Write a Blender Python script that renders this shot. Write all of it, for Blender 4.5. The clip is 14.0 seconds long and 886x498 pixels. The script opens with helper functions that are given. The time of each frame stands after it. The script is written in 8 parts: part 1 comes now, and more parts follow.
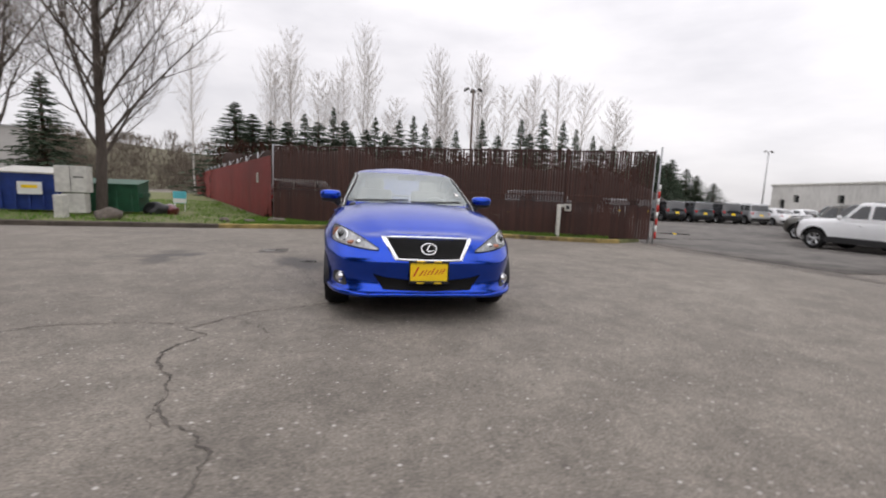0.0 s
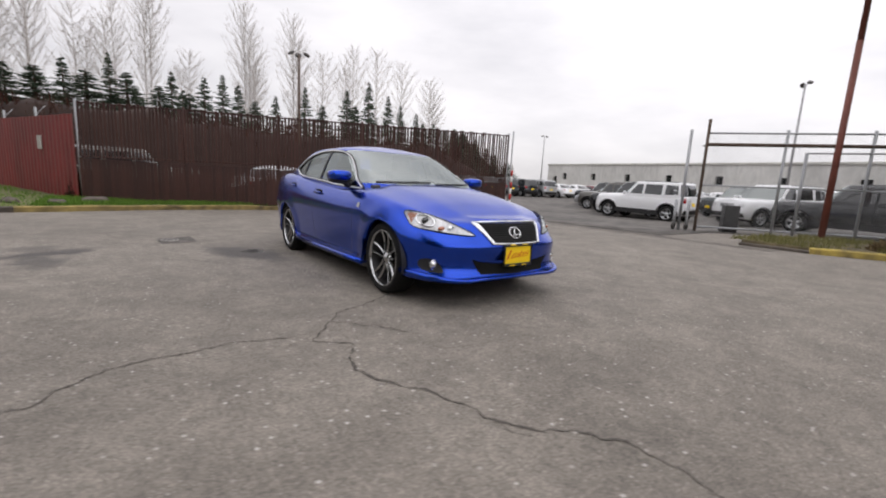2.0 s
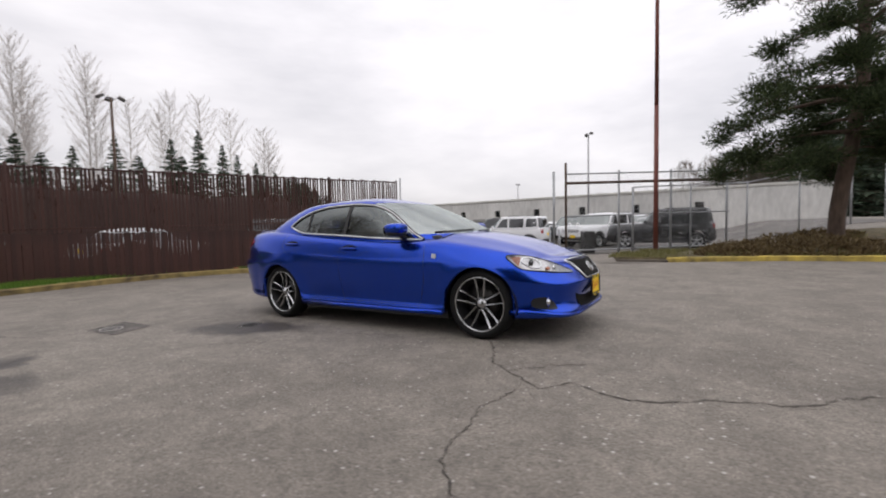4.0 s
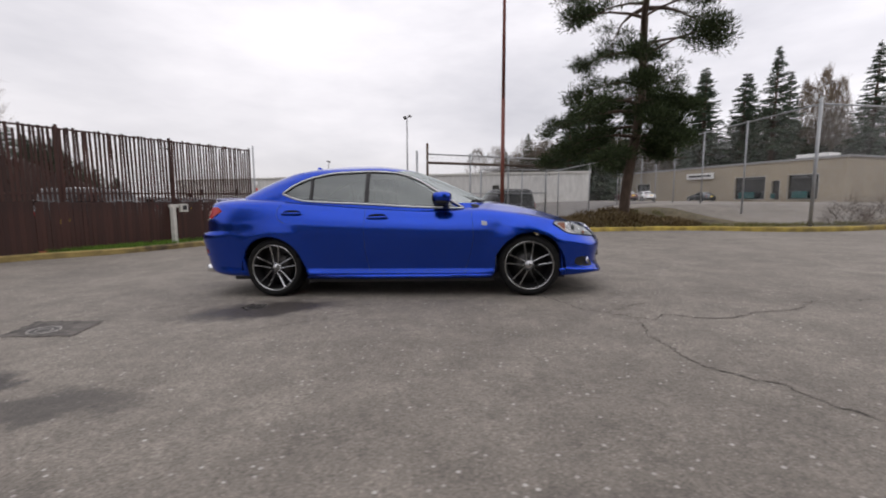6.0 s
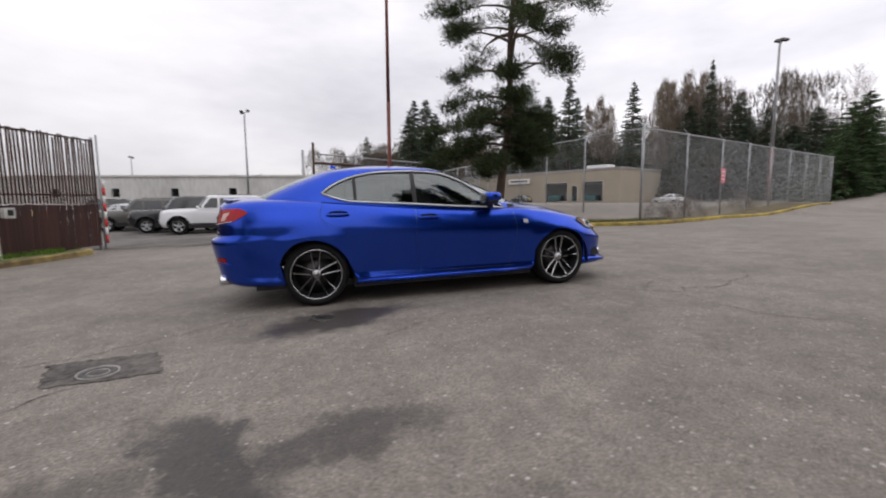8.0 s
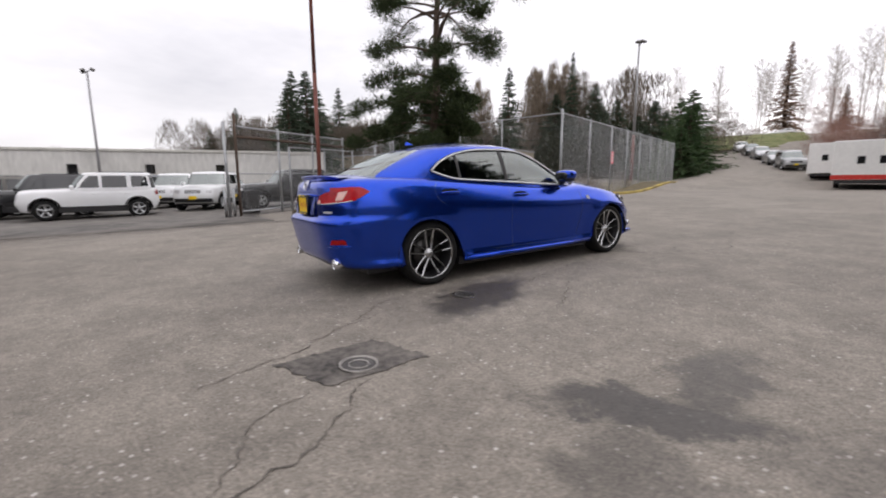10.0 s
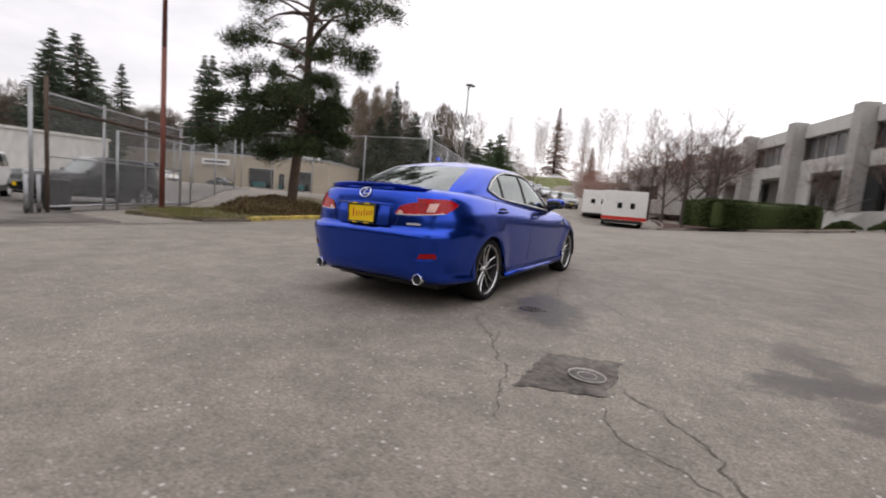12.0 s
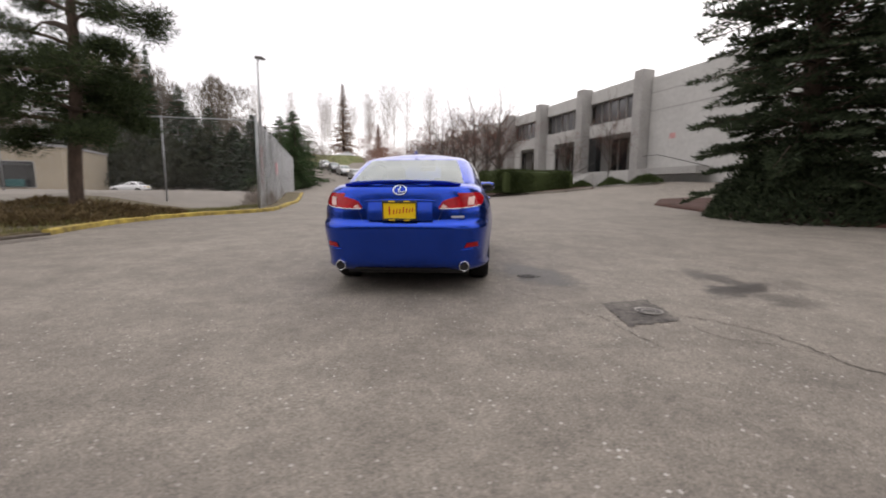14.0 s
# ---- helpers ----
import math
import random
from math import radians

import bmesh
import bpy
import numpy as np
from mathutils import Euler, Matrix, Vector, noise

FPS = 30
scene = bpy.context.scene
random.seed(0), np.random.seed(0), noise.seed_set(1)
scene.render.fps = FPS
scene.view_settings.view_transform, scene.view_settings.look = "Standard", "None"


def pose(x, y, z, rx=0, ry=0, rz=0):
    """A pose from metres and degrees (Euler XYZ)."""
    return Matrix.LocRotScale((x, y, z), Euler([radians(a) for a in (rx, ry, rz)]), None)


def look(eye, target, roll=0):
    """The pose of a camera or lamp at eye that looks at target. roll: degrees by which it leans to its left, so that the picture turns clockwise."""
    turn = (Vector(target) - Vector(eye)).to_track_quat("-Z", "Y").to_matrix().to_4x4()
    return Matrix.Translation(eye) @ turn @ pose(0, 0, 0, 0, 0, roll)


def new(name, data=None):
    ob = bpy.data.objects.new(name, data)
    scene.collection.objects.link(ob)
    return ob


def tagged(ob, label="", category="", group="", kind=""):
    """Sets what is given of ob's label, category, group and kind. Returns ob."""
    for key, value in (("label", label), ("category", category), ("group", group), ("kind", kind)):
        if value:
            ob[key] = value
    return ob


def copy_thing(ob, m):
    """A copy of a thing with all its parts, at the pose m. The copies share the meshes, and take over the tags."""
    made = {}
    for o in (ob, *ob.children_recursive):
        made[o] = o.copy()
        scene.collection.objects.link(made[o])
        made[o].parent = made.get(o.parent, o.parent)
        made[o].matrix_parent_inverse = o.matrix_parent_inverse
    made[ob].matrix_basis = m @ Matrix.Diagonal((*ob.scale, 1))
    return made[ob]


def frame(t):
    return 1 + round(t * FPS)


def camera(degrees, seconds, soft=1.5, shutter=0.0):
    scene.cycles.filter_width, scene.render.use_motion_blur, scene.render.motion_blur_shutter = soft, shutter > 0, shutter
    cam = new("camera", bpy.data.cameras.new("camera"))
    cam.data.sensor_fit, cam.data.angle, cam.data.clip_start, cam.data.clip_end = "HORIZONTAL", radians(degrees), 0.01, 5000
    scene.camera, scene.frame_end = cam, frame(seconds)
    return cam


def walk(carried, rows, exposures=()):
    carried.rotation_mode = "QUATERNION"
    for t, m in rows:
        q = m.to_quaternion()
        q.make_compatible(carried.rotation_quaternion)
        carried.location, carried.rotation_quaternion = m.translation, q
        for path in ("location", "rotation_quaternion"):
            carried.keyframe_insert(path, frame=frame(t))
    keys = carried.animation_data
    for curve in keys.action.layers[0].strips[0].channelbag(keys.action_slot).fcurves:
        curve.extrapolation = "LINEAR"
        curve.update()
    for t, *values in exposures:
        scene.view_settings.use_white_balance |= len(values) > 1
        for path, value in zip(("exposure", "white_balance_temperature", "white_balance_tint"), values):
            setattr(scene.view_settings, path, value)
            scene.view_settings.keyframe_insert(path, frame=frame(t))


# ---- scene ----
cam = camera(91.9, 14.0, 1.9, 0.4)
PATH = [
    (0, (-0.559, -5.555, 0.975), (-0.173, -3.603, 0.77), 2.6),
    (0.5, (-1.047, -5.438, 0.94), (-0.507, -3.532, 0.663), 0.1),
    (1, (-1.553, -5.241, 0.938), (-0.834, -3.393, 0.675), 2.3),
    (1.5, (-2.12, -5.03, 0.952), (-1.045, -3.364, 0.691), 1.3),
    (2, (-2.643, -4.702, 0.961), (-1.465, -3.111, 0.678), 2.8),
    (2.5, (-3.177, -4.393, 0.968), (-1.817, -2.952, 0.701), -0.8),
    (3, (-3.607, -3.967, 0.984), (-2.135, -2.634, 0.745), -1.7),
    (3.2, (-3.764, -3.825, 0.985), (-2.242, -2.541, 0.798), -1.6),
    (5.5, (-5.019, -1.503, 0.951), (-3.08, -1.034, 0.804), -3.0),
    (6, (-5.247, -0.932, 0.944), (-3.267, -0.73, 0.744), -1.4),
    (6.5, (-5.278, -0.36, 0.934), (-3.289, -0.29, 0.735), 0.4),
    (7, (-5.356, 0.213, 0.955), (-3.382, 0.003, 0.707), -1.7),
    (7.5, (-5.257, 0.782, 0.974), (-3.291, 0.503, 0.74), -2.0),
    (8, (-5.215, 1.343, 0.974), (-3.307, 0.782, 0.765), -1.8),
    (8.2, (-5.155, 1.579, 0.971), (-3.273, 0.952, 0.714), -1.0),
    (10.3, (-4.174, 3.843, 1.045), (-2.589, 2.669, 0.717), -1.5),
    (10.5, (-4.018, 4.063, 1.044), (-2.485, 2.823, 0.712), -0.9),
    (11, (-3.584, 4.472, 1.055), (-2.092, 3.175, 0.752), 0.2),
    (11.5, (-3.214, 4.903, 1.093), (-1.988, 3.348, 0.814), 1.9),
    (12, (-2.683, 5.242, 0.998), (-1.64, 3.552, 0.765), 3.7),
    (12.5, (-2.281, 5.577, 1.067), (-1.503, 3.751, 0.827), 1.4),
    (13, (-1.747, 5.853, 1.09), (-1.1, 3.998, 0.714), 1.7),
    (13.5, (-1.292, 6.123, 1.056), (-0.869, 4.19, 0.767), 0.7),
    (14, (-0.695, 6.284, 1.082), (-0.55, 4.313, 0.776), -0.2),
]
# the yard falls gently to the gate: the car's own plane against true up
SLOPE = Vector((-0.011, -0.022, 1.0)).rotation_difference(Vector((0, 0, 1))).to_matrix().to_4x4()
EXPOSE = [(0.0, 0.37, 6700, 14), (3.0, 0.33, 6700, 14), (6.0, 0.15, 6650, 15), (8.0, 0.18, 6650, 15), (10.5, 0.46, 6750, 15), (12.0, 0.40, 6850, 15), (14.0, 0.40, 6950, 15)]
walk(cam, [(t, SLOPE @ look(eye, target, roll)) for t, eye, target, roll in PATH], EXPOSE)

# ---- world and light ----
world = bpy.data.worlds.new("overcast_sky")
scene.world = world
world.use_nodes = True
wn, wl = world.node_tree.nodes, world.node_tree.links
wn.clear()
w_out = wn.new("ShaderNodeOutputWorld")
w_bg = wn.new("ShaderNodeBackground")
w_sky = wn.new("ShaderNodeTexSky")
w_sky.sky_type = "NISHITA"
w_sky.sun_disc = False
w_sky.sun_elevation = radians(38)
w_sky.sun_rotation = radians(215)
w_co = wn.new("ShaderNodeTexCoord")
w_map = wn.new("ShaderNodeMapping")
w_map.inputs["Scale"].default_value = (1.0, 1.0, 3.2)
w_map.inputs["Rotation"].default_value = (0.0, 0.0, 0.6)
w_noise = wn.new("ShaderNodeTexNoise")
w_noise.inputs["Scale"].default_value = 1.5
w_noise.inputs["Detail"].default_value = 6.0
w_noise.inputs["Roughness"].default_value = 0.55
w_ramp = wn.new("ShaderNodeValToRGB")
w_ramp.color_ramp.elements[0].position, w_ramp.color_ramp.elements[0].color = 0.28, (0.54, 0.555, 0.595, 1)
w_ramp.color_ramp.elements[1].position, w_ramp.color_ramp.elements[1].color = 0.70, (0.95, 0.955, 0.98, 1)
w_dim = wn.new("ShaderNodeMix")
w_dim.data_type = "RGBA"
w_dim.inputs[0].default_value = 0.06
w_gain = wn.new("ShaderNodeVectorMath")
w_gain.operation = "SCALE"
w_gain.inputs["Scale"].default_value = 0.12
wl.new(w_co.outputs["Generated"], w_map.inputs["Vector"])
wl.new(w_map.outputs["Vector"], w_noise.inputs["Vector"])
wl.new(w_noise.outputs["Fac"], w_ramp.inputs["Fac"])
wl.new(w_sky.outputs["Color"], w_gain.inputs[0])
wl.new(w_ramp.outputs["Color"], w_dim.inputs[6])
wl.new(w_gain.outputs["Vector"], w_dim.inputs[7])
# an overcast sky is brightest overhead, and to the south-west, where the sun stands behind it
w_sep = wn.new("ShaderNodeVectorMath")
w_sep.operation = "DOT_PRODUCT"
w_sep.inputs[1].default_value = (-0.03, -0.22, 0.0)
w_add = wn.new("ShaderNodeMath")
w_add.inputs[1].default_value = 0.93
w_split = wn.new("ShaderNodeSeparateXYZ")
w_up = wn.new("ShaderNodeMath")
w_up.operation = "MULTIPLY_ADD"
w_up.inputs[1].default_value = 0.72
wl.new(w_co.outputs["Generated"], w_split.inputs[0])
w_bright = wn.new("ShaderNodeVectorMath")
w_bright.operation = "SCALE"
wl.new(w_co.outputs["Generated"], w_sep.inputs[0])
wl.new(w_split.outputs["Z"], w_up.inputs[0])
wl.new(w_sep.outputs["Value"], w_up.inputs[2])
wl.new(w_up.outputs[0], w_add.inputs[0])
wl.new(w_dim.outputs[2], w_bright.inputs[0])
wl.new(w_add.outputs[0], w_bright.inputs["Scale"])
wl.new(w_bright.outputs["Vector"], w_bg.inputs["Color"])
w_bg.inputs["Strength"].default_value = 1.0
wl.new(w_bg.outputs[0], w_out.inputs[0])
sun = new("sun", bpy.data.lights.new("sun", "SUN"))
sun.data.energy, sun.data.angle, sun.data.color = 0.3, radians(120), (1.0, 0.97, 0.93)
sun.matrix_world = look((-16, -22, 34), (0, 0, 0))


# ---- materials ----
def material(name, color, rough=0.6, metal=0.0, vary=0.15, scale=8.0, bump=0.0, bump_scale=None, coat=0.0, spread=0.0, spec=0.5, color2=None, coords="Object", stretch=(1, 1, 1)):
    """A principled surface whose colour wanders at two scales, with fine relief; spread: variation from piece to piece."""
    m = bpy.data.materials.new(name)
    m.use_nodes = True
    n, l = m.node_tree.nodes, m.node_tree.links
    b = n["Principled BSDF"]
    b.inputs["Roughness"].default_value = rough
    b.inputs["Metallic"].default_value = metal
    b.inputs["Coat Weight"].default_value = coat
    b.inputs["Specular IOR Level"].default_value = spec
    b.inputs["Coat Roughness"].default_value = 0.03
    co = n.new("ShaderNodeTexCoord")
    mp = n.new("ShaderNodeMapping")
    mp.inputs["Scale"].default_value = stretch
    l.new(co.outputs[coords], mp.inputs["Vector"])
    big = n.new("ShaderNodeTexNoise")
    big.inputs["Scale"].default_value, big.inputs["Detail"].default_value = scale * 0.12, 3.0
    fine = n.new("ShaderNodeTexNoise")
    fine.inputs["Scale"].default_value, fine.inputs["Detail"].default_value = scale, 5.0
    l.new(mp.outputs[0], big.inputs["Vector"])
    l.new(mp.outputs[0], fine.inputs["Vector"])
    mid = n.new("ShaderNodeMath")
    mid.operation = "ADD"
    l.new(big.outputs["Fac"], mid.inputs[0])
    l.new(fine.outputs["Fac"], mid.inputs[1])
    ramp = n.new("ShaderNodeValToRGB")
    half = n.new("ShaderNodeMath")
    half.operation = "MULTIPLY"
    half.inputs[1].default_value = 0.5
    l.new(mid.outputs[0], half.inputs[0])
    l.new(half.outputs[0], ramp.inputs["Fac"])
    lo = [c * (1 - vary) for c in color]
    hi = list(color2) if color2 else [min(1.0, c * (1 + vary)) for c in color]
    ramp.color_ramp.elements[0].position, ramp.color_ramp.elements[0].color = 0.34, (*lo, 1)
    ramp.color_ramp.elements[1].position, ramp.color_ramp.elements[1].color = 0.66, (*hi, 1)
    last = ramp.outputs["Color"]
    if spread:
        info = n.new("ShaderNodeObjectInfo")
        hsv = n.new("ShaderNodeHueSaturation")
        rng = n.new("ShaderNodeMapRange")
        rng.inputs["To Min"].default_value, rng.inputs["To Max"].default_value = 1 - spread, 1 + spread
        l.new(info.outputs["Random"], rng.inputs["Value"])
        l.new(rng.outputs[0], hsv.inputs["Value"])
        l.new(last, hsv.inputs["Color"])
        last = hsv.outputs["Color"]
    l.new(last, b.inputs["Base Color"])
    if bump:
        bm_ = n.new("ShaderNodeBump")
        bm_.inputs["Strength"].default_value = bump
        bm_.inputs["Distance"].default_value = 0.01
        if bump_scale:
            t = n.new("ShaderNodeTexNoise")
            t.inputs["Scale"].default_value, t.inputs["Detail"].default_value = bump_scale, 4.0
            l.new(mp.outputs[0], t.inputs["Vector"])
            l.new(t.outputs["Fac"], bm_.inputs["Height"])
        else:
            l.new(fine.outputs["Fac"], bm_.inputs["Height"])
        l.new(bm_.outputs[0], b.inputs["Normal"])
    return m


def leafy(name, color, color2, thin=0.25):
    """Foliage: each leaf or clump takes its own shade."""
    m = bpy.data.materials.new(name)
    m.use_nodes = True
    n, l = m.node_tree.nodes, m.node_tree.links
    b = n["Principled BSDF"]
    b.inputs["Roughness"].default_value = 0.7
    b.inputs["Specular IOR Level"].default_value = 0.2
    geo = n.new("ShaderNodeNewGeometry")
    ramp = n.new("ShaderNodeValToRGB")
    ramp.color_ramp.elements[0].color, ramp.color_ramp.elements[1].color = (*color, 1), (*color2, 1)
    l.new(geo.outputs["Random Per Island"], ramp.inputs["Fac"])
    l.new(ramp.outputs["Color"], b.inputs["Base Color"])
    tr = n.new("ShaderNodeBsdfTranslucent")
    l.new(ramp.outputs["Color"], tr.inputs["Color"])
    mix = n.new("ShaderNodeMixShader")
    mix.inputs[0].default_value = thin
    l.new(b.outputs[0], mix.inputs[1])
    l.new(tr.outputs[0], mix.inputs[2])
    l.new(mix.outputs[0], n["Material Output"].inputs["Surface"])
    return m


def glazing(name, tint, gloss_ior=1.5, clear=1.0):
    """Thin tinted glass: sees through by its tint, mirrors more at grazing angles."""
    m = bpy.data.materials.new(name)
    m.use_nodes = True
    n, l = m.node_tree.nodes, m.node_tree.links
    n.remove(n["Principled BSDF"])
    tr = n.new("ShaderNodeBsdfTransparent")
    tr.inputs["Color"].default_value = (*tint, 1)
    gl = n.new("ShaderNodeBsdfGlossy")
    gl.inputs["Roughness"].default_value = 0.015
    gl.inputs["Color"].default_value = (0.93, 1.0, 0.98, 1)
    fr = n.new("ShaderNodeFresnel")
    fr.inputs["IOR"].default_value = gloss_ior
    mix = n.new("ShaderNodeMixShader")
    l.new(fr.outputs[0], mix.inputs[0])
    l.new(tr.outputs[0], mix.inputs[1])
    l.new(gl.outputs[0], mix.inputs[2])
    l.new(mix.outputs[0], n["Material Output"].inputs["Surface"])
    return m


def asphalt_material():
    """Weathered asphalt: pale aggregate in a grey binder, broad patches of wear, old oil and damp stains, painted shade
    under the sedan.
    """
    m = bpy.data.materials.new("asphalt")
    m.use_nodes = True
    n, l = m.node_tree.nodes, m.node_tree.links
    b = n["Principled BSDF"]
    co = n.new("ShaderNodeTexCoord")

    def noise_tex(scale, detail=4.0, rough=0.55):
        t = n.new("ShaderNodeTexNoise")
        t.inputs["Scale"].default_value, t.inputs["Detail"].default_value, t.inputs["Roughness"].default_value = scale, detail, rough
        l.new(co.outputs["Object"], t.inputs["Vector"])
        return t.outputs["Fac"]

    def ramp(src, stops):
        r = n.new("ShaderNodeValToRGB")
        while len(r.color_ramp.elements) < len(stops):
            r.color_ramp.elements.new(0.5)
        for e, (p, c) in zip(r.color_ramp.elements, stops):
            e.position, e.color = p, (*c, 1)
        l.new(src, r.inputs["Fac"])
        return r.outputs["Color"]

    def mixed(kind, fac, a, b_):
        x = n.new("ShaderNodeMix")
        x.data_type, x.blend_type = "RGBA", kind
        for s, v in ((0, fac), (6, a), (7, b_)):
            if isinstance(v, (float, int)):
                x.inputs[s].default_value = v
            elif isinstance(v, tuple):
                x.inputs[s].default_value = (*v, 1)
            else:
                l.new(v, x.inputs[s])
        return x.outputs[2]

    base = ramp(noise_tex(0.35, 5), [(0.3, (0.197, 0.175, 0.149)), (0.7, (0.264, 0.236, 0.201))])
    grain = ramp(noise_tex(76, 4, 0.7), [(0.32, (0.58, 0.57, 0.56)), (0.55, (1.0, 1.0, 1.0)), (0.75, (1.36, 1.34, 1.31))])
    col = mixed("MULTIPLY", 1.0, base, grain)
    v = n.new("ShaderNodeTexVoronoi")
    v.inputs["Scale"].default_value = 22.0
    l.new(co.outputs["Object"], v.inputs["Vector"])
    chips = ramp(v.outputs["Distance"], [(0.0, (1, 1, 1)), (0.16, (0.9, 0.9, 0.9)), (0.24, (0, 0, 0))])
    some = ramp(v.outputs["Color"], [(0.60, (0, 0, 0)), (0.72, (0.9, 0.9, 0.9))])
    chip_tone = ramp(noise_tex(7.0, 3), [(0.35, (0.28, 0.26, 0.23)), (0.6, (0.50, 0.475, 0.44))])
    v2 = n.new("ShaderNodeTexVoronoi")
    v2.inputs["Scale"].default_value = 58.0
    l.new(co.outputs["Object"], v2.inputs["Vector"])
    chips2 = ramp(v2.outputs["Distance"], [(0.0, (0.8, 0.8, 0.8)), (0.2, (0.7, 0.7, 0.7)), (0.32, (0, 0, 0))])
    some2 = ramp(v2.outputs["Color"], [(0.55, (0, 0, 0)), (0.62, (1, 1, 1))])
    col = mixed("MIX", mixed("MULTIPLY", 1.0, chips2, some2), col, (0.325, 0.297, 0.257))
    mottle = ramp(noise_tex(11.0, 5, 0.6), [(0.36, (0.88, 0.88, 0.88)), (0.64, (1.07, 1.07, 1.07))])
    col = mixed("MULTIPLY", 1.0, col, mottle)
    pits = ramp(v2.outputs["Color"], [(0.20, (0.82, 0.82, 0.82)), (0.42, (1, 1, 1))])
    col = mixed("MULTIPLY", 1.0, col, pits)
    worn = ramp(noise_tex(2.2, 6, 0.65), [(0.34, (0.78, 0.78, 0.78)), (0.62, (1.07, 1.07, 1.07))])
    col = mixed("MULTIPLY", 1.0, col, worn)
    # damp and oily stains, and the sedan's painted shade: ellipses with ragged rims (x, y, half length, half width,
    # turn, depth)
    sep = n.new("ShaderNodeSeparateXYZ")
    wob = n.new("ShaderNodeTexNoise")
    wob.inputs["Scale"].default_value, wob.inputs["Detail"].default_value, wob.inputs["Roughness"].default_value = 4.0, 8.0, 0.68
    l.new(co.outputs["Object"], wob.inputs["Vector"])
    off = n.new("ShaderNodeVectorMath")
    off.operation = "MULTIPLY_ADD"
    off.inputs[1].default_value, off.inputs[2].default_value = (0.8, 0.8, 0), (-0.4, -0.4, 0)
    l.new(wob.outputs["Color"], off.inputs[0])
    moved = n.new("ShaderNodeVectorMath")
    l.new(co.outputs["Object"], moved.inputs[0])
    l.new(off.outputs[0], moved.inputs[1])
    total = None
    for x, y, a, c, turn, deep in STAINS_AND_SHADE:
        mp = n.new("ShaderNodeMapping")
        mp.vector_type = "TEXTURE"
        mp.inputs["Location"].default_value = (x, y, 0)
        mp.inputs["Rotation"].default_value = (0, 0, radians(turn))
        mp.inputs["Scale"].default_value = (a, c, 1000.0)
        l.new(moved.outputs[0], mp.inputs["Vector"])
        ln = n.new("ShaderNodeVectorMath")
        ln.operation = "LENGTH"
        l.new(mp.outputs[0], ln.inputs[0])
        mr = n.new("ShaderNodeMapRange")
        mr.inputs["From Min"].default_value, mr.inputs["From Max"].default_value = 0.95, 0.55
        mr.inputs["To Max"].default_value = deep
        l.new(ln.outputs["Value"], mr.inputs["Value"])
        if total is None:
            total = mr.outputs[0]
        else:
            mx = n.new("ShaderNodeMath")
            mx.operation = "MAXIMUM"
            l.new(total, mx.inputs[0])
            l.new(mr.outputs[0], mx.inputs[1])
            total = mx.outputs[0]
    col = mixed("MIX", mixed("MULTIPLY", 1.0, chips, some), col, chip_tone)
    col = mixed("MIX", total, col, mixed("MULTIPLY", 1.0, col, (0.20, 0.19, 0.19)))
    l.new(col, b.inputs["Base Color"])
    rr = n.new("ShaderNodeMapRange")
    rr.inputs["To Min"].default_value, rr.inputs["To Max"].default_value = 0.82, 0.5
    l.new(total, rr.inputs["Value"])
    l.new(rr.outputs[0], b.inputs["Roughness"])
    bp = n.new("ShaderNodeBump")
    bp.inputs["Strength"].default_value, bp.inputs["Distance"].default_value = 0.55, 0.006
    l.new(noise_tex(60, 4, 0.7), bp.inputs["Height"])
    l.new(bp.outputs[0], b.inputs["Normal"])
    return m


# the long ellipse at (0.0, 0.2) paints the sedan's shade on the ground
STAINS_AND_SHADE = [(-1.42, 1.22, 0.86, 0.42, -62, 0.95), (-3.35, 1.85, 0.66, 0.23, 38, 0.95), (-3.42, 1.25, 0.55, 0.25, 110, 0.75), (-3.6, 2.2, 0.35, 0.3, 0, 0.5),
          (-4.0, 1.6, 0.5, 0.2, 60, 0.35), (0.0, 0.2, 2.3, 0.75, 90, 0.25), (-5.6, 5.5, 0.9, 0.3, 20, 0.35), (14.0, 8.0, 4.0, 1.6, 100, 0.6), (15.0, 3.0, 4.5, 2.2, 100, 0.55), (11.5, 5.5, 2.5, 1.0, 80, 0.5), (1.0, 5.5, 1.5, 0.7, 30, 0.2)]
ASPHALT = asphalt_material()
DARK_PATCH = material("patch_asphalt", (0.070, 0.062, 0.056), 0.85, vary=0.7, scale=22, color2=(0.17, 0.152, 0.135), bump=0.7, bump_scale=70)
LOT_ASPHALT = material("damp_lot_asphalt", (0.060, 0.055, 0.050), 0.8, vary=0.45, scale=2.2, bump=0.35, bump_scale=50, color2=(0.17, 0.155, 0.138))
CRACK = material("crack_dirt", (0.092, 0.081, 0.070), 0.95, vary=0.4, scale=30, bump=0.4)
WORN_STEEL = material("worn_steel_ring", (0.27, 0.255, 0.235), 0.55, 0.5, vary=0.4, scale=30, bump=0.3)
CAST_IRON = material("cast_iron", (0.09, 0.085, 0.08), 0.6, 0.6, vary=0.3, scale=30, bump=0.5)
KERB_YELLOW = material("worn_yellow_kerb", (0.24, 0.19, 0.10), 0.85, vary=0.6, scale=5, bump=0.6, color2=(0.60, 0.45, 0.09))
KERB_DULL = material("dull_yellow_kerb", (0.12, 0.09, 0.055), 0.9, vary=0.5, scale=4, bump=0.6, color2=(0.40, 0.30, 0.10))
KERB_DARK = material("damp_dark_kerb", (0.085, 0.070, 0.056), 0.9, vary=0.4, scale=9, bump=0.6)
KERB_GREY = material("old_concrete_kerb", (0.22, 0.20, 0.17), 0.9, vary=0.35, scale=9, bump=0.6)
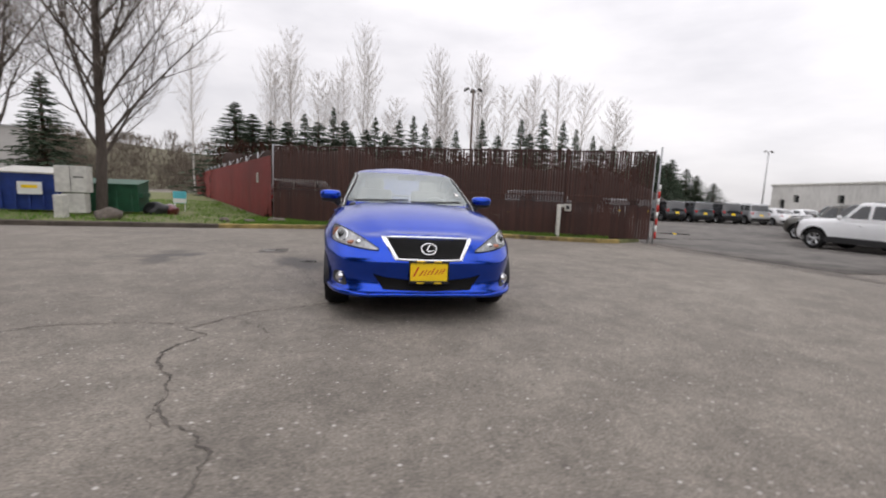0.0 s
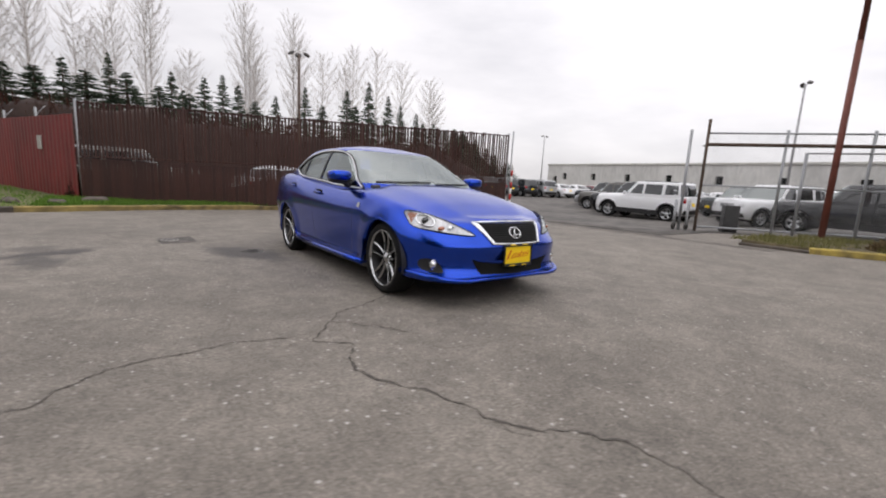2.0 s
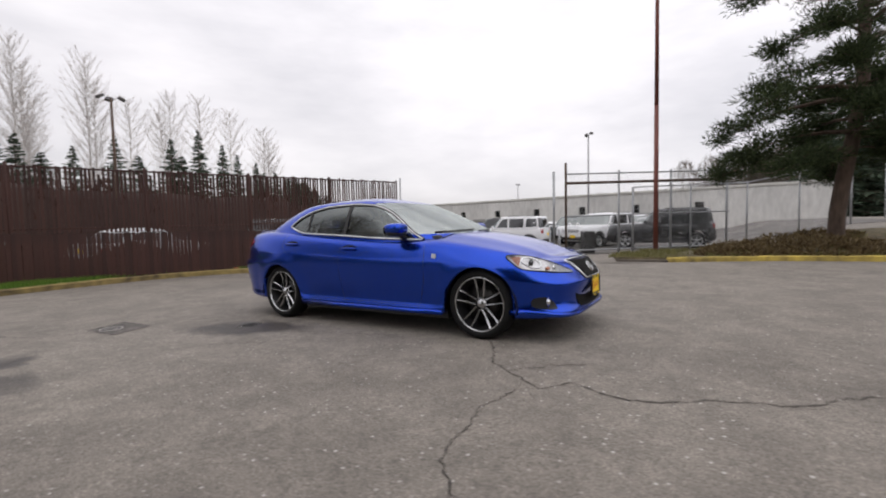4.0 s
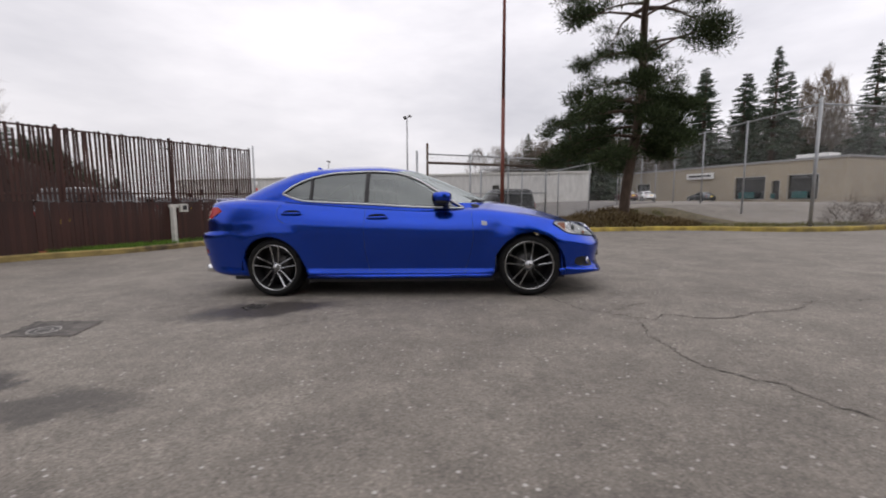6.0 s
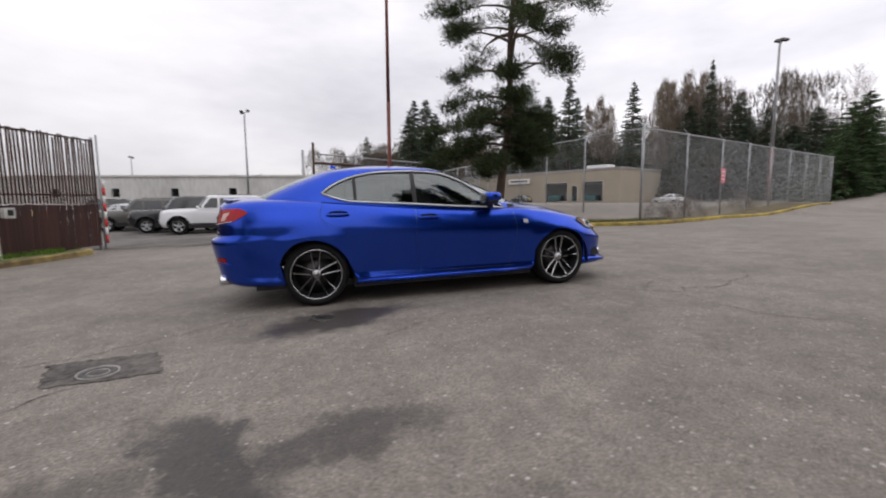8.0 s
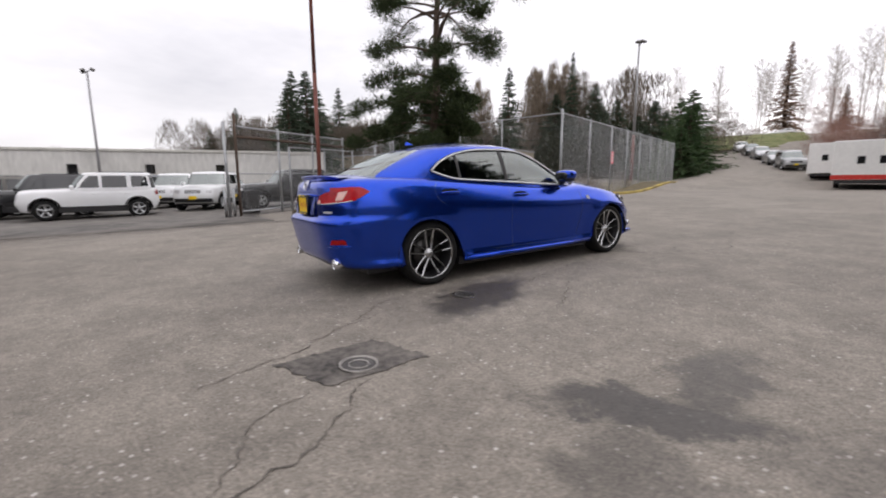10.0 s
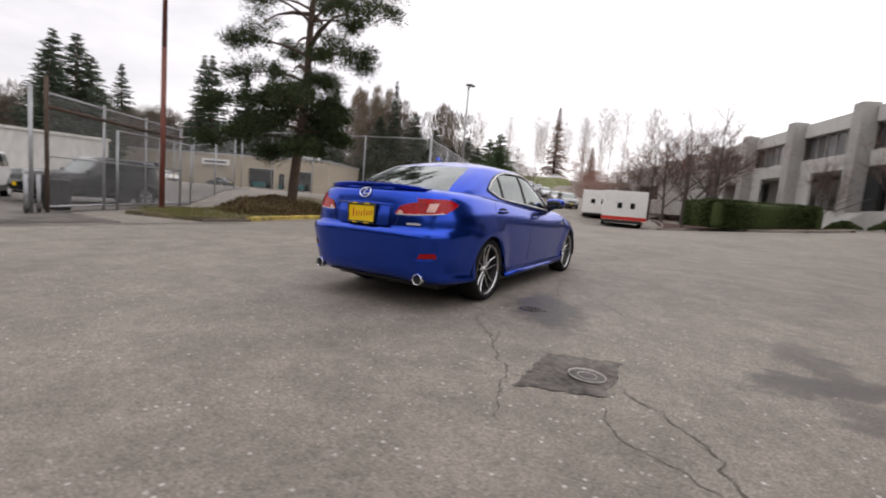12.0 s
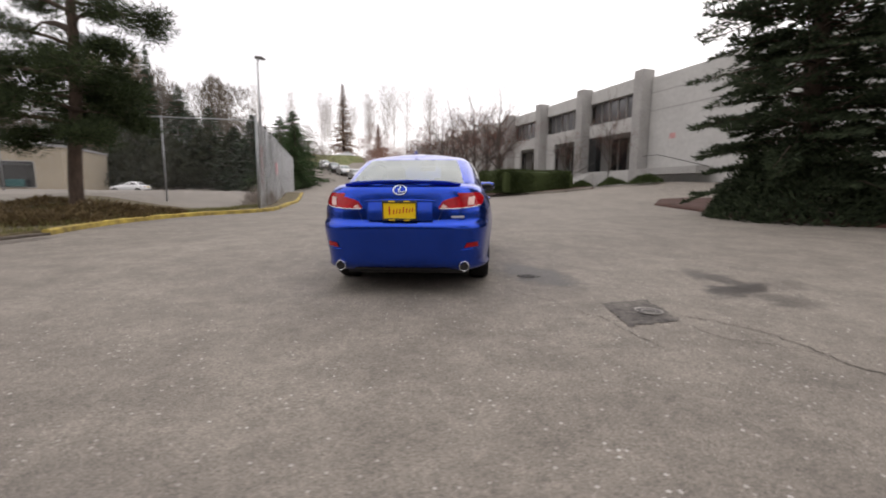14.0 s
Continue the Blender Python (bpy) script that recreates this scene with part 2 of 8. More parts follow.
CONCRETE = material("building_concrete", (0.50, 0.495, 0.475), 0.85, vary=0.12, scale=3, bump=0.2)
CONCRETE_DK = material("ribbed_concrete", (0.37, 0.36, 0.345), 0.9, vary=0.15, scale=6, bump=0.5)
GALV = material("galvanised_steel", (0.36, 0.37, 0.38), 0.5, 0.6, vary=0.15, scale=20, bump=0.1)
WIRE = material("chainlink_wire", (0.46, 0.47, 0.48), 0.6, 0.4, vary=0.2, scale=3)
SLAT = material("brown_slat", (0.046, 0.0155, 0.0105), 0.7, vary=0.4, scale=6, bump=0.15, spread=0.25, stretch=(1, 1, 0.25))
RED_FENCE = material("red_slat", (0.165, 0.017, 0.016), 0.55, vary=0.3, scale=5, bump=0.2, stretch=(1, 1, 0.3))
RUST_RED = material("red_oxide_pole", (0.17, 0.048, 0.033), 0.6, vary=0.35, scale=7, bump=0.25, stretch=(1, 1, 0.3))
STEEL_GREY = material("grey_pole", (0.30, 0.30, 0.31), 0.5, 0.3, vary=0.2, scale=7)
WHITE_PAINT = material("white_paint", (0.74, 0.74, 0.72), 0.5, vary=0.08, scale=6)
WHITE_WORN = material("worn_white_metal", (0.55, 0.54, 0.50), 0.6, vary=0.25, scale=7, bump=0.1)
RED_PAINT = material("red_paint", (0.55, 0.03, 0.02), 0.5, vary=0.2, scale=6)
BLUE_STEEL = material("blue_dumpster_paint", (0.015, 0.04, 0.20), 0.5, vary=0.35, scale=5, bump=0.1)
GREEN_STEEL = material("green_dumpster_paint", (0.01, 0.07, 0.035), 0.55, vary=0.3, scale=5, bump=0.1)
BLACK_PLASTIC = material("black_plastic", (0.012, 0.012, 0.013), 0.45, vary=0.2, scale=20)
INTAKE_BLACK = material("intake_black", (0.005, 0.005, 0.005), 0.8, vary=0.2, scale=20, spec=0.2)
RUBBER = material("tyre_rubber", (0.011, 0.011, 0.011), 0.8, vary=0.25, scale=30, bump=0.2, spec=0.2)
CHROME = material("chrome", (0.78, 0.79, 0.80), 0.1, 1.0, vary=0.03, scale=10)
TRIM = material("brushed_bright_trim", (0.80, 0.81, 0.82), 0.25, 0.35, vary=0.03, scale=10)
GUNMETAL = material("gunmetal_alloy", (0.42, 0.425, 0.43), 0.15, 0.98, vary=0.1, scale=10)
ALLOY = material("silver_alloy", (0.45, 0.46, 0.47), 0.3, 0.8, vary=0.08, scale=10)
BRAKE = material("brake_disc", (0.07, 0.068, 0.066), 0.4, 0.9, vary=0.15, scale=10)
PLATE_YELLOW = material("yellow_plate", (0.92, 0.62, 0.008), 0.45, vary=0.06, scale=10)
PLATE_SILVER = material("grey_sign_metal", (0.45, 0.45, 0.46), 0.5, vary=0.1, scale=10)
SCRIPT_RED = material("red_lettering", (0.58, 0.008, 0.012), 0.5, vary=0.05)
SCRIPT_DARK = material("dark_lettering", (0.03, 0.03, 0.03), 0.6, vary=0.05)
FADED = material("faded_wall_mark", (0.56, 0.30, 0.29), 0.8, vary=0.3, scale=9)
PINK = material("faded_red_sign", (0.75, 0.22, 0.26), 0.6, vary=0.1, scale=6)
TEAL = material("teal_sign", (0.10, 0.50, 0.58), 0.6, vary=0.1, scale=6)
TAIL_RED = material("tail_lamp_red", (0.36, 0.002, 0.006), 0.2, vary=0.4, scale=25, spec=0.3, coat=0.15)
TAIL_PINK = material("tail_lamp_clear", (0.72, 0.42, 0.37), 0.25, vary=0.2, scale=25, coat=1.0)
LAMP_HOUSING = material("lamp_reflector", (0.55, 0.55, 0.56), 0.28, 0.7, vary=0.4, scale=35)
AMBER = material("amber_reflector", (0.46, 0.17, 0.09), 0.25, vary=0.2, scale=25, coat=1.0)
SEAT = material("dark_seat_leather", (0.03, 0.029, 0.03), 0.6, vary=0.2, scale=20, bump=0.2)
CAR_BLUE = material("blue_metallic_paint", (0.009, 0.056, 0.44), 0.21, 0.92, vary=0.04, scale=3, coat=0.4)
CAR_WHITE = material("white_car_paint", (0.72, 0.73, 0.74), 0.3, vary=0.04, scale=3, coat=0.6)
CAR_SILVER = material("silver_car_paint", (0.36, 0.37, 0.38), 0.3, 0.5, vary=0.05, scale=3, coat=0.6)
CAR_GOLD = material("pewter_car_paint", (0.10, 0.096, 0.086), 0.3, 0.5, vary=0.05, scale=3, coat=0.6)
CAR_BLACK = material("black_car_paint", (0.012, 0.013, 0.015), 0.25, 0.2, vary=0.08, scale=3, coat=0.8)
CAR_DARK = material("dark_grey_car_paint", (0.035, 0.045, 0.05), 0.3, 0.4, vary=0.08, scale=3, coat=0.8)
CAR_MAROON = material("maroon_car_paint", (0.10, 0.012, 0.015), 0.3, 0.3, vary=0.08, scale=3, coat=0.8)
GLASS = glazing("clear_glass", (0.50, 0.56, 0.54), 2.7)
GLASS_TINT = glazing("tinted_glass", (0.20, 0.22, 0.22), 2.2)
GLASS_SCREEN = glazing("windscreen_glass", (0.56, 0.68, 0.64), 3.7)
GLASS_FAR = glazing("parked_car_glass", (0.10, 0.12, 0.12), 2.9)
NEEDLE_GREEN = leafy("green_conifer", (0.030, 0.060, 0.026), (0.085, 0.135, 0.055), 0.3)
# far twigs: distance haze is mixed into this pale colour
TWIG_HAZE = leafy("haze_paled_twigs", (0.30, 0.25, 0.235), (0.42, 0.36, 0.34), 0.3)
# rusty larch brown, lightened for the haze over the far bank
LARCH = leafy("rusty_larch_in_haze", (0.24, 0.17, 0.13), (0.36, 0.27, 0.22), 0.3)
# grey base carries the mirrored sky of the office panes as colour
GLASS_OFFICE_SHEEN = material("office_window_sky_sheen", (0.10, 0.10, 0.105), 0.12, vary=0.25, scale=2, coat=1.0)
GLASS_DARK = material("dark_window", (0.012, 0.014, 0.016), 0.06, vary=0.2, scale=4, coat=1.0)
LENS = glazing("lamp_lens", (0.95, 0.95, 0.95), 1.35)
BARK = material("pine_bark", (0.085, 0.058, 0.043), 0.95, vary=0.4, scale=14, bump=0.9, stretch=(1, 1, 0.3))
BARK_GREY = material("grey_bark", (0.075, 0.060, 0.050), 0.95, vary=0.3, scale=12, bump=0.6, stretch=(1, 1, 0.3))
BARK_PALE = material("pale_birch_bark", (0.46, 0.43, 0.405), 0.95, vary=0.25, scale=8, stretch=(1, 1, 0.3))
NEEDLE = leafy("pine_needles", (0.014, 0.024, 0.010), (0.065, 0.088, 0.036), 0.3)
NEEDLE_DK = leafy("fir_needles", (0.018, 0.028, 0.015), (0.070, 0.092, 0.050), 0.35)
# lighter, greyer needles than the near firs: haze painted into the colour
NEEDLE_FAR_HAZE = leafy("distant_conifer", (0.030, 0.048, 0.032), (0.085, 0.115, 0.075), 0.25)
TWIG_RED = leafy("red_twigs", (0.17, 0.075, 0.06), (0.24, 0.13, 0.10), 0.1)
RED_BRUSH = leafy("reddish_brush", (0.20, 0.105, 0.085), (0.34, 0.21, 0.17), 0.3)
TWIG = leafy("bare_twigs", (0.17, 0.14, 0.12), (0.27, 0.23, 0.20), 0.1)
# birch twigs whitened in the colour to give the far crowns haze
TWIG_PALE_HAZE = leafy("haze_whitened_twigs", (0.46, 0.43, 0.41), (0.62, 0.59, 0.57), 0.4)
TWIG_BROWN = leafy("tan_leafless_crowns", (0.15, 0.115, 0.085), (0.25, 0.20, 0.15), 0.1)
WOODS = leafy("brown_woods", (0.09, 0.073, 0.056), (0.175, 0.145, 0.115), 0.1)
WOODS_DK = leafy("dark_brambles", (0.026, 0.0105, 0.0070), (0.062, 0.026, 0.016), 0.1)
IVY = leafy("dark_undergrowth", (0.018, 0.024, 0.014), (0.055, 0.058, 0.034), 0.15)
HEDGE = leafy("hedge_leaves", (0.024, 0.040, 0.013), (0.080, 0.105, 0.036), 0.25)
SHRUB = leafy("brown_shrub", (0.070, 0.045, 0.022), (0.20, 0.15, 0.075), 0.2)
GRASS = leafy("grass_blades", (0.065, 0.155, 0.02), (0.19, 0.31, 0.055), 0.35)
DRY_GRASS = leafy("dry_grass_blades", (0.10, 0.11, 0.035), (0.26, 0.235, 0.10), 0.35)
BED_SOIL = material("pine_litter_soil", (0.085, 0.070, 0.035), 0.95, vary=0.5, scale=9, bump=0.8, color2=(0.17, 0.135, 0.07))
LAWN = material("lawn_soil", (0.11, 0.15, 0.04), 0.95, vary=0.45, scale=9, bump=0.8, color2=(0.20, 0.20, 0.085))
MULCH = material("bark_mulch", (0.058, 0.026, 0.018), 0.95, vary=0.5, scale=25, bump=1.0)
ROCK = material("grey_rock", (0.12, 0.10, 0.085), 0.9, vary=0.4, scale=9, bump=0.8)
TAN = material("tan_wall", (0.37, 0.32, 0.245), 0.85, vary=0.1, scale=3, bump=0.1)
OFF_WHITE = material("off_white_metal_wall", (0.56, 0.555, 0.53), 0.7, vary=0.2, scale=3, bump=0.1, stretch=(1, 1, 0.3))
ROOF_GREY = material("flat_roof", (0.30, 0.30, 0.30), 0.9, vary=0.15, scale=3)
GREEN_UNIT = material("teal_shop_goods", (0.025, 0.10, 0.10), 0.6, vary=0.3, scale=3)
WET = material("puddle_water", (0.05, 0.05, 0.05), 0.04, vary=0.1, scale=3, coat=1.0)
DAMP = material("damp_film", (0.08, 0.073, 0.066), 0.18, vary=0.5, scale=9, bump=0.15, bump_scale=40)
TRACK = material("rusty_track_steel", (0.10, 0.085, 0.072), 0.6, 0.3, vary=0.4, scale=9, bump=0.3)
LAMP_GLOW = bpy.data.materials.new("lit_lamp")
LAMP_GLOW.use_nodes = True
LAMP_GLOW.node_tree.nodes["Principled BSDF"].inputs["Emission Color"].default_value = (1.0, 0.8, 0.45, 1)
LAMP_GLOW.node_tree.nodes["Principled BSDF"].inputs["Emission Strength"].default_value = 4.0


# ---- building blocks ----
def smooth(e0, e1, v):
    k = min(1.0, max(0.0, (v - e0) / (e1 - e0)))
    return k * k * (3 - 2 * k)


def ground_z(x, y):
    """Height of the ground: the yard's plane near the car, a rising road to the south, a ramp up to the office block."""
    z = -0.011 * max(-14.0, min(15.0, x)) - 0.022 * max(-15.0, min(9.0, y))
    if y < -34:
        z += 0.034 * (-34 - y) * smooth(-34, -60, y) if y > -150 else 0.034 * 116
    z += 0.085 * max(0.0, min(16.0, 1.0 - x)) * smooth(-9, -27, y) * smooth(-75, -50, y)
    # the road climbs to a grassy bank at its end
    s, u = (x - 2.6) * 0.5 - (y + 30) * 0.866, (x - 2.6) * 0.866 + (y + 30) * 0.5
    if s > 2:
        side = smooth(10, 6, u) * smooth(-11, -5, u)
        side = max(side, smooth(40, 58, s) * smooth(45, 25, u) * smooth(-60, -30, u))
        z += side * (0.085 * min(50.0, s - 2) + 2.2 * smooth(50, 58, s))
    z += 0.75 * smooth(9.5, 14, x) * smooth(-3.5, -8, y) * smooth(-60, -10, y)
    return z


def mesh_of(verts, faces, smooth_on=False):
    me = bpy.data.meshes.new("mesh")
    me.from_pydata([tuple(v) for v in verts], [], [tuple(f) for f in faces])
    if smooth_on:
        me.polygons.foreach_set("use_smooth", [True] * len(me.polygons))
    me.update()
    return me


def thing(name, label, category, at=None, group="", kind=""):
    ob = new(name)
    ob.empty_display_size = 0.1
    if at is not None:
        ob.matrix_world = Matrix.Translation(at) if isinstance(at, Vector) else at
    return tagged(ob, label, category, group, kind)


def part(name, data, mat, parent, label=""):
    """One mesh object under a thing or a part; data: a bmesh, (verts, faces) or (verts, faces, True) for smooth shading."""
    if isinstance(data, bmesh.types.BMesh):
        me = bpy.data.meshes.new(name)
        data.to_mesh(me)
        data.free()
    elif isinstance(data, bpy.types.Mesh):
        me = data
    else:
        me = mesh_of(*data)
    if mat and not me.materials:
        me.materials.append(mat)
    ob = new(name, me)
    ob.parent = parent
    return tagged(ob, label)


def solid(name, data, mat, label, category, kind="", group=""):
    ob = part(name, data, mat, None)
    return tagged(ob, label, category, group, kind)


def box(sx, sy, sz, at=(0, 0, 0), bevel=0.0, turn=0.0):
    """A box with its base centre at 'at'."""
    bm = bmesh.new()
    bmesh.ops.create_cube(bm, size=1.0)
    bmesh.ops.scale(bm, vec=(sx, sy, sz), verts=bm.verts)
    if bevel:
        bmesh.ops.bevel(bm, geom=bm.edges[:], offset=bevel, segments=2, affect="EDGES", profile=0.6)
    bmesh.ops.rotate(bm, cent=(0, 0, 0), matrix=Matrix.Rotation(turn, 3, "Z"), verts=bm.verts)
    bmesh.ops.translate(bm, vec=(at[0], at[1], at[2] + sz / 2), verts=bm.verts)
    return bm


def join_bm(*bms):
    out = bmesh.new()
    for b in bms:
        me = bpy.data.meshes.new("tmp")
        b.to_mesh(me)
        b.free()
        out.from_mesh(me)
        bpy.data.meshes.remove(me)
    return out


def tube_data(points, radius, sides=6, closed=False, cap=True):
    """A tube along points; radius: one number or one for each point."""
    pts = [Vector(p) for p in points]
    n = len(pts)
    radii = radius if isinstance(radius, (list, tuple)) else [radius] * n
    verts, faces = [], []
    side = None
    for i, p in enumerate(pts):
        a = pts[i - 1] if (i or closed) else p
        b = pts[(i + 1) % n] if (i < n - 1 or closed) else p
        d = (b - a).normalized()
        if side is None:
            side = d.orthogonal().normalized()
        side = (side - d * side.dot(d)).normalized()
        up = d.cross(side)
        for k in range(sides):
            an = 2 * math.pi * k / sides
            verts.append(p + (side * math.cos(an) + up * math.sin(an)) * radii[i])
    for i in range(n if closed else n - 1):
        j = (i + 1) % n
        for k in range(sides):
            k2 = (k + 1) % sides
            faces.append((i * sides + k, i * sides + k2, j * sides + k2, j * sides + k))
    if cap and not closed:
        faces.append(tuple(range(sides - 1, -1, -1)))
        faces.append(tuple((n - 1) * sides + k for k in range(sides)))
    return verts, faces, True


def merged(*datas):
    verts, faces, sm = [], [], False
    for d in datas:
        o = len(verts)
        verts += list(d[0])
        faces += [tuple(i + o for i in f) for f in d[1]]
        sm = sm or (len(d) > 2 and d[2])
    return verts, faces, sm


def lathe(profile, steps=32, axis="x"):
    """Turns (radius, height) pairs about an axis."""
    verts, faces = [], []
    for i in range(steps):
        a = 2 * math.pi * i / steps
        for r, h in profile:
            c, s = r * math.cos(a), r * math.sin(a)
            verts.append((h, c, s) if axis == "x" else (c, s, h))
    m = len(profile)
    for i in range(steps):
        j = (i + 1) % steps
        for k in range(m - 1):
            f = (i * m + k, i * m + k + 1, j * m + k + 1, j * m + k)
            faces.append(f if axis == "x" else f[::-1])
    return verts, faces, True


def spline(table, v):
    """Smooth curve through a table of (key, value), monotone in between."""
    if v <= table[0][0]:
        return table[0][1]
    if v >= table[-1][0]:
        return table[-1][1]
    for i in range(len(table) - 1):
        x0, y0 = table[i]
        x1, y1 = table[i + 1]
        if v <= x1:
            d = (y1 - y0) / (x1 - x0)
            dl = (y0 - table[i - 1][1]) / (x0 - table[i - 1][0]) if i else d
            dr = (table[i + 2][1] - y1) / (table[i + 2][0] - x1) if i + 2 < len(table) else d
            m0 = 0.0 if dl * d <= 0 else 2 * dl * d / (dl + d)
            m1 = 0.0 if dr * d <= 0 else 2 * dr * d / (dr + d)
            h = x1 - x0
            k = (v - x0) / h
            return (y0 * (1 + 2 * k) * (1 - k) ** 2 + h * m0 * k * (1 - k) ** 2 + y1 * k * k * (3 - 2 * k) + h * m1 * k * k * (k - 1))


def lerp_table(table, v):
    if v <= table[0][0]:
        return table[0][1]
    for (x0, y0), (x1, y1) in zip(table, table[1:]):
        if v <= x1:
            return y0 + (y1 - y0) * (v - x0) / (x1 - x0)
    return table[-1][1]


# ---- ground ----
def axis_steps(lo, hi, near, far_step, near_step):
    out, v = [], lo
    while v < hi:
        out.append(v)
        d = abs(v) - near
        v += near_step if d < 0 else min(far_step, near_step + d * 0.22)
    out.append(hi)
    return out


gx, gy = axis_steps(-420, 420, 16, 40, 0.9), axis_steps(-420, 420, 16, 40, 0.9)
gv = [(x, y, ground_z(x, y)) for y in gy for x in gx]
gf = [(j * len(gx) + i, j * len(gx) + i + 1, (j + 1) * len(gx) + i + 1, (j + 1) * len(gx) + i) for j in range(len(gy) - 1) for i in range(len(gx) - 1)]
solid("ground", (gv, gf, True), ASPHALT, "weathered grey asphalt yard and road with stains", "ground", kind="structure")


def along(points, step):
    """Points at even steps along a rounded polyline."""
    pts = [Vector((*p, 0)) for p in points]
    out = []
    for i in range(len(pts) - 1):
        p0, p1, p2, p3 = pts[max(0, i - 1)], pts[i], pts[i + 1], pts[min(len(pts) - 1, i + 2)]
        k = max(1, int((p2 - p1).length / step))
        for j in range(k):
            u = j / k
            out.append(0.5 * ((2 * p1) + (p2 - p0) * u + (2 * p0 - 5 * p1 + 4 * p2 - p3) * u * u + (3 * p1 - p0 - 3 * p2 + p3) * u ** 3))
    out.append(pts[-1])
    return out


def kerb(name, line, mat, label, height=0.13, width=0.17, step=0.25):
    """A kerb with a worn, rounded top along a line in plan."""
    pts = along(line, step)
    prof = [(0.0, -0.1), (0.0, height * 0.8), (0.03, height), (width - 0.03, height), (width, height * 0.85), (width, -0.1)]
    verts, faces = [], []
    for i, p in enumerate(pts):
        d = (pts[min(i + 1, len(pts) - 1)] - pts[max(i - 1, 0)]).normalized()
        left = Vector((-d.y, d.x, 0))
        z = ground_z(p.x, p.y)
        for o, h in prof:
            wob = 0.012 * noise.noise((p.x * 2, p.y * 2, h * 9))
            verts.append((p.x + left.x * (o + wob), p.y + left.y * (o + wob), z + h + (wob if h > 0.05 else 0)))
    m = len(prof)
    for i in range(len(pts) - 1):
        for k in range(m - 1):
            faces.append((i * m + k, i * m + k + 1, (i + 1) * m + k + 1, (i + 1) * m + k))
    faces += [tuple(range(m)), tuple(range(len(verts) - 1, len(verts) - m - 1, -1))]
    return solid(name, (verts, faces), mat, label, "kerb", kind="structure")


def area(name, outline, mat, label, lift=0.11, cell=0.6, hump=0.0, category="ground", uneven=0.025):
    """A patch of raised ground inside an outline in plan, following the slope."""
    bm = bmesh.new()
    vs = [bm.verts.new((x, y, 0)) for x, y in outline]
    f = bm.faces.new(vs)
    f.normal_update()
    if f.normal.z < 0:
        f.normal_flip()
    bmesh.ops.triangulate(bm, faces=bm.faces[:])
    for _ in range(5):
        long = [e for e in bm.edges if e.calc_length() > cell]
        if not long:
            break
        bmesh.ops.subdivide_edges(bm, edges=long, cuts=1)
        bmesh.ops.triangulate(bm, faces=bm.faces[:])
    for v in bm.verts:
        rim = 0.0 if any(e.is_boundary for e in v.link_edges) else 1.0
        v.co.z = ground_z(v.co.x, v.co.y) + lift + uneven * noise.noise((v.co.x, v.co.y, 0)) + hump * rim
    bm.normal_update()
    for f in bm.faces:
        if f.normal.z < 0:
            f.normal_flip()
        f.smooth = True
    # a sloping skirt down to the asphalt closes the rim
    for e in [e for e in bm.edges if e.is_boundary]:
        a, b = e.verts
        fc = e.link_faces[0].calc_center_median()
        out = ((a.co + b.co) / 2 - fc)
        out.z = 0
        out = out.normalized() * 0.05
        lo = [bm.verts.new(p.co + out + Vector((0, 0, -lift - 0.06))) for p in (a, b)]
        bm.faces.new((a, b, lo[1], lo[0]))
    bmesh.ops.recalc_face_normals(bm, faces=bm.faces)
    return solid(name, bm, mat, label, category, kind="structure")


def ribbon(points, width, lift, seed):
    """A ragged strip lying on the ground."""
    rnd = random.Random(seed)
    pts = along(points, 0.028)
    verts, faces = [], []
    px, py = 0.0, 0.0
    for i, p in enumerate(pts):
        d = (pts[min(i + 1, len(pts) - 1)] - pts[max(i - 1, 0)]).normalized()
        px = px * 0.7 + rnd.uniform(-0.021, 0.021)
        end = min(1.0, i / 6, (len(pts) - 1 - i) / 6)
        w = width * (0.25 + 1.5 * rnd.random() ** 1.6) * (0.25 + 0.75 * end)
        c = Vector((p.x - d.y * px, p.y + d.x * px, 0))
        for s in (-1, 1):
            x, y = c.x - d.y * s * w / 2, c.y + d.x * s * w / 2
            verts.append((x, y, ground_z(x, y) + lift))
        if i:
            k = 2 * i
            faces.append((k - 2, k - 1, k + 1, k))
    return verts, faces


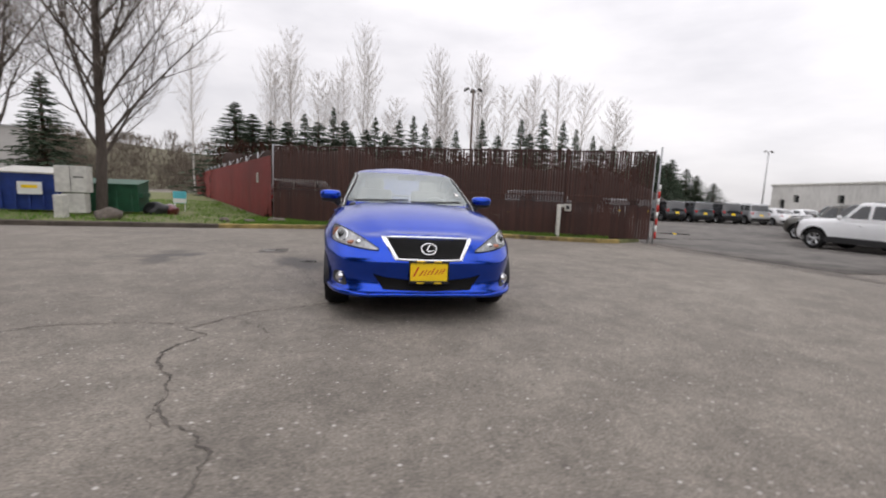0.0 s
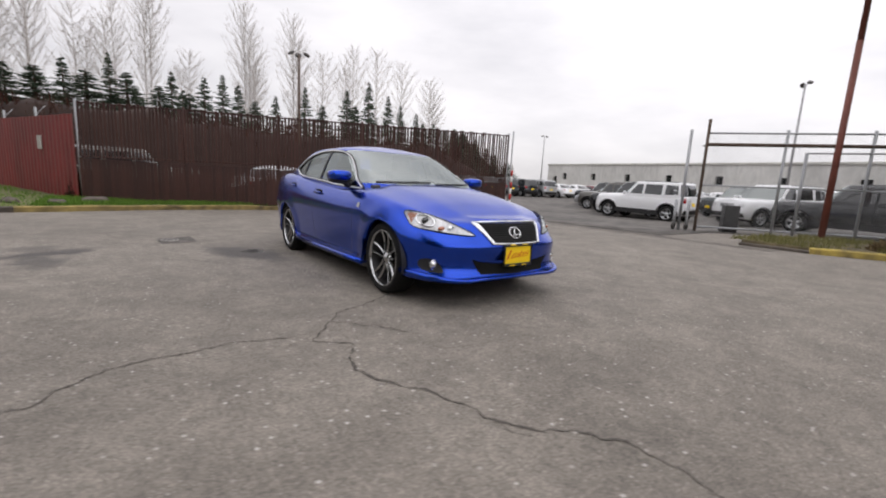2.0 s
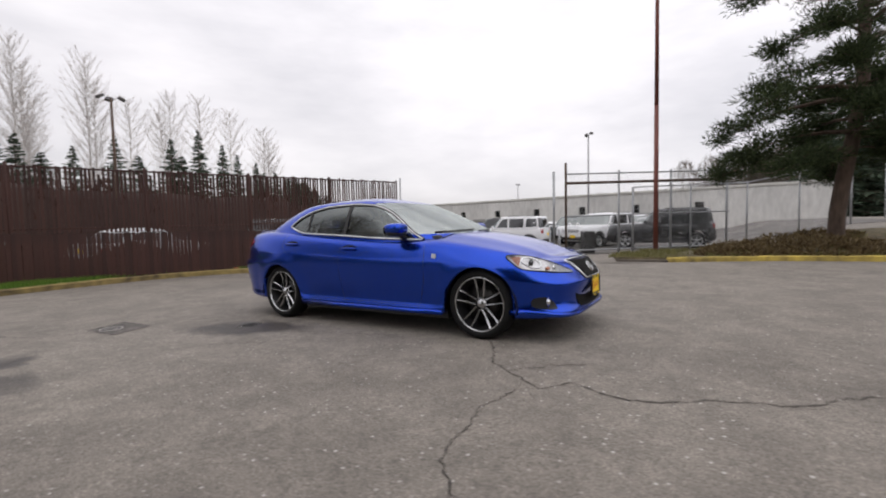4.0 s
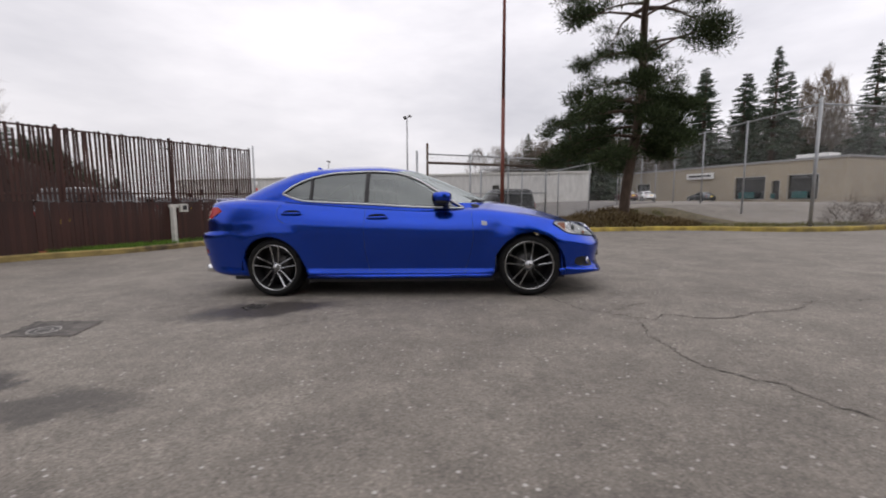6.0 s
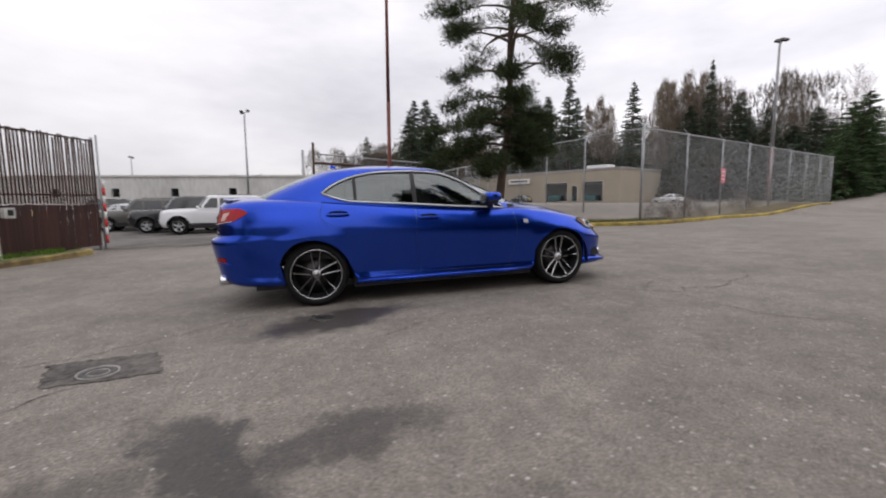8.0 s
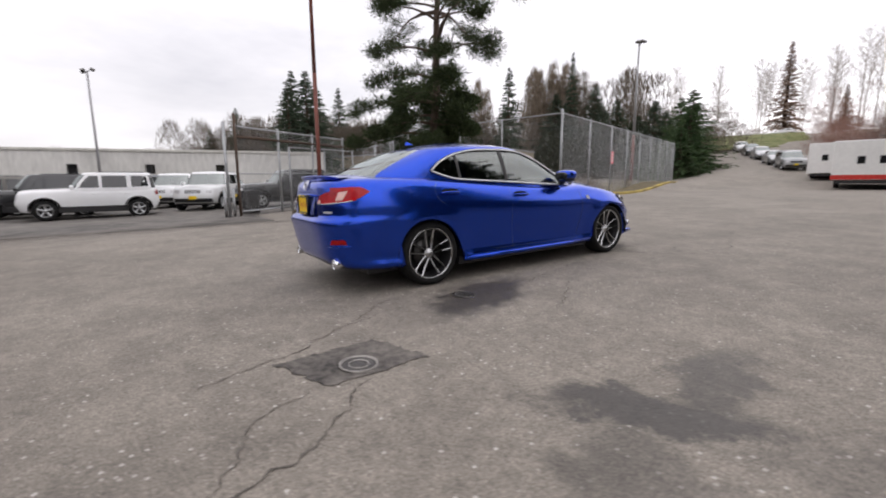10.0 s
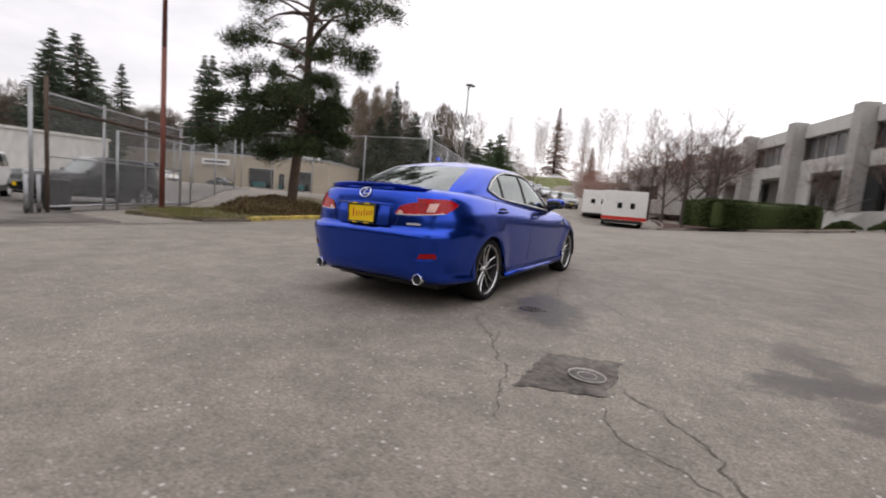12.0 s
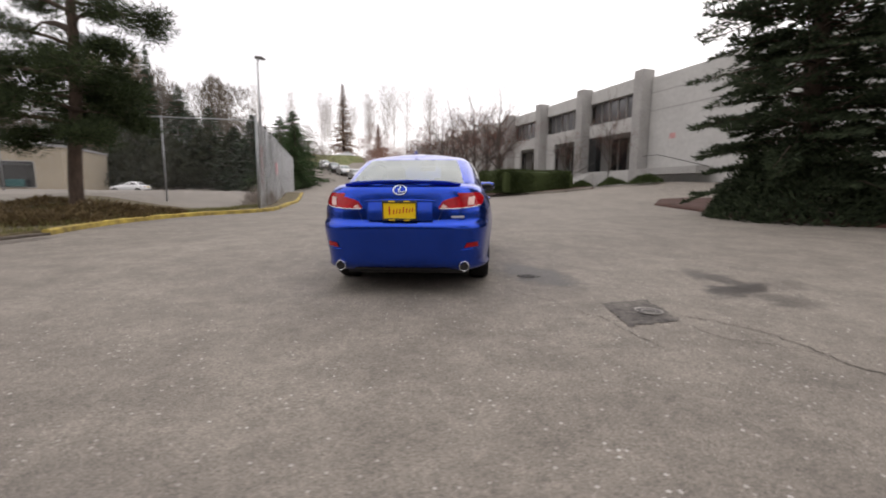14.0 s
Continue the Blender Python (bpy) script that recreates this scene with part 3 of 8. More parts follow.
CRACKS = [
    [(-0.7, -1.35), (-0.83, -1.43), (-1.13, -1.63), (-1.45, -1.81), (-1.57, -1.96), (-1.72, -2.12), (-1.81, -2.23)],
    [(-1.72, -2.12), (-2.0, -2.1), (-2.24, -2.07), (-2.41, -2.08), (-2.7, -2.14), (-2.92, -2.28), (-3.02, -2.4), (-3.15, -2.46), (-3.6, -2.73), (-3.95, -2.95)],
    [(-1.81, -2.23), (-1.72, -2.31), (-1.63, -2.37), (-1.6, -2.45), (-1.65, -2.56), (-1.74, -2.75), (-1.61, -3.05), (-1.52, -3.22), (-1.44, -3.48), (-1.31, -3.6), (-1.2, -3.72), (-1.12, -3.84), (-1.1, -3.98), (-1.09, -4.2), (-0.95, -4.6)],
    [(-1.44, -3.48), (-1.41, -3.6), (-1.4, -3.7)],
    [(-2.01, -2.26), (-1.9, -2.24), (-1.81, -2.23)],
    [(-1.55, -1.95), (-1.26, -2.23), (-1.13, -2.51)],
    [(-1.05, 1.9), (-1.15, 2.14), (-1.27, 2.25), (-1.62, 2.74), (-1.8, 3.07), (-1.92, 3.52)],
    [(-2.35, 2.68), (-2.64, 2.97), (-2.8, 3.15), (-2.96, 3.67), (-3.3, 4.3)],
    [(-2.3, 2.95), (-2.49, 3.28), (-2.84, 3.48), (-3.0, 3.8)],
    [(-1.4, 0.68), (-1.2, 0.2), (-1.12, -0.2), (-1.02, -0.6)],
    [(-2.11, 1.0), (-2.0, 0.75), (-1.85, 0.6), (-1.5, 0.1)],
    [(-1.35, 2.2), (-1.45, 2.35), (-1.42, 2.5)],
]
for i, line in enumerate(CRACKS):
    solid("pavement_crack", ribbon(line, 0.011 if i == 1 else 0.006 if i == 8 else 0.013 if i in (0, 2, 7) else 0.010, 0.004, i), CRACK, "dark crack in the weathered asphalt", "crack", kind="structure")

# square utility patch with its cover, and the storm drain by the rear wheel
patch_pts = [(-1.87, 3.08), (-1.85, 2.44), (-2.30, 2.29), (-2.33, 2.90)]
bm = bmesh.new()
rim = []
for i in range(len(patch_pts)):
    (x0, y0), (x1, y1) = patch_pts[i], patch_pts[(i + 1) % len(patch_pts)]
    for k in range(14):
        x, y = x0 + (x1 - x0) * k / 14 + random.uniform(-0.022, 0.022), y0 + (y1 - y0) * k / 14 + random.uniform(-0.022, 0.022)
        rim.append(bm.verts.new((x, y, ground_z(x, y) + 0.005)))
bm.faces.new(rim)
solid("asphalt_patch", bm, DARK_PATCH, "darker rough asphalt patch around a utility cover", "patch", kind="structure")
cover = thing("manhole_cover", "round cast iron manhole cover in a dark asphalt patch", "manhole", Matrix.Translation((-2.165, 2.68, ground_z(-2.165, 2.68) + 0.006)) @ Euler((0.022, -0.011, 0)).to_matrix().to_4x4())
part("ring", lathe([(0.112, 0.0), (0.112, 0.009), (0.102, 0.009), (0.098, 0.002)], 32, "z"), WORN_STEEL, cover, "worn steel ring")
part("lid", lathe([(0.097, 0.0), (0.095, 0.005), (0.075, 0.006), (0.07, 0.003), (0.045, 0.003), (0.04, 0.006), (0.0, 0.006)], 32, "z"), CAST_IRON, cover)
part("lid_rib", lathe([(0.060, 0.003), (0.058, 0.007), (0.054, 0.007), (0.052, 0.003)], 32, "z"), WORN_STEEL, cover)
drain = thing("storm_drain", "small round cast iron storm drain in a damp hollow", "drain", Matrix.Translation((-1.33, 1.32, ground_z(-1.33, 1.32) + 0.003)) @ Euler((0.022, -0.011, 0.5)).to_matrix().to_4x4())
wet_rim = [(0.15 * math.cos(i * 0.2618) * random.uniform(0.8, 1.1), 0.13 * math.sin(i * 0.2618) * random.uniform(0.8, 1.1), -0.0015) for i in range(24)]
part("wet_film", (wet_rim, [tuple(range(24))]), DAMP, drain, "thin film of water round the drain")
# flat black disc paints the dark depth between the grate bars
part("drain_well", lathe([(0.085, 0.0), (0.08, 0.0015), (0.0, 0.0015)], 24, "z"), INTAKE_BLACK, drain)
part("frame", lathe([(0.100, -0.001), (0.097, 0.003), (0.084, 0.003), (0.082, 0.001)], 24, "z"), CAST_IRON, drain)
for k in range(5):
    hw = 0.082 * math.sqrt(1 - ((k - 2) * 0.4) ** 2)
    part("grate_bar", box(0.010, 2 * hw, 0.003, (-0.064 + 0.032 * k, 0, 0.001)), CAST_IRON, drain)

# kerbs and planted ground round the yard
NORTH = [(-22, 4.1), (-15, 5.6), (-9.3, 6.75), (-7.1, 7.3), (-4.6, 8.0), (-2.4, 8.85), (-0.8, 9.2), (1.2, 9.3), (2.7, 8.85), (3.8, 7.85), (4.8, 7.3), (5.9, 6.9), (6.9, 6.7), (7.6, 6.75)]
kerb("kerb_north", NORTH[:5], KERB_DARK, "dark weathered concrete kerb along the lawn")
kerb("kerb_north_yellow", NORTH[4:], KERB_DULL, "worn yellow painted kerb below the brown fence")
FENCE_A, FENCE_B = Vector((-3.65, 11.2, 0)), Vector((8.85, 7.1, 0))
RED_END = Vector((-20.0, 52.0, 0))
area("verge_grass", [(x, y + 0.16) for x, y in NORTH[4:]] + [(8.2, 7.2), (FENCE_B.x + 0.1, FENCE_B.y + 0.6), (FENCE_A.x, FENCE_A.y + 0.5)], LAWN, "patchy green grass verge below the fence", 0.10)
area("lawn", [(x, y + 0.16) for x, y in NORTH[:5]] + [(FENCE_A.x + 0.2, FENCE_A.y - 0.1), (RED_END.x, RED_END.y), (-30, 55), (-34, 20), (-30, 4.0)], LAWN, "mown grass lawn with bare patches", 0.10, 1.6)
EAST = [(11.6, 0.75), (9.9, 0.1), (8.5, -0.9), (8.35, -2.2), (8.8, -3.6), (9.0, -5.2), (8.75, -7.2), (7.6, -8.9), (7.3, -10.4), (7.9, -12.6), (8.8, -15.5), (10.3, -20.0), (12.3, -25.5), (15.4, -33.5)]
kerb("kerb_east_grey", EAST[2:4], KERB_DARK, "low dirt-covered kerb beside the gate", 0.06)
kerb("kerb_east", EAST[3:8], KERB_YELLOW, "worn yellow painted kerb round the pine bed")
kerb("kerb_road", EAST[7:], KERB_YELLOW, "low worn kerb along the chain link fence")
area("pine_bed", [(x + 0.16, y) for x, y in EAST[2:]] + [(18, -33), (13.5, -22), (10.5, -14.5), (9.3, -11.2), (9.7, -9.8), (12.4, -8.2), (13.6, -6.0), (12.8, -1.6), (11.3, -0.3)], BED_SOIL, "grassy planted bed under the pine", 0.10, 0.9)
area("fir_bed", [(-8.4, -12.8), (-8.9, -10.0), (-8.4, -7.4), (-9.2, -5.4), (-10.6, -4.0), (-14, -2.2), (-20, -1.0), (-20, -13), (-13, -15), (-9.5, -15)], MULCH, "red-brown bark mulch bed under the fir", 0.06, 0.8, 0.05)
area("hedge_bed", [(-2.2, -27.0), (-4.4, -24.8), (-7.0, -24.2), (-9.2, -25.6), (-9.6, -28.5), (-7.0, -36.0), (-2.0, -46.0), (2.6, -44.0), (1.0, -37.0), (0.6, -30.6)], MULCH, "mulched island below the clipped hedge", 0.1, 0.9, 0.05)
kerb("kerb_island", [(-9.4, -27.5), (-9.1, -25.6), (-7.0, -24.2), (-4.4, -24.8), (-2.2, -27.0), (0.6, -30.6), (1.0, -37.0), (2.6, -44.0)][::-1], KERB_GREY, "concrete kerb round the hedge island")
def road_spot(s, u):
    return (2.6 + 0.5 * s + 0.866 * u, -30 - 0.866 * s + 0.5 * u)


area("grass_bank", [road_spot(49, u) for u in range(-10, 26, 3)] + [road_spot(66, u) for u in range(25, -11, -3)], LAWN, "grassy bank across the end of the road", 0.06, 2.5)
area("lot_asphalt", [(8.95, 7.3), (8.62, 4.6), (8.57, 2.4), (8.55, 0.9), (11.6, 0.95), (12.9, -0.5), (15.6, -4.1), (18.5, -8.2), (22.0, -11.2), (45.0, -12.0), (55.0, 44.0), (22.0, 44.0), (9.6, 12.0)], LOT_ASPHALT, "dark damp asphalt of the parking lot", 0.02, 2.0, 0.0, "ground", 0.0)
# steel gate track let into the asphalt
for off in (0.0, 0.28):
    solid("gate_track", ribbon([(8.7 - off, 7.0), (8.4 - off, 4.6), (8.35 - off, 2.4), (8.3 - off, 0.4), (8.05 - off, -1.8)], 0.085, 0.008, 40), TRACK, "worn steel gate rail let into the asphalt", "rail", kind="structure")
for k, (x, y, a, b_) in enumerate([(10.6, 9.3, 1.3, 0.22), (14.2, 12.4, 0.9, 0.5), (13.0, 9.6, 0.7, 0.12)]):
    ring = [(x + a * math.cos(i * 0.3927) * random.uniform(0.8, 1.1), y + b_ * math.sin(i * 0.3927) * random.uniform(0.8, 1.1)) for i in range(16)]
    solid("puddle", ([(px, py, ground_z(px, py) + 0.027) for px, py in ring], [tuple(range(16))]), WET, "shallow rain puddle mirroring the sky", "puddle", kind="structure")


# ---- cars: lofted shells ----
def station_list(a, b, step_q, step_x, split=0.6):
    """(xn, q) from the end's centre line round the corner to the middle of the car."""
    out = []
    k = max(2, round(split / step_x))
    for i in range(k):
        xn = split * i / k
        out.append((xn, (1 - xn ** a) ** (1 / b)))
    q0 = (1 - split ** a) ** (1 / b)
    m = max(3, round(q0 / step_q))
    for i in range(m + 1):
        q = q0 * (1 - i / m)
        out.append(((1 - q ** b) ** (1 / a), q))
    return out


class Body:
    """The lower body of a car: plan outlines stacked from sill to shoulder, closed by bonnet and boot."""

    def __init__(self, s):
        self.s = s

    def lens(self, front, fa):
        return spline(self.s["front"] if front else self.s["rear"], fa)

    def ab(self, front, fa):
        """Powers of the plan outline at a height: the nose rounds off more at the bonnet than at the bumper."""
        if front and "nose" in self.s:
            return lerp_table(self.s["nose"], fa), self.s["ab_front"][1]
        if not front and "tail" in self.s:
            return lerp_table(self.s["tail"], fa), self.s["ab_rear"][1]
        return self.s["ab_front"] if front else self.s["ab_rear"]

    def fa(self, y, z):
        zb, ze = lerp_table(self.s["bottom"], y), spline(self.s["edge"], y)
        return (z - zb) / (ze - zb)

    def side_x(self, y, z):
        f = self.fa(y, z)
        a, b = self.ab(y < 0, f)
        q = min(1.0, abs(y) / self.lens(y < 0, f))
        return self.s["w"] * spline(self.s["width"], f) * (1 - q ** b) ** (1 / a)

    def end_y(self, x, z, front):
        y = -2.0 if front else 2.2
        for _ in range(6):
            f = self.fa(y, z)
            a, b = self.ab(front, f)
            w = self.s["w"] * spline(self.s["width"], f)
            y = self.lens(front, f) * max(0.0, 1 - min(1.0, abs(x) / w) ** a) ** (1 / b) * (-1 if front else 1)
        return y

    def front(self, x, z, off=0.0):
        return Vector((x, self.end_y(x, z, True) - off, z))

    def rear(self, x, z, off=0.0):
        return Vector((x, self.end_y(x, z, False) + off, z))

    def side(self, y, z, off=0.0, sign=-1):
        return Vector((sign * (self.side_x(y, z) + off), y, z))

    def mesh(self, step_q=0.012, step_x=0.06):
        s = self.s
        st = [(True, xn, q) for xn, q in station_list(*s["ab_front"], step_q, step_x)]
        st += [(False, xn, q) for xn, q in station_list(*s["ab_rear"], step_q, step_x)[::-1]][1:]
        grid = []
        for front, xn, q in st:
            sg = -1 if front else 1
            y0 = sg * q * (self.lens(front, 0.7))
            zb0, ze = lerp_table(s["bottom"], y0), spline(s["edge"], y0)
            zb, near = zb0, []
            for yc, zc, r in s["arches"]:
                d = abs(y0 - yc)
                if d < r:
                    zb = max(zb, zc + math.sqrt(r * r - d * d))
                near.append((yc, zc, r))
            col = []
            for k, f in enumerate(s["levels"]):
                z = max(zb0 + (ze - zb0) * f, zb + (ze - zb) * f * 0.25)
                fa = (z - zb0) / (ze - zb0)
                lip = max(s.get("flare", 0.014) * smooth(0.18, 0.0, abs(math.hypot(y0 - yc, z - zc) - r)) * (1 if z > zc - 0.08 else 0) for yc, zc, r in near)
                x = (s["w"] * spline(s["width"], fa) + lip) * xn ** ((s["ab_front"] if front else s["ab_rear"])[0] / self.ab(front, fa)[0])
                y = sg * q * self.lens(front, fa)
                if k == 0:
                    col.append((max(0.0, x - 0.06 * xn), y - sg * 0.04 * q ** 6, z + 0.004))
                col.append((x, y, z))
            xe, ye = col[-1][0], col[-1][1]
            cr = spline(s["crown"], ye)
            for r in s["rows"]:
                crease = s["crease"] * math.exp(-((r - 0.66) / 0.12) ** 2) * smooth(-0.5, -1.0, ye)
                col.append((xe * r, ye, ze + cr * (1 - r ** s["round"]) + crease * min(1.0, xe * 2)))
            grid.append(col)
        verts, faces = [], []
        n, m = len(grid), len(grid[0])
        for sign in (1, -1):
            o = len(verts)
            for col in grid:
                verts += [(sign * x, y, z) for x, y, z in col]
            for i in range(n - 1):
                for k in range(m - 1):
                    f = (o + i * m + k, o + i * m + k + 1, o + (i + 1) * m + k + 1, o + (i + 1) * m + k)
                    faces.append(f if sign > 0 else f[::-1])
        bm = bmesh.new()
        bm.from_mesh(mesh_of(verts, faces, True))
        bmesh.ops.remove_doubles(bm, verts=bm.verts, dist=0.0008)
        bmesh.ops.recalc_face_normals(bm, faces=bm.faces)
        for f in bm.faces:
            f.smooth = True
        return bm


class Cabin:
    """The glasshouse: outlines stacked from belt to roof edge, closed by a crowned roof."""

    def __init__(self, s):
        self.s = s
        self.rows = s["rings"]

    def ring(self, z):
        return tuple(spline([(r[0], r[k]) for r in self.rows], z) for k in (1, 2, 3))

    def side_x(self, y, z):
        yf, yr, w = self.ring(z)
        a, b = self.s["ab"]
        q = min(1.0, abs(y - (yf + yr) / 2) / ((yr - yf) / 2))
        return w * (1 - q ** b) ** (1 / a)

    def side(self, y, z, off=0.0, sign=-1):
        return Vector((sign * (self.side_x(y, z) + off), y, z))

    def end(self, x, z, front, off=0.0):
        yf, yr, w = self.ring(z)
        a, b = self.s["ab"]
        q = max(0.0, 1 - min(1.0, abs(x) / w) ** a) ** (1 / b)
        y = (yf + yr) / 2 + (yr - yf) / 2 * q * (-1 if front else 1)
        return Vector((x, y + off * (-1 if front else 1), z + off * 0.6))

    def mesh(self, holes=(), step_q=0.03, step_x=0.1, ws=0.93, bl=0.9, glass_z=(0.98, 1.33)):
        """Returns the painted shell, the windscreen and the rear window."""
        a, b = self.s["ab"]
        st = [(True, xn, q) for xn, q in station_list(a, b, step_q, step_x, ws)]
        st += [(False, xn, q) for xn, q in station_list(a, b, step_q, step_x, bl)[::-1]][1:]
        z0, z1 = self.rows[0][0], self.rows[-1][0]
        zs = sorted({z0, z1, *glass_z, *[z0 + (z1 - z0) * i / self.s["levels"] for i in range(self.s["levels"] + 1)]})
        grid = []
        for front, xn, q in st:
            col = []
            for z in zs:
                yf, yr, w = self.ring(z)
                col.append((w * xn, (yf + yr) / 2 + (yr - yf) / 2 * q * (-1 if front else 1), z))
            xe, ye, _ = col[-1]
            yf, yr, w = self.ring(z1)
            yn = abs(ye - (yf + yr) / 2) / ((yr - yf) / 2)
            for r in (0.93, 0.8, 0.6, 0.3, 0.0):
                col.append((xe * r, ye, z1 + self.s["crown"] * (1 - r * r) * (1 - yn ** 2.5)))
            grid.append((front, xn, col))
        groups = {"shell": [], "screen": [], "back": []}
        verts = []
        n, m = len(grid), len(grid[0][2])
        for sign in (1, -1):
            o = len(verts)
            for _, _, col in grid:
                verts += [(sign * x, y, z) for x, y, z in col]
            for i in range(n - 1):
                (f0, x0, c0), (f1, x1, c1) = grid[i], grid[i + 1]
                for k in range(m - 1):
                    f = (o + i * m + k, o + i * m + k + 1, o + (i + 1) * m + k + 1, o + (i + 1) * m + k)
                    zc, yc = (c0[k][2] + c1[k + 1][2]) / 2, (c0[k][1] + c1[k + 1][1]) / 2
                    kind = "shell"
                    if k < len(zs) - 1 and glass_z[0] - 1e-4 <= zs[k] and zs[k + 1] <= glass_z[1] + 1e-4:
                        if f0 and f1 and max(x0, x1) <= ws + 1e-6:
                            kind = "screen"
                        elif not f0 and not f1 and max(x0, x1) <= bl + 1e-6:
                            kind = "back"
                    if kind == "shell" and any(lo(yc) + 0.003 < zc < hi(yc) - 0.003 and ya + 0.01 < yc < yb - 0.01 for ya, yb, lo, hi in holes):
                        continue
                    groups[kind].append(f if sign > 0 else f[::-1])
        out = []
        for kind in ("shell", "screen", "back"):
            bm = bmesh.new()
            bm.from_mesh(mesh_of(verts, groups[kind], True))
            bmesh.ops.delete(bm, geom=[v for v in bm.verts if not v.link_faces], context="VERTS")
            bmesh.ops.remove_doubles(bm, verts=bm.verts, dist=0.0008)
            bmesh.ops.recalc_face_normals(bm, faces=bm.faces)
            for f in bm.faces:
                f.smooth = True
            out.append(bm)
        return out


def patch(poly, mapper, cell=0.05, off=0.004):
    """A panel that fills a polygon drawn on a curved surface."""
    bm = bmesh.new()
    bm.faces.new([bm.verts.new((u, v, 0)) for u, v in poly]).normal_update()
    bmesh.ops.triangulate(bm, faces=bm.faces[:])
    for _ in range(4):
        long = [e for e in bm.edges if e.calc_length() > cell]
        if not long:
            break
        bmesh.ops.subdivide_edges(bm, edges=long, cuts=1)
        bmesh.ops.triangulate(bm, faces=bm.faces[:])
    for v in bm.verts:
        v.co = mapper(v.co.x, v.co.y, off)
    bm.normal_update()
    f = max(bm.faces, key=lambda g: g.calc_area())
    c = f.calc_center_median()
    if f.normal.dot(c - Vector((0, max(-1.3, min(1.3, c.y)), 0.6))) < 0:
        bmesh.ops.reverse_faces(bm, faces=bm.faces[:])
    for f in bm.faces:
        f.smooth = True
    return bm


def strip(points, mapper, radius, off=0.0, closed=False, sides=5):
    return tube_data([mapper(u, v, off) for u, v in points], radius, sides, closed)


def dense(points, k=5, closed=False):
    """More points along a polyline, rounded."""
    n = len(points)
    out = []
    for i in range(n if closed else n - 1):
        g = [Vector(points[(i + j) % n] if closed else points[min(max(i + j, 0), n - 1)]) for j in (-1, 0, 1, 2)]
        for s in range(k):
            u = s / k
            out.append(tuple(0.5 * (2 * g[1] + (g[2] - g[0]) * u + (2 * g[0] - 5 * g[1] + 4 * g[2] - g[3]) * u * u + (3 * g[1] - g[0] - 3 * g[2] + g[3]) * u ** 3)))
    if not closed:
        out.append(tuple(points[-1]))
    return out


def ellipse(cu, cv, ru, rv, n=24):
    return [(cu + ru * math.cos(2 * math.pi * i / n), cv + rv * math.sin(2 * math.pi * i / n)) for i in range(n)]


def ball(rx, ry, rz, at, power=1.0, seg=16):
    bm = bmesh.new()
    bmesh.ops.create_uvsphere(bm, u_segments=seg, v_segments=seg // 2 + 2, radius=1.0)
    for v in bm.verts:
        for i, r in enumerate((rx, ry, rz)):
            c = v.co[i]
            v.co[i] = math.copysign(abs(c) ** power, c) * r
        v.co += Vector(at)
    for f in bm.faces:
        f.smooth = True
    return bm


# ---- wheels ----
def double_spoke(angle, spread, r0, r1, w0, w1, x0, x1, depth):
    """One arm of a spoke, from hub to rim, a tapered bar with a raised ridge; the wheel's axle lies along x, outwards."""
    verts, faces = [], []
    for i in range(5):
        k = i / 4
        r = r0 + (r1 - r0) * k
        a = angle + math.copysign(math.asin((0.022 + 0.026 * k) / r), spread) if spread else angle
        w = w0 + (w1 - w0) * k
        x = x0 + (x1 - x0) * k - 0.012 * math.sin(math.pi * k)
        c, s = math.cos(a), math.sin(a)
        for dx, dt in ((-depth, -w), (-0.009, -w), (0.0, -w * 0.3), (-0.002, w * 0.3), (-0.012, w), (-depth, w)):
            verts.append((x + dx, r * c - dt * s, r * s + dt * c))
    for i in range(4):
        for k in range(6):
            k2 = (k + 1) % 6
            faces.append((i * 6 + k, i * 6 + k2, (i + 1) * 6 + k2, (i + 1) * 6 + k))
    return verts, faces


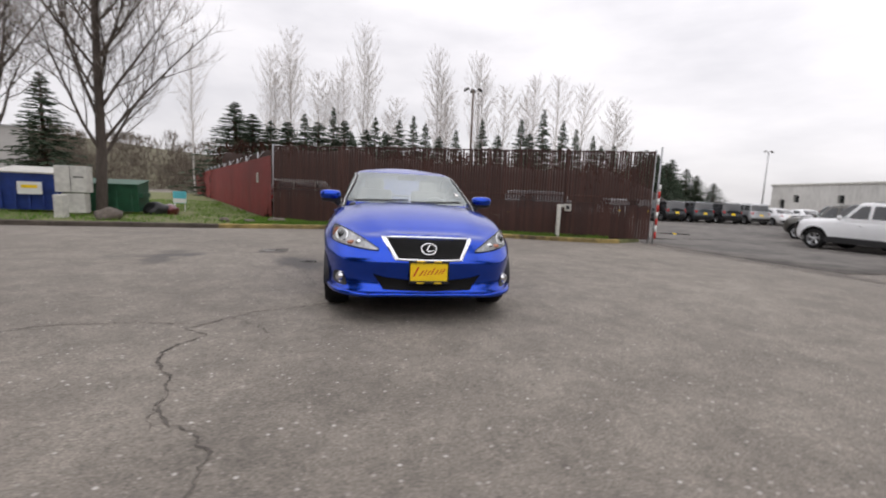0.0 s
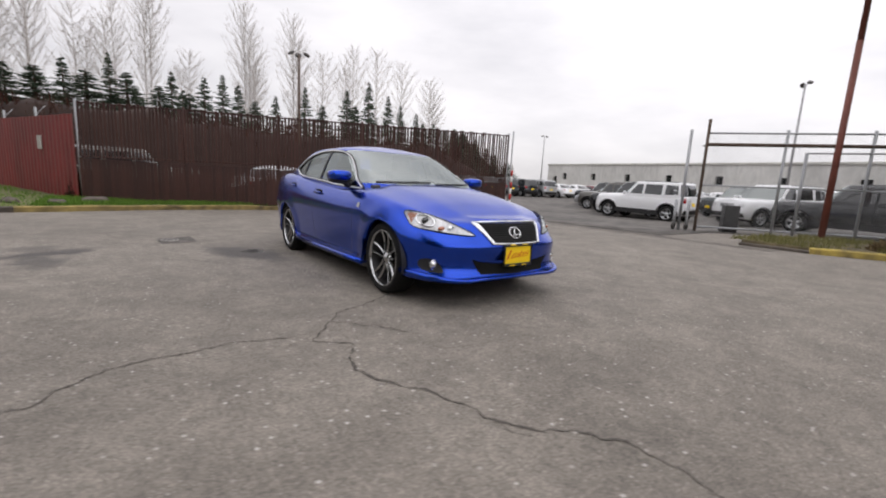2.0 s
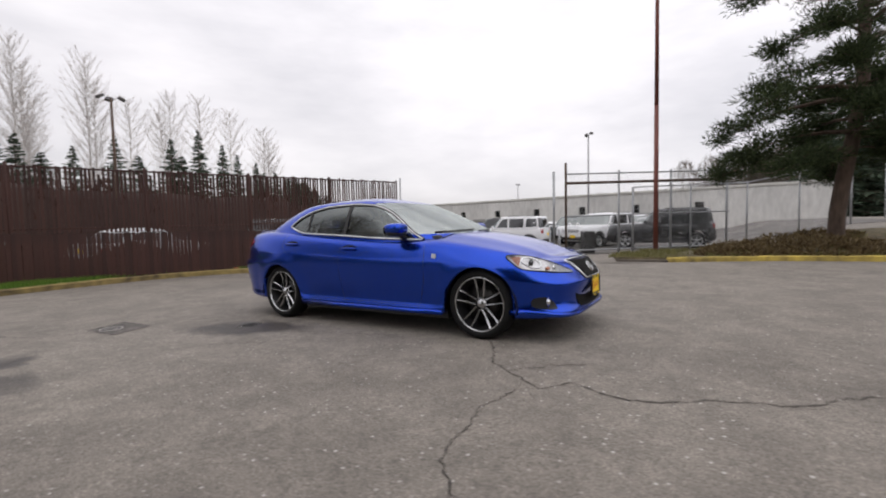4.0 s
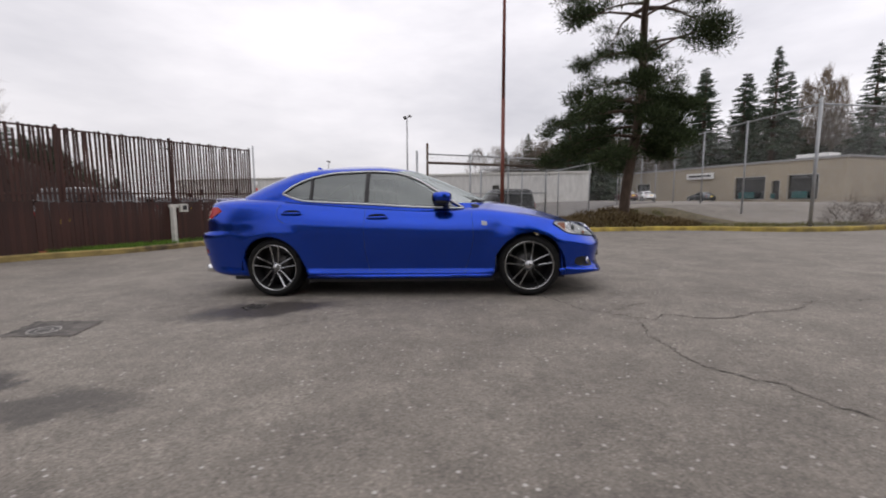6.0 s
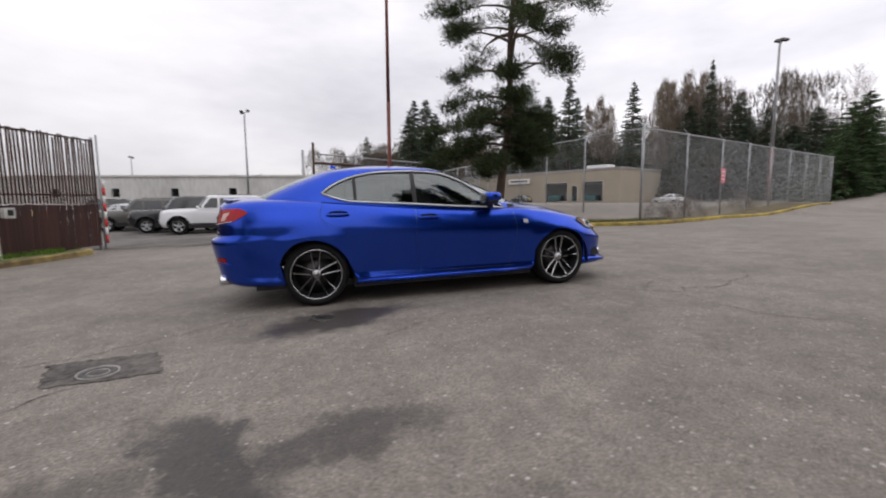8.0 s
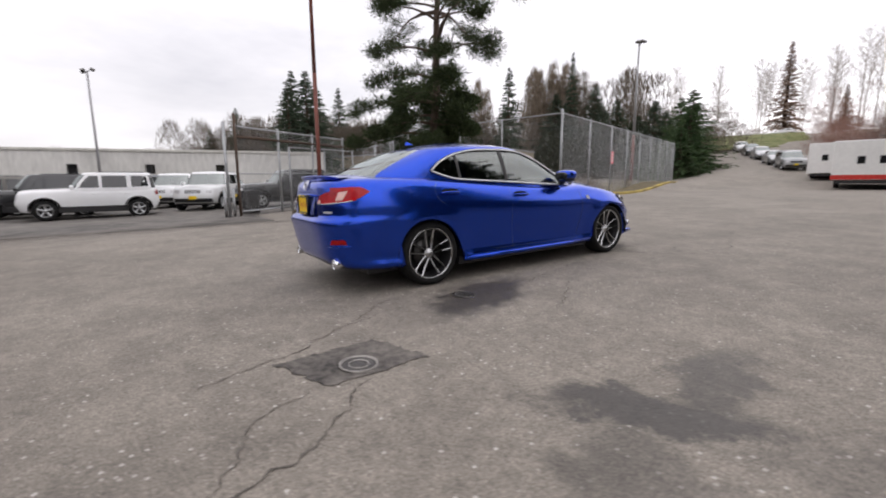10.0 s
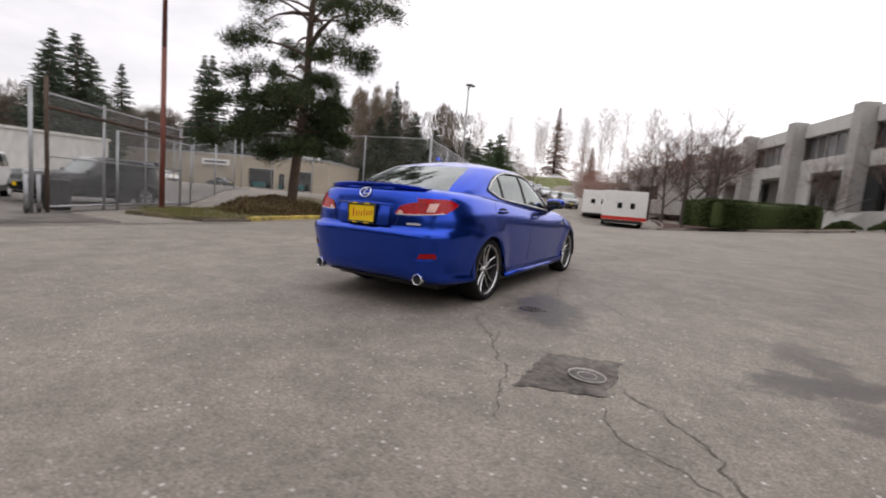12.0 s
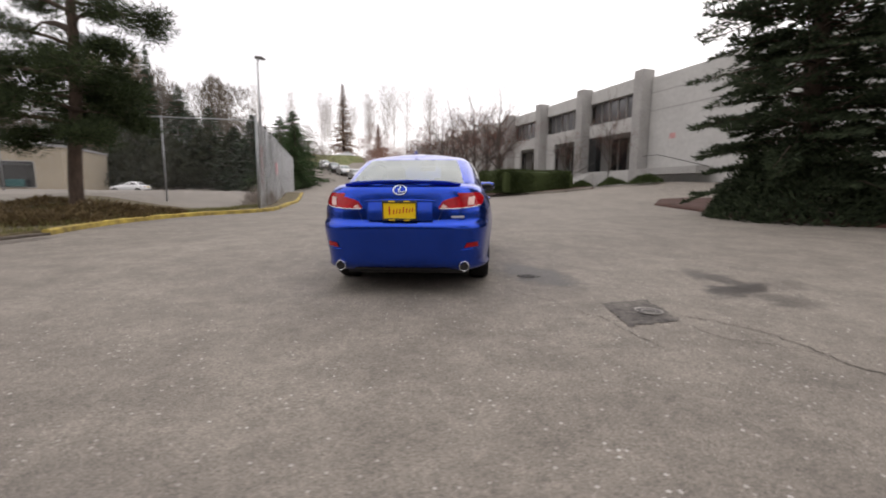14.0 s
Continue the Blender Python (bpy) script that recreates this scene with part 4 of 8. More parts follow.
def wheel(parent, at, sign, rt, rr, half, rim_mat, pairs=5, detail=1, name="wheel"):
    """A wheel whose outer face looks along x times sign."""
    steps = 40 if detail else 20
    w = new(name)
    w.parent = parent
    w.matrix_local = Matrix.Translation(at) @ Matrix.Rotation(0 if sign > 0 else math.pi, 4, "Z")
    part("tyre", lathe([(rr - 0.005, half - 0.02), (rr + 0.01, half), (rr + 0.045, half + 0.006), (rt - 0.022, half - 0.004), (rt - 0.004, half - 0.022), (rt, half - 0.05), (rt, 0.0), (rt, -half + 0.04), (rt - 0.01, -half + 0.01), (rr, -half)], steps), RUBBER, w)
    part("rim_lip", lathe([(rr + 0.004, half - 0.006), (rr - 0.002, half - 0.002), (rr - 0.009, half - 0.010), (rr - 0.012, half - 0.022)], steps), GUNMETAL if detail else ALLOY, w)
    part("rim", lathe([(rr - 0.012, half - 0.022), (rr - 0.02, half - 0.05), (rr - 0.035, half - 0.10), (rr - 0.04, -half)], steps), BLACK_PLASTIC if detail else rim_mat, w)
    for i in range(pairs):
        a = 2 * math.pi * i / pairs + math.pi / 2
        for sp in ((-0.17, 0.17) if detail else (0.0,)):
            part("spoke", double_spoke(a, sp, 0.048, rr - 0.010, 0.0105 if detail else 0.03, 0.0105 if detail else 0.035, half - 0.035, half - 0.018, 0.03), rim_mat, w)
    part("hub", lathe([(0.0, half - 0.024), (0.026, half - 0.026), (0.032, half - 0.034), (0.055, half - 0.042), (0.062, half - 0.07)], 20), rim_mat, w)
    if detail:
        part("brake_disc", lathe([(0.05, 0.0), (0.155, 0.0), (0.155, -0.02), (0.05, -0.02)], 32), BRAKE, w)
        part("dust_shield", lathe([(0.0, -0.05), (rr - 0.03, -0.05), (rr - 0.03, -0.07), (0.0, -0.07)], 24), BLACK_PLASTIC, w)
    else:
        part("dust_shield", lathe([(0.0, half - 0.09), (rr - 0.02, half - 0.09)], 16), BLACK_PLASTIC, w)
    return w


# ---- the blue sedan ----
SEDAN = {
    "w": 0.882, "ab_front": (2.6, 7.0), "ab_rear": (3.7, 9.0), "flare": 0.017,
    "nose": [(0.0, 4.8), (0.15, 4.4), (0.3, 3.6), (0.45, 3.15), (0.62, 2.75), (0.75, 2.3), (1.0, 2.2)],
    "tail": [(0.0, 5.2), (0.5, 4.8), (0.6, 3.9), (0.8, 3.7), (1.0, 3.5)],
    "front": [(0.0, 2.115), (0.03, 2.15), (0.10, 2.17), (0.2, 2.14), (0.30, 2.145), (0.45, 2.175), (0.60, 2.195), (0.645, 2.185), (0.75, 2.155), (0.85, 2.125), (0.93, 2.10), (0.97, 2.075), (1.0, 2.03)],
    "rear": [(0.0, 2.19), (0.05, 2.255), (0.12, 2.300), (0.30, 2.332), (0.46, 2.36), (0.54, 2.372), (0.565, 2.36), (0.59, 2.315), (0.7, 2.312), (0.82, 2.300), (0.92, 2.290), (0.97, 2.275), (1.0, 2.235)],
    "width": [(0.0, 0.93), (0.04, 0.972), (0.075, 0.970), (0.11, 0.952), (0.2, 0.958), (0.35, 0.974), (0.5, 0.990), (0.60, 0.999), (0.68, 1.0), (0.73, 0.997), (0.78, 0.985), (0.86, 0.957), (0.93, 0.925), (0.975, 0.885), (1.0, 0.84)],
    "bottom": [(-2.3, 0.215), (-1.7, 0.20), (-1.0, 0.205), (1.0, 0.205), (1.7, 0.215), (2.5, 0.24)],
    "edge": [(-2.2, 0.70), (-2.02, 0.705), (-1.9, 0.74), (-1.75, 0.785), (-1.5, 0.835), (-1.2, 0.88), (-0.9, 0.91), (-0.65, 0.91), (0.0, 0.945), (0.5, 0.98), (1.0, 1.02), (1.5, 1.05), (1.9, 1.060), (2.2, 1.060), (2.4, 1.056)],
    "crown": [(-2.2, 0.01), (-1.95, 0.02), (-1.7, 0.045), (-1.3, 0.075), (-0.9, 0.085), (0.0, 0.04), (1.5, 0.04), (1.9, 0.05), (2.2, 0.046), (2.35, 0.042)],
    "arches": [(-1.365, 0.315, 0.346), (1.365, 0.315, 0.346)],
    "levels": [0, 0.02, 0.04, 0.075, 0.11, 0.15, 0.2, 0.26, 0.32, 0.40, 0.46, 0.50, 0.54, 0.565, 0.59, 0.62, 0.65, 0.69, 0.73, 0.77, 0.81, 0.86, 0.90, 0.93, 0.955, 0.975, 0.99, 1.0],
    "rows": [0.96, 0.9, 0.82, 0.72, 0.6, 0.45, 0.3, 0.15, 0.0], "crease": 0.012, "round": 2.2,
}
SEDAN_CABIN = {
    "ab": (3.2, 5.0), "levels": 36, "crown": 0.066,
    "rings": [(0.90, -1.10, 2.12, 0.80), (1.0, -0.93, 2.05, 0.775), (1.08, -0.77, 1.96, 0.745), (1.16, -0.59, 1.80, 0.715), (1.24, -0.41, 1.61, 0.68), (1.30, -0.26, 1.45, 0.645), (1.345, -0.14, 1.32, 0.61), (1.375, 0.0, 1.15, 0.56)],
}
WIN_LO = [(-0.70, 0.915), (-0.18, 0.945), (0.35, 0.985), (0.80, 1.015), (1.02, 1.035), (1.15, 1.07), (1.27, 1.115)]
WIN_HI = [(-0.70, 0.925), (-0.59, 0.985), (-0.42, 1.105), (-0.17, 1.25), (0.05, 1.315), (0.35, 1.335), (0.65, 1.33), (0.90, 1.295), (1.13, 1.215), (1.23, 1.15), (1.27, 1.12)]


def sedan(at):
    car = thing("sedan", "glossy blue four-door sedan parked on the asphalt", "car", at)
    bd, cb = Body(SEDAN), Cabin(SEDAN_CABIN)
    body = part("body", bd.mesh(), CAR_BLUE, car, "glossy blue metallic body")
    lo, hi = (lambda y: spline(WIN_LO, y)), (lambda y: spline(WIN_HI, y))
    shell, screen, back = cb.mesh([(-0.70, 1.27, lo, hi)], step_q=0.012, step_x=0.08, ws=0.93, bl=0.78, glass_z=(0.97, 1.335))
    part("roof", shell, CAR_BLUE, car)
    ws = part("windscreen", screen, GLASS_SCREEN, car, "clear windscreen mirroring the grey sky")
    rw = part("rear_window", back, GLASS, car)
    for sign in (-1, 1):
        mp = lambda y, z, off=0.0, s=sign: cb.side(y, z, off, s)
        mb = lambda y, z, off=0.0, s=sign: bd.side(y, z, off, s)
        ys = [-0.70 + 1.97 * i / 40 for i in range(41)]
        # glass panes: front door, rear door, quarter light
        for ya, yb in ((-0.69, 0.312), (0.348, 0.93), (0.96, 1.26)):
            yy = [ya + (yb - ya) * i / 16 for i in range(17)]
            vs, fs = [], []
            for y in yy:
                for k in range(7):
                    vs.append(mp(y, lo(y) + (hi(y) - lo(y)) * k / 6, -0.004))
            for i in range(16):
                for k in range(6):
                    q = (i * 7 + k, i * 7 + k + 1, (i + 1) * 7 + k + 1, (i + 1) * 7 + k)
                    fs.append(q if sign < 0 else q[::-1])
            part("window", (vs, fs, True), GLASS_TINT, car)
        for y0, wd in ((0.33, 0.022), (0.945, 0.016)):
            part("window_pillar", patch([(y0 - wd, lo(y0) - 0.004), (y0 + wd, lo(y0) - 0.004), (y0 + wd, hi(y0)), (y0 - wd, hi(y0))], mp, 0.08, 0.004), BLACK_PLASTIC, car)
        loop = [(y, hi(y)) for y in ys] + [(y, lo(y)) for y in ys[::-1]]
        part("window_seal", strip(loop, mp, 0.015, 0.0, True), BLACK_PLASTIC, car)
        part("window_trim", strip(loop, mp, 0.0085, 0.013, True), TRIM, car, "thin chrome window surround")
        # door seams
        for line in ([(-0.78, 0.86), (-0.80, 0.7), (-0.78, 0.5), (-0.72, 0.3), (-0.70, 0.25)], [(0.33, 0.965), (0.34, 0.8), (0.34, 0.5), (0.30, 0.27)],
                     [(1.26, 1.0), (1.30, 0.93), (1.27, 0.84), (1.12, 0.74), (1.0, 0.62), (0.95, 0.45), (0.93, 0.30)], [(-0.78, 0.27), (0.0, 0.275), (0.92, 0.285)]):
            part("door_seam", strip(dense(line, 5), mb, 0.0030, -0.0015), BLACK_PLASTIC, car)
        for yh, zh in ((0.20, 0.845), (1.13, 0.905)):
            bx = bd.side_x(yh, zh)
            # black inlay paints the shade of the body-coloured hollow behind the handle
            part("handle_recess", ball(0.006, 0.100, 0.030, (sign * (bx - 0.002), yh, zh + 0.004), 0.9), INTAKE_BLACK, car)
            part("door_handle", ball(0.016, 0.118, 0.015, (sign * (bx + 0.018), yh, zh - 0.004), 0.8), CAR_BLUE, car)
        # sill blade
        part("side_skirt", strip([(-0.98, 0.222), (-0.5, 0.218), (0.3, 0.218), (0.98, 0.222)], mb, 0.026, 0.008), CAR_BLUE, car)
        part("fender_badge", patch([(-0.94, 0.735), (-0.885, 0.745), (-0.885, 0.785), (-0.94, 0.775)], mb, 0.1, 0.004), PLATE_SILVER, car, "small silver fender badge")
        # mirror
        mir = part("mirror", ball(0.118, 0.098, 0.056, (sign * 0.885, -0.49, 1.035), 0.65), CAR_BLUE, car)
        part("mirror_base", tube_data([(sign * 0.78, -0.52, 0.935), (sign * 0.86, -0.50, 0.985)], [0.035, 0.03], 8), BLACK_PLASTIC, mir)
        part("mirror_lower", ball(0.112, 0.078, 0.036, (sign * 0.88, -0.485, 0.990), 0.65), BLACK_PLASTIC, mir)
        part("mirror_glass", ball(0.094, 0.012, 0.050, (sign * 0.888, -0.402, 1.020), 0.7), GLASS_DARK, mir)
        part("mirror_band", ball(0.104, 0.080, 0.006, (sign * 0.889, -0.488, 1.006), 0.65), CHROME, mir, "thin silver indicator band")
        # wheel wells
        for yc in (-1.365, 1.365):
            vs, fs = [], []
            for i in range(17):
                a = math.pi * (i * 1.1 / 16 - 0.05)
                for x in (0.45, 0.855):
                    vs.append((sign * x, yc + 0.365 * math.cos(a), 0.30 + 0.365 * math.sin(a)))
                if i:
                    fs.append((2 * i - 2, 2 * i - 1, 2 * i + 1, 2 * i))
            part("wheel_well", (vs, fs, True), BLACK_PLASTIC, car)
            wheel(car, (sign * 0.742, yc, 0.318), sign, 0.318, 0.247, 0.105, GUNMETAL)
        # head lamp: housing, projector, amber, clear lens
        fm = lambda x, z, off=0.0, s=sign: Vector((s * x, bd.end_y(x, z, True) - off * 0.8, z + off * 0.35))
        lamp_poly = dense([(0.398, 0.590), (0.47, 0.640), (0.57, 0.695), (0.66, 0.735), (0.735, 0.758), (0.775, 0.755), (0.785, 0.70), (0.775, 0.638), (0.68, 0.615), (0.54, 0.595)], 3, True)
        head = part("headlight", patch(lamp_poly, fm, 0.05, 0.002), LAMP_HOUSING, car, "clear headlight with silver reflector")
        part("projector", tube_data([fm(0.70 + 0.048 * math.cos(k * 0.4488), 0.688 + 0.046 * math.sin(k * 0.4488), 0.006) for k in range(14)], 0.009, 6, True), CHROME, head)
        part("projector", ball(0.034, 0.016, 0.024, fm(0.555, 0.640, -0.006), 1.0), CHROME, head)
        part("projector_lens", ball(0.036, 0.022, 0.035, fm(0.70, 0.688, -0.004), 1.0), GLASS_DARK, head)
        part("indicator", ball(0.04, 0.018, 0.018, fm(0.62, 0.636, -0.001), 1.0), AMBER, head, "amber indicator")
        part("side_marker", patch([(-1.735, 0.745), (-1.665, 0.752), (-1.655, 0.735), (-1.735, 0.665)], mb, 0.05, 0.008), AMBER, head, "amber side marker")
        part("lens", patch(lamp_poly, fm, 0.05, 0.014), LENS, head)
        part("lamp_seal", tube_data([fm(x, z, 0.004) for x, z in lamp_poly], 0.005, 5, True), BLACK_PLASTIC, head)
        # fog lamp
        fog = part("fog_recess", patch(dense([(0.655, 0.292), (0.755, 0.300), (0.762, 0.375), (0.715, 0.392), (0.672, 0.360)], 3, True), fm, 0.03, 0.008), BLACK_PLASTIC, car)
        c = fm(0.70, 0.345, 0.014)
        part("fog_lamp", ball(0.034, 0.02, 0.034, c, 1.0), CHROME, fog)
        part("fog_ring", tube_data([(c.x + 0.04 * math.cos(a * 0.4488) * 0.9, c.y - 0.004, c.z + 0.04 * math.sin(a * 0.4488)) for a in range(14)], 0.005, 5, True), CHROME, fog)
        part("bumper_blade", tube_data([fm(x, z, 0.016) for x, z in dense([(0.47, 0.225), (0.60, 0.232), (0.72, 0.245), (0.815, 0.262)], 4)], [0.016 + 0.0014 * k for k in range(13)], 6), CAR_BLUE, car)
        # tail lamp
        rm = lambda x, z, off=0.0, s=sign: Vector((s * x, bd.end_y(x, z, False) + off, z))
        tail_poly = dense([(0.368, 0.842), (0.385, 0.885), (0.415, 0.918), (0.55, 0.955), (0.68, 0.982), (0.745, 0.985), (0.765, 0.93), (0.76, 0.87), (0.68, 0.855), (0.52, 0.842)], 3, True)
        tail = part("tail_light", patch(tail_poly, rm, 0.05, 0.006), TAIL_RED, car, "red tail light")
        part("tail_side", patch([(1.955, 0.945), (2.0, 0.978), (2.08, 0.990), (2.235, 0.985), (2.235, 0.868), (2.14, 0.868), (2.05, 0.89)], mb, 0.05, 0.006), TAIL_RED, tail)
        part("reverse_lens", patch([(0.382, 0.850), (0.425, 0.849), (0.445, 0.862), (0.405, 0.882)], rm, 0.05, 0.01), TAIL_PINK, tail)
        part("reverse_lens", patch([(0.632, 0.872), (0.690, 0.876), (0.700, 0.955), (0.640, 0.945)], rm, 0.05, 0.010), TAIL_PINK, tail)
        part("lamp_rim", tube_data([rm(x, z, 0.008) for x, z in dense([(0.368, 0.842), (0.52, 0.842), (0.68, 0.855), (0.75, 0.868)], 4)], 0.005, 5), CHROME, tail)
        part("reflector", patch([(0.60, 0.475), (0.735, 0.48), (0.73, 0.525), (0.63, 0.52)], rm, 0.05, 0.006), TAIL_RED, car)
        part("reflector_trim", tube_data([rm(x, z, 0.006) for x, z in ((0.57, 0.455), (0.66, 0.457), (0.75, 0.465))], 0.006, 5), CAR_BLUE, car)
        part("exhaust_tip", lathe_at([(0.036, -0.10), (0.046, -0.10), (0.05, 0.0), (0.046, 0.012), (0.041, 0.0), (0.038, -0.09)], (sign * 0.60, 2.262, 0.292)), CHROME, car, "chrome exhaust tip")
        # flat black disc stands in for the shaded inside of the tip
        part("exhaust_pipe", lathe_at([(0.0, -0.004), (0.042, -0.004)], (sign * 0.60, 2.252, 0.292)), BLACK_PLASTIC, car)
    f0 = lambda x, z, off=0.0: bd.front(x, z, off)
    grille = [(-0.345, 0.688), (0.345, 0.688), (0.25, 0.535), (-0.25, 0.535)]
    gr = part("grille", patch(grille, f0, 0.05, 0.009), INTAKE_BLACK, car, "black mesh grille")
    for k in range(9):
        z = 0.552 + 0.0165 * k
        hw = 0.25 + 0.085 * (z - 0.54) / 0.155
        part("grille_bar", strip([(-hw + hw * 2 * i / 10, z) for i in range(11)], f0, 0.0026, 0.012, sides=4), SCRIPT_DARK, gr)
    for k in range(25):
        x0, x1 = -0.324 + 0.027 * k, (-0.324 + 0.027 * k) * 0.76
        part("grille_bar", strip([(x0, 0.69), (x1, 0.545)], f0, 0.0022, 0.012, sides=4), SCRIPT_DARK, gr)
    ring = [(-0.372 + 0.744 * k / 10, 0.692 + 0.006 * math.sin(math.pi * k / 10)) for k in range(11)] + [(0.318, 0.61)] + [(0.262 - 0.524 * k / 8, 0.529 - 0.005 * math.sin(math.pi * k / 8)) for k in range(9)] + [(-0.318, 0.61)]
    frame_bars = [patch([(sg * 0.384, 0.697), (sg * 0.338, 0.690), (sg * 0.248, 0.533), (sg * 0.270, 0.524)], f0, 0.04, 0.014) for sg in (-1, 1)]
    part("grille_frame", strip(ring, f0, 0.0115, 0.006, True, 6), CHROME, car, "chrome grille surround")
    part("grille_frame_side", join_bm(*frame_bars), CHROME, car, "broad chrome side of the grille surround")
    for z0, y_end, m in ((0.612, "f", f0), (1.015, "r", lambda x, z, off=0.0: bd.rear(x, z, off))):
        em = part("emblem", strip(ellipse(0, z0, 0.062, 0.043), m, 0.0066, 0.012, True, 6), CHROME, car, "oval chrome emblem")
        part("emblem_bar", strip(dense([((1 if y_end == "f" else -1) * a, z0 + b) for a, b in ((0.010, 0.033), (-0.014, -0.006), (-0.004, -0.018), (0.046, -0.012))], 4), m, 0.0062, 0.014), CHROME, em)
    # lower intake and chin
    part("lower_intake", patch(dense([(-0.445, 0.405), (-0.36, 0.38), (-0.18, 0.36), (0.18, 0.36), (0.36, 0.38), (0.445, 0.405), (0.36, 0.282), (0.0, 0.268), (-0.36, 0.282)], 1, True), f0, 0.06, 0.004), INTAKE_BLACK, car, "black lower air intake")
    part("chin_lip", strip(dense([(-0.49, 0.229), (-0.3, 0.240), (0.0, 0.240), (0.3, 0.240), (0.49, 0.229)], 4), f0, 0.017, 0.010, False, 6), CAR_BLUE, car)
    for k, (m, zc, off, lab) in enumerate(((f0, 0.432, 0.02, "front"), (lambda x, z, off=0.0: bd.rear(x, z, off), 0.825, 0.022, "rear"))):
        y = m(0, zc, off).y
        sg = -1 if k == 0 else 1
        plate = part("plate", box(0.305, 0.01, 0.155, (0, y, zc - 0.078), 0.004), PLATE_YELLOW, car, "yellow dealer plate with red script bar")
        part("plate_frame", merged(tube_data([(sx * 0.157, y + sg * 0.004, zc + sz * 0.082) for sx, sz in ((-1, -1), (1, -1), (1, 1), (-1, 1))], 0.014, 5, True)), BLACK_PLASTIC, plate)
        for bx, bw, bh in ((-0.108, 0.034, 0.062), (-0.066, 0.026, 0.036), (-0.036, 0.018, 0.040), (-0.008, 0.024, 0.034), (0.024, 0.026, 0.046), (0.056, 0.024, 0.034), (0.084, 0.018, 0.034), (0.110, 0.022, 0.036)):
            bw, bh = bw * 1.3, bh * 1.2
            xb, zc_ = -sg * bx, zc - 0.036 + 0.10 * (bx + 0.115)
            lean = -sg * 0.018
            part("script_bar", ([(xb + q * bw / 2 + (lean if v else 0), y + sg * 0.0075, zc_ + v * bh) for q, v in ((-1, 0), (-0.35, 0), (0.45, 1), (-0.2, 1))], [(0, 1, 2, 3)]), SCRIPT_RED, plate, "red script bar")
        for sx in (-0.07, 0.07):
            for sz in (-1, 1):
                part("tab", tube_data([(sx - 0.03, y + sg * 0.014, zc + sz * 0.086), (sx + 0.03, y + sg * 0.014, zc + sz * 0.086)], 0.007, 4), PLATE_YELLOW, plate)
    r0 = lambda x, z, off=0.0: bd.rear(x, z, off)
    part("plate_recess", patch([(-0.31, 0.735), (0.31, 0.735), (0.30, 0.905), (-0.30, 0.905)], lambda x, z, off: bd.rear(x, z, off + 0.10 * (0.905 - z)), 0.06, 0.003), CAR_BLUE, car)
    part("recess_edge", strip([(-0.33, 0.912), (-0.1, 0.922), (0.1, 0.922), (0.33, 0.912)], r0, 0.012, 0.004), CAR_BLUE, car)
    part("boot_seam", strip(dense([(-0.40, 0.835), (-0.36, 0.74), (-0.30, 0.715), (0.30, 0.715), (0.36, 0.74), (0.40, 0.835)], 3), r0, 0.0022, 0.0), BLACK_PLASTIC, car)
    part("badge_bar", patch([(-0.60, 0.757), (-0.48, 0.757), (-0.48, 0.774), (-0.60, 0.774)], r0, 0.1, 0.005), PLATE_SILVER, car, "small silver model badge bar")
    # black strip paints the shade under the blue rear bumper
    part("diffuser", patch([(-0.50, 0.240), (0.50, 0.240), (0.45, 0.268), (-0.45, 0.268)], r0, 0.06, 0.004), BLACK_PLASTIC, car)
    # boot lip spoiler
    vs, fs = [], []
    for i in range(25):
        x = -0.56 + 1.12 * i / 24
        k = 1 - (abs(x) / 0.561) ** 6
        yb = 2.243 - 0.10 * (abs(x) / 0.56) ** 4
        zb = 1.062 + 0.030 * (1 - (abs(x) / 0.72) ** 2.2)
        for dy, dz in ((-0.16, -0.004), (-0.06, 0.010 * k), (0.012, 0.016 * k), (0.018, 0.009 * k), (0.008, -0.004), (-0.012, -0.020)):
            vs.append((x, yb + dy, zb + dz))
        if i:
            for k2 in range(5):
                fs.append(((i - 1) * 6 + k2, (i - 1) * 6 + k2 + 1, i * 6 + k2 + 1, i * 6 + k2))
    part("spoiler", (vs, fs, True), CAR_BLUE, car, "low blue boot lip spoiler")
    part("antenna_fin", merged(([(-0.018, 1.06, 1.425), (0.018, 1.06, 1.425), (0.018, 1.15, 1.42), (-0.018, 1.15, 1.42), (0.0, 1.12, 1.458), (0.0, 1.145, 1.458)], [(0, 1, 4), (1, 2, 5, 4), (2, 3, 5), (3, 0, 4, 5)])), CAR_BLUE, car)
    # bonnet shut line and wipers
    part("cowl", patch([(-0.68, -1.02), (0.68, -1.02), (0.72, -0.82), (-0.72, -0.82)], lambda x, y, off: Vector((x, y - 0.05 + 0.16 * (abs(x) / 0.7) ** 2, 0.975 - 0.055 * (abs(x) / 0.7) ** 2)), 0.12), BLACK_PLASTIC, car)
    for x0, x1 in ((-0.62, -0.05), (-0.02, 0.55)):
        part("wiper", tube_data([cb.end(x0 + (x1 - x0) * i / 8, 0.985 + 0.022 * i / 8, True, 0.008) for i in range(9)], 0.006, 5), BLACK_PLASTIC, car)
    # cabin
    part("underbody", join_bm(box(1.24, 3.7, 0.06, (0, 0.1, 0.16)), box(1.56, 2.0, 0.14, (0, 0, 0.155)), box(1.40, 0.3, 0.3, (0, 2.0, 0.29), 0.02), box(1.2, 0.3, 0.3, (0, -1.78, 0.26), 0.02)), BLACK_PLASTIC, car)
    part("cabin_floor", box(1.4, 2.9, 0.1, (0, 0.35, 0.45)), SEAT, car)
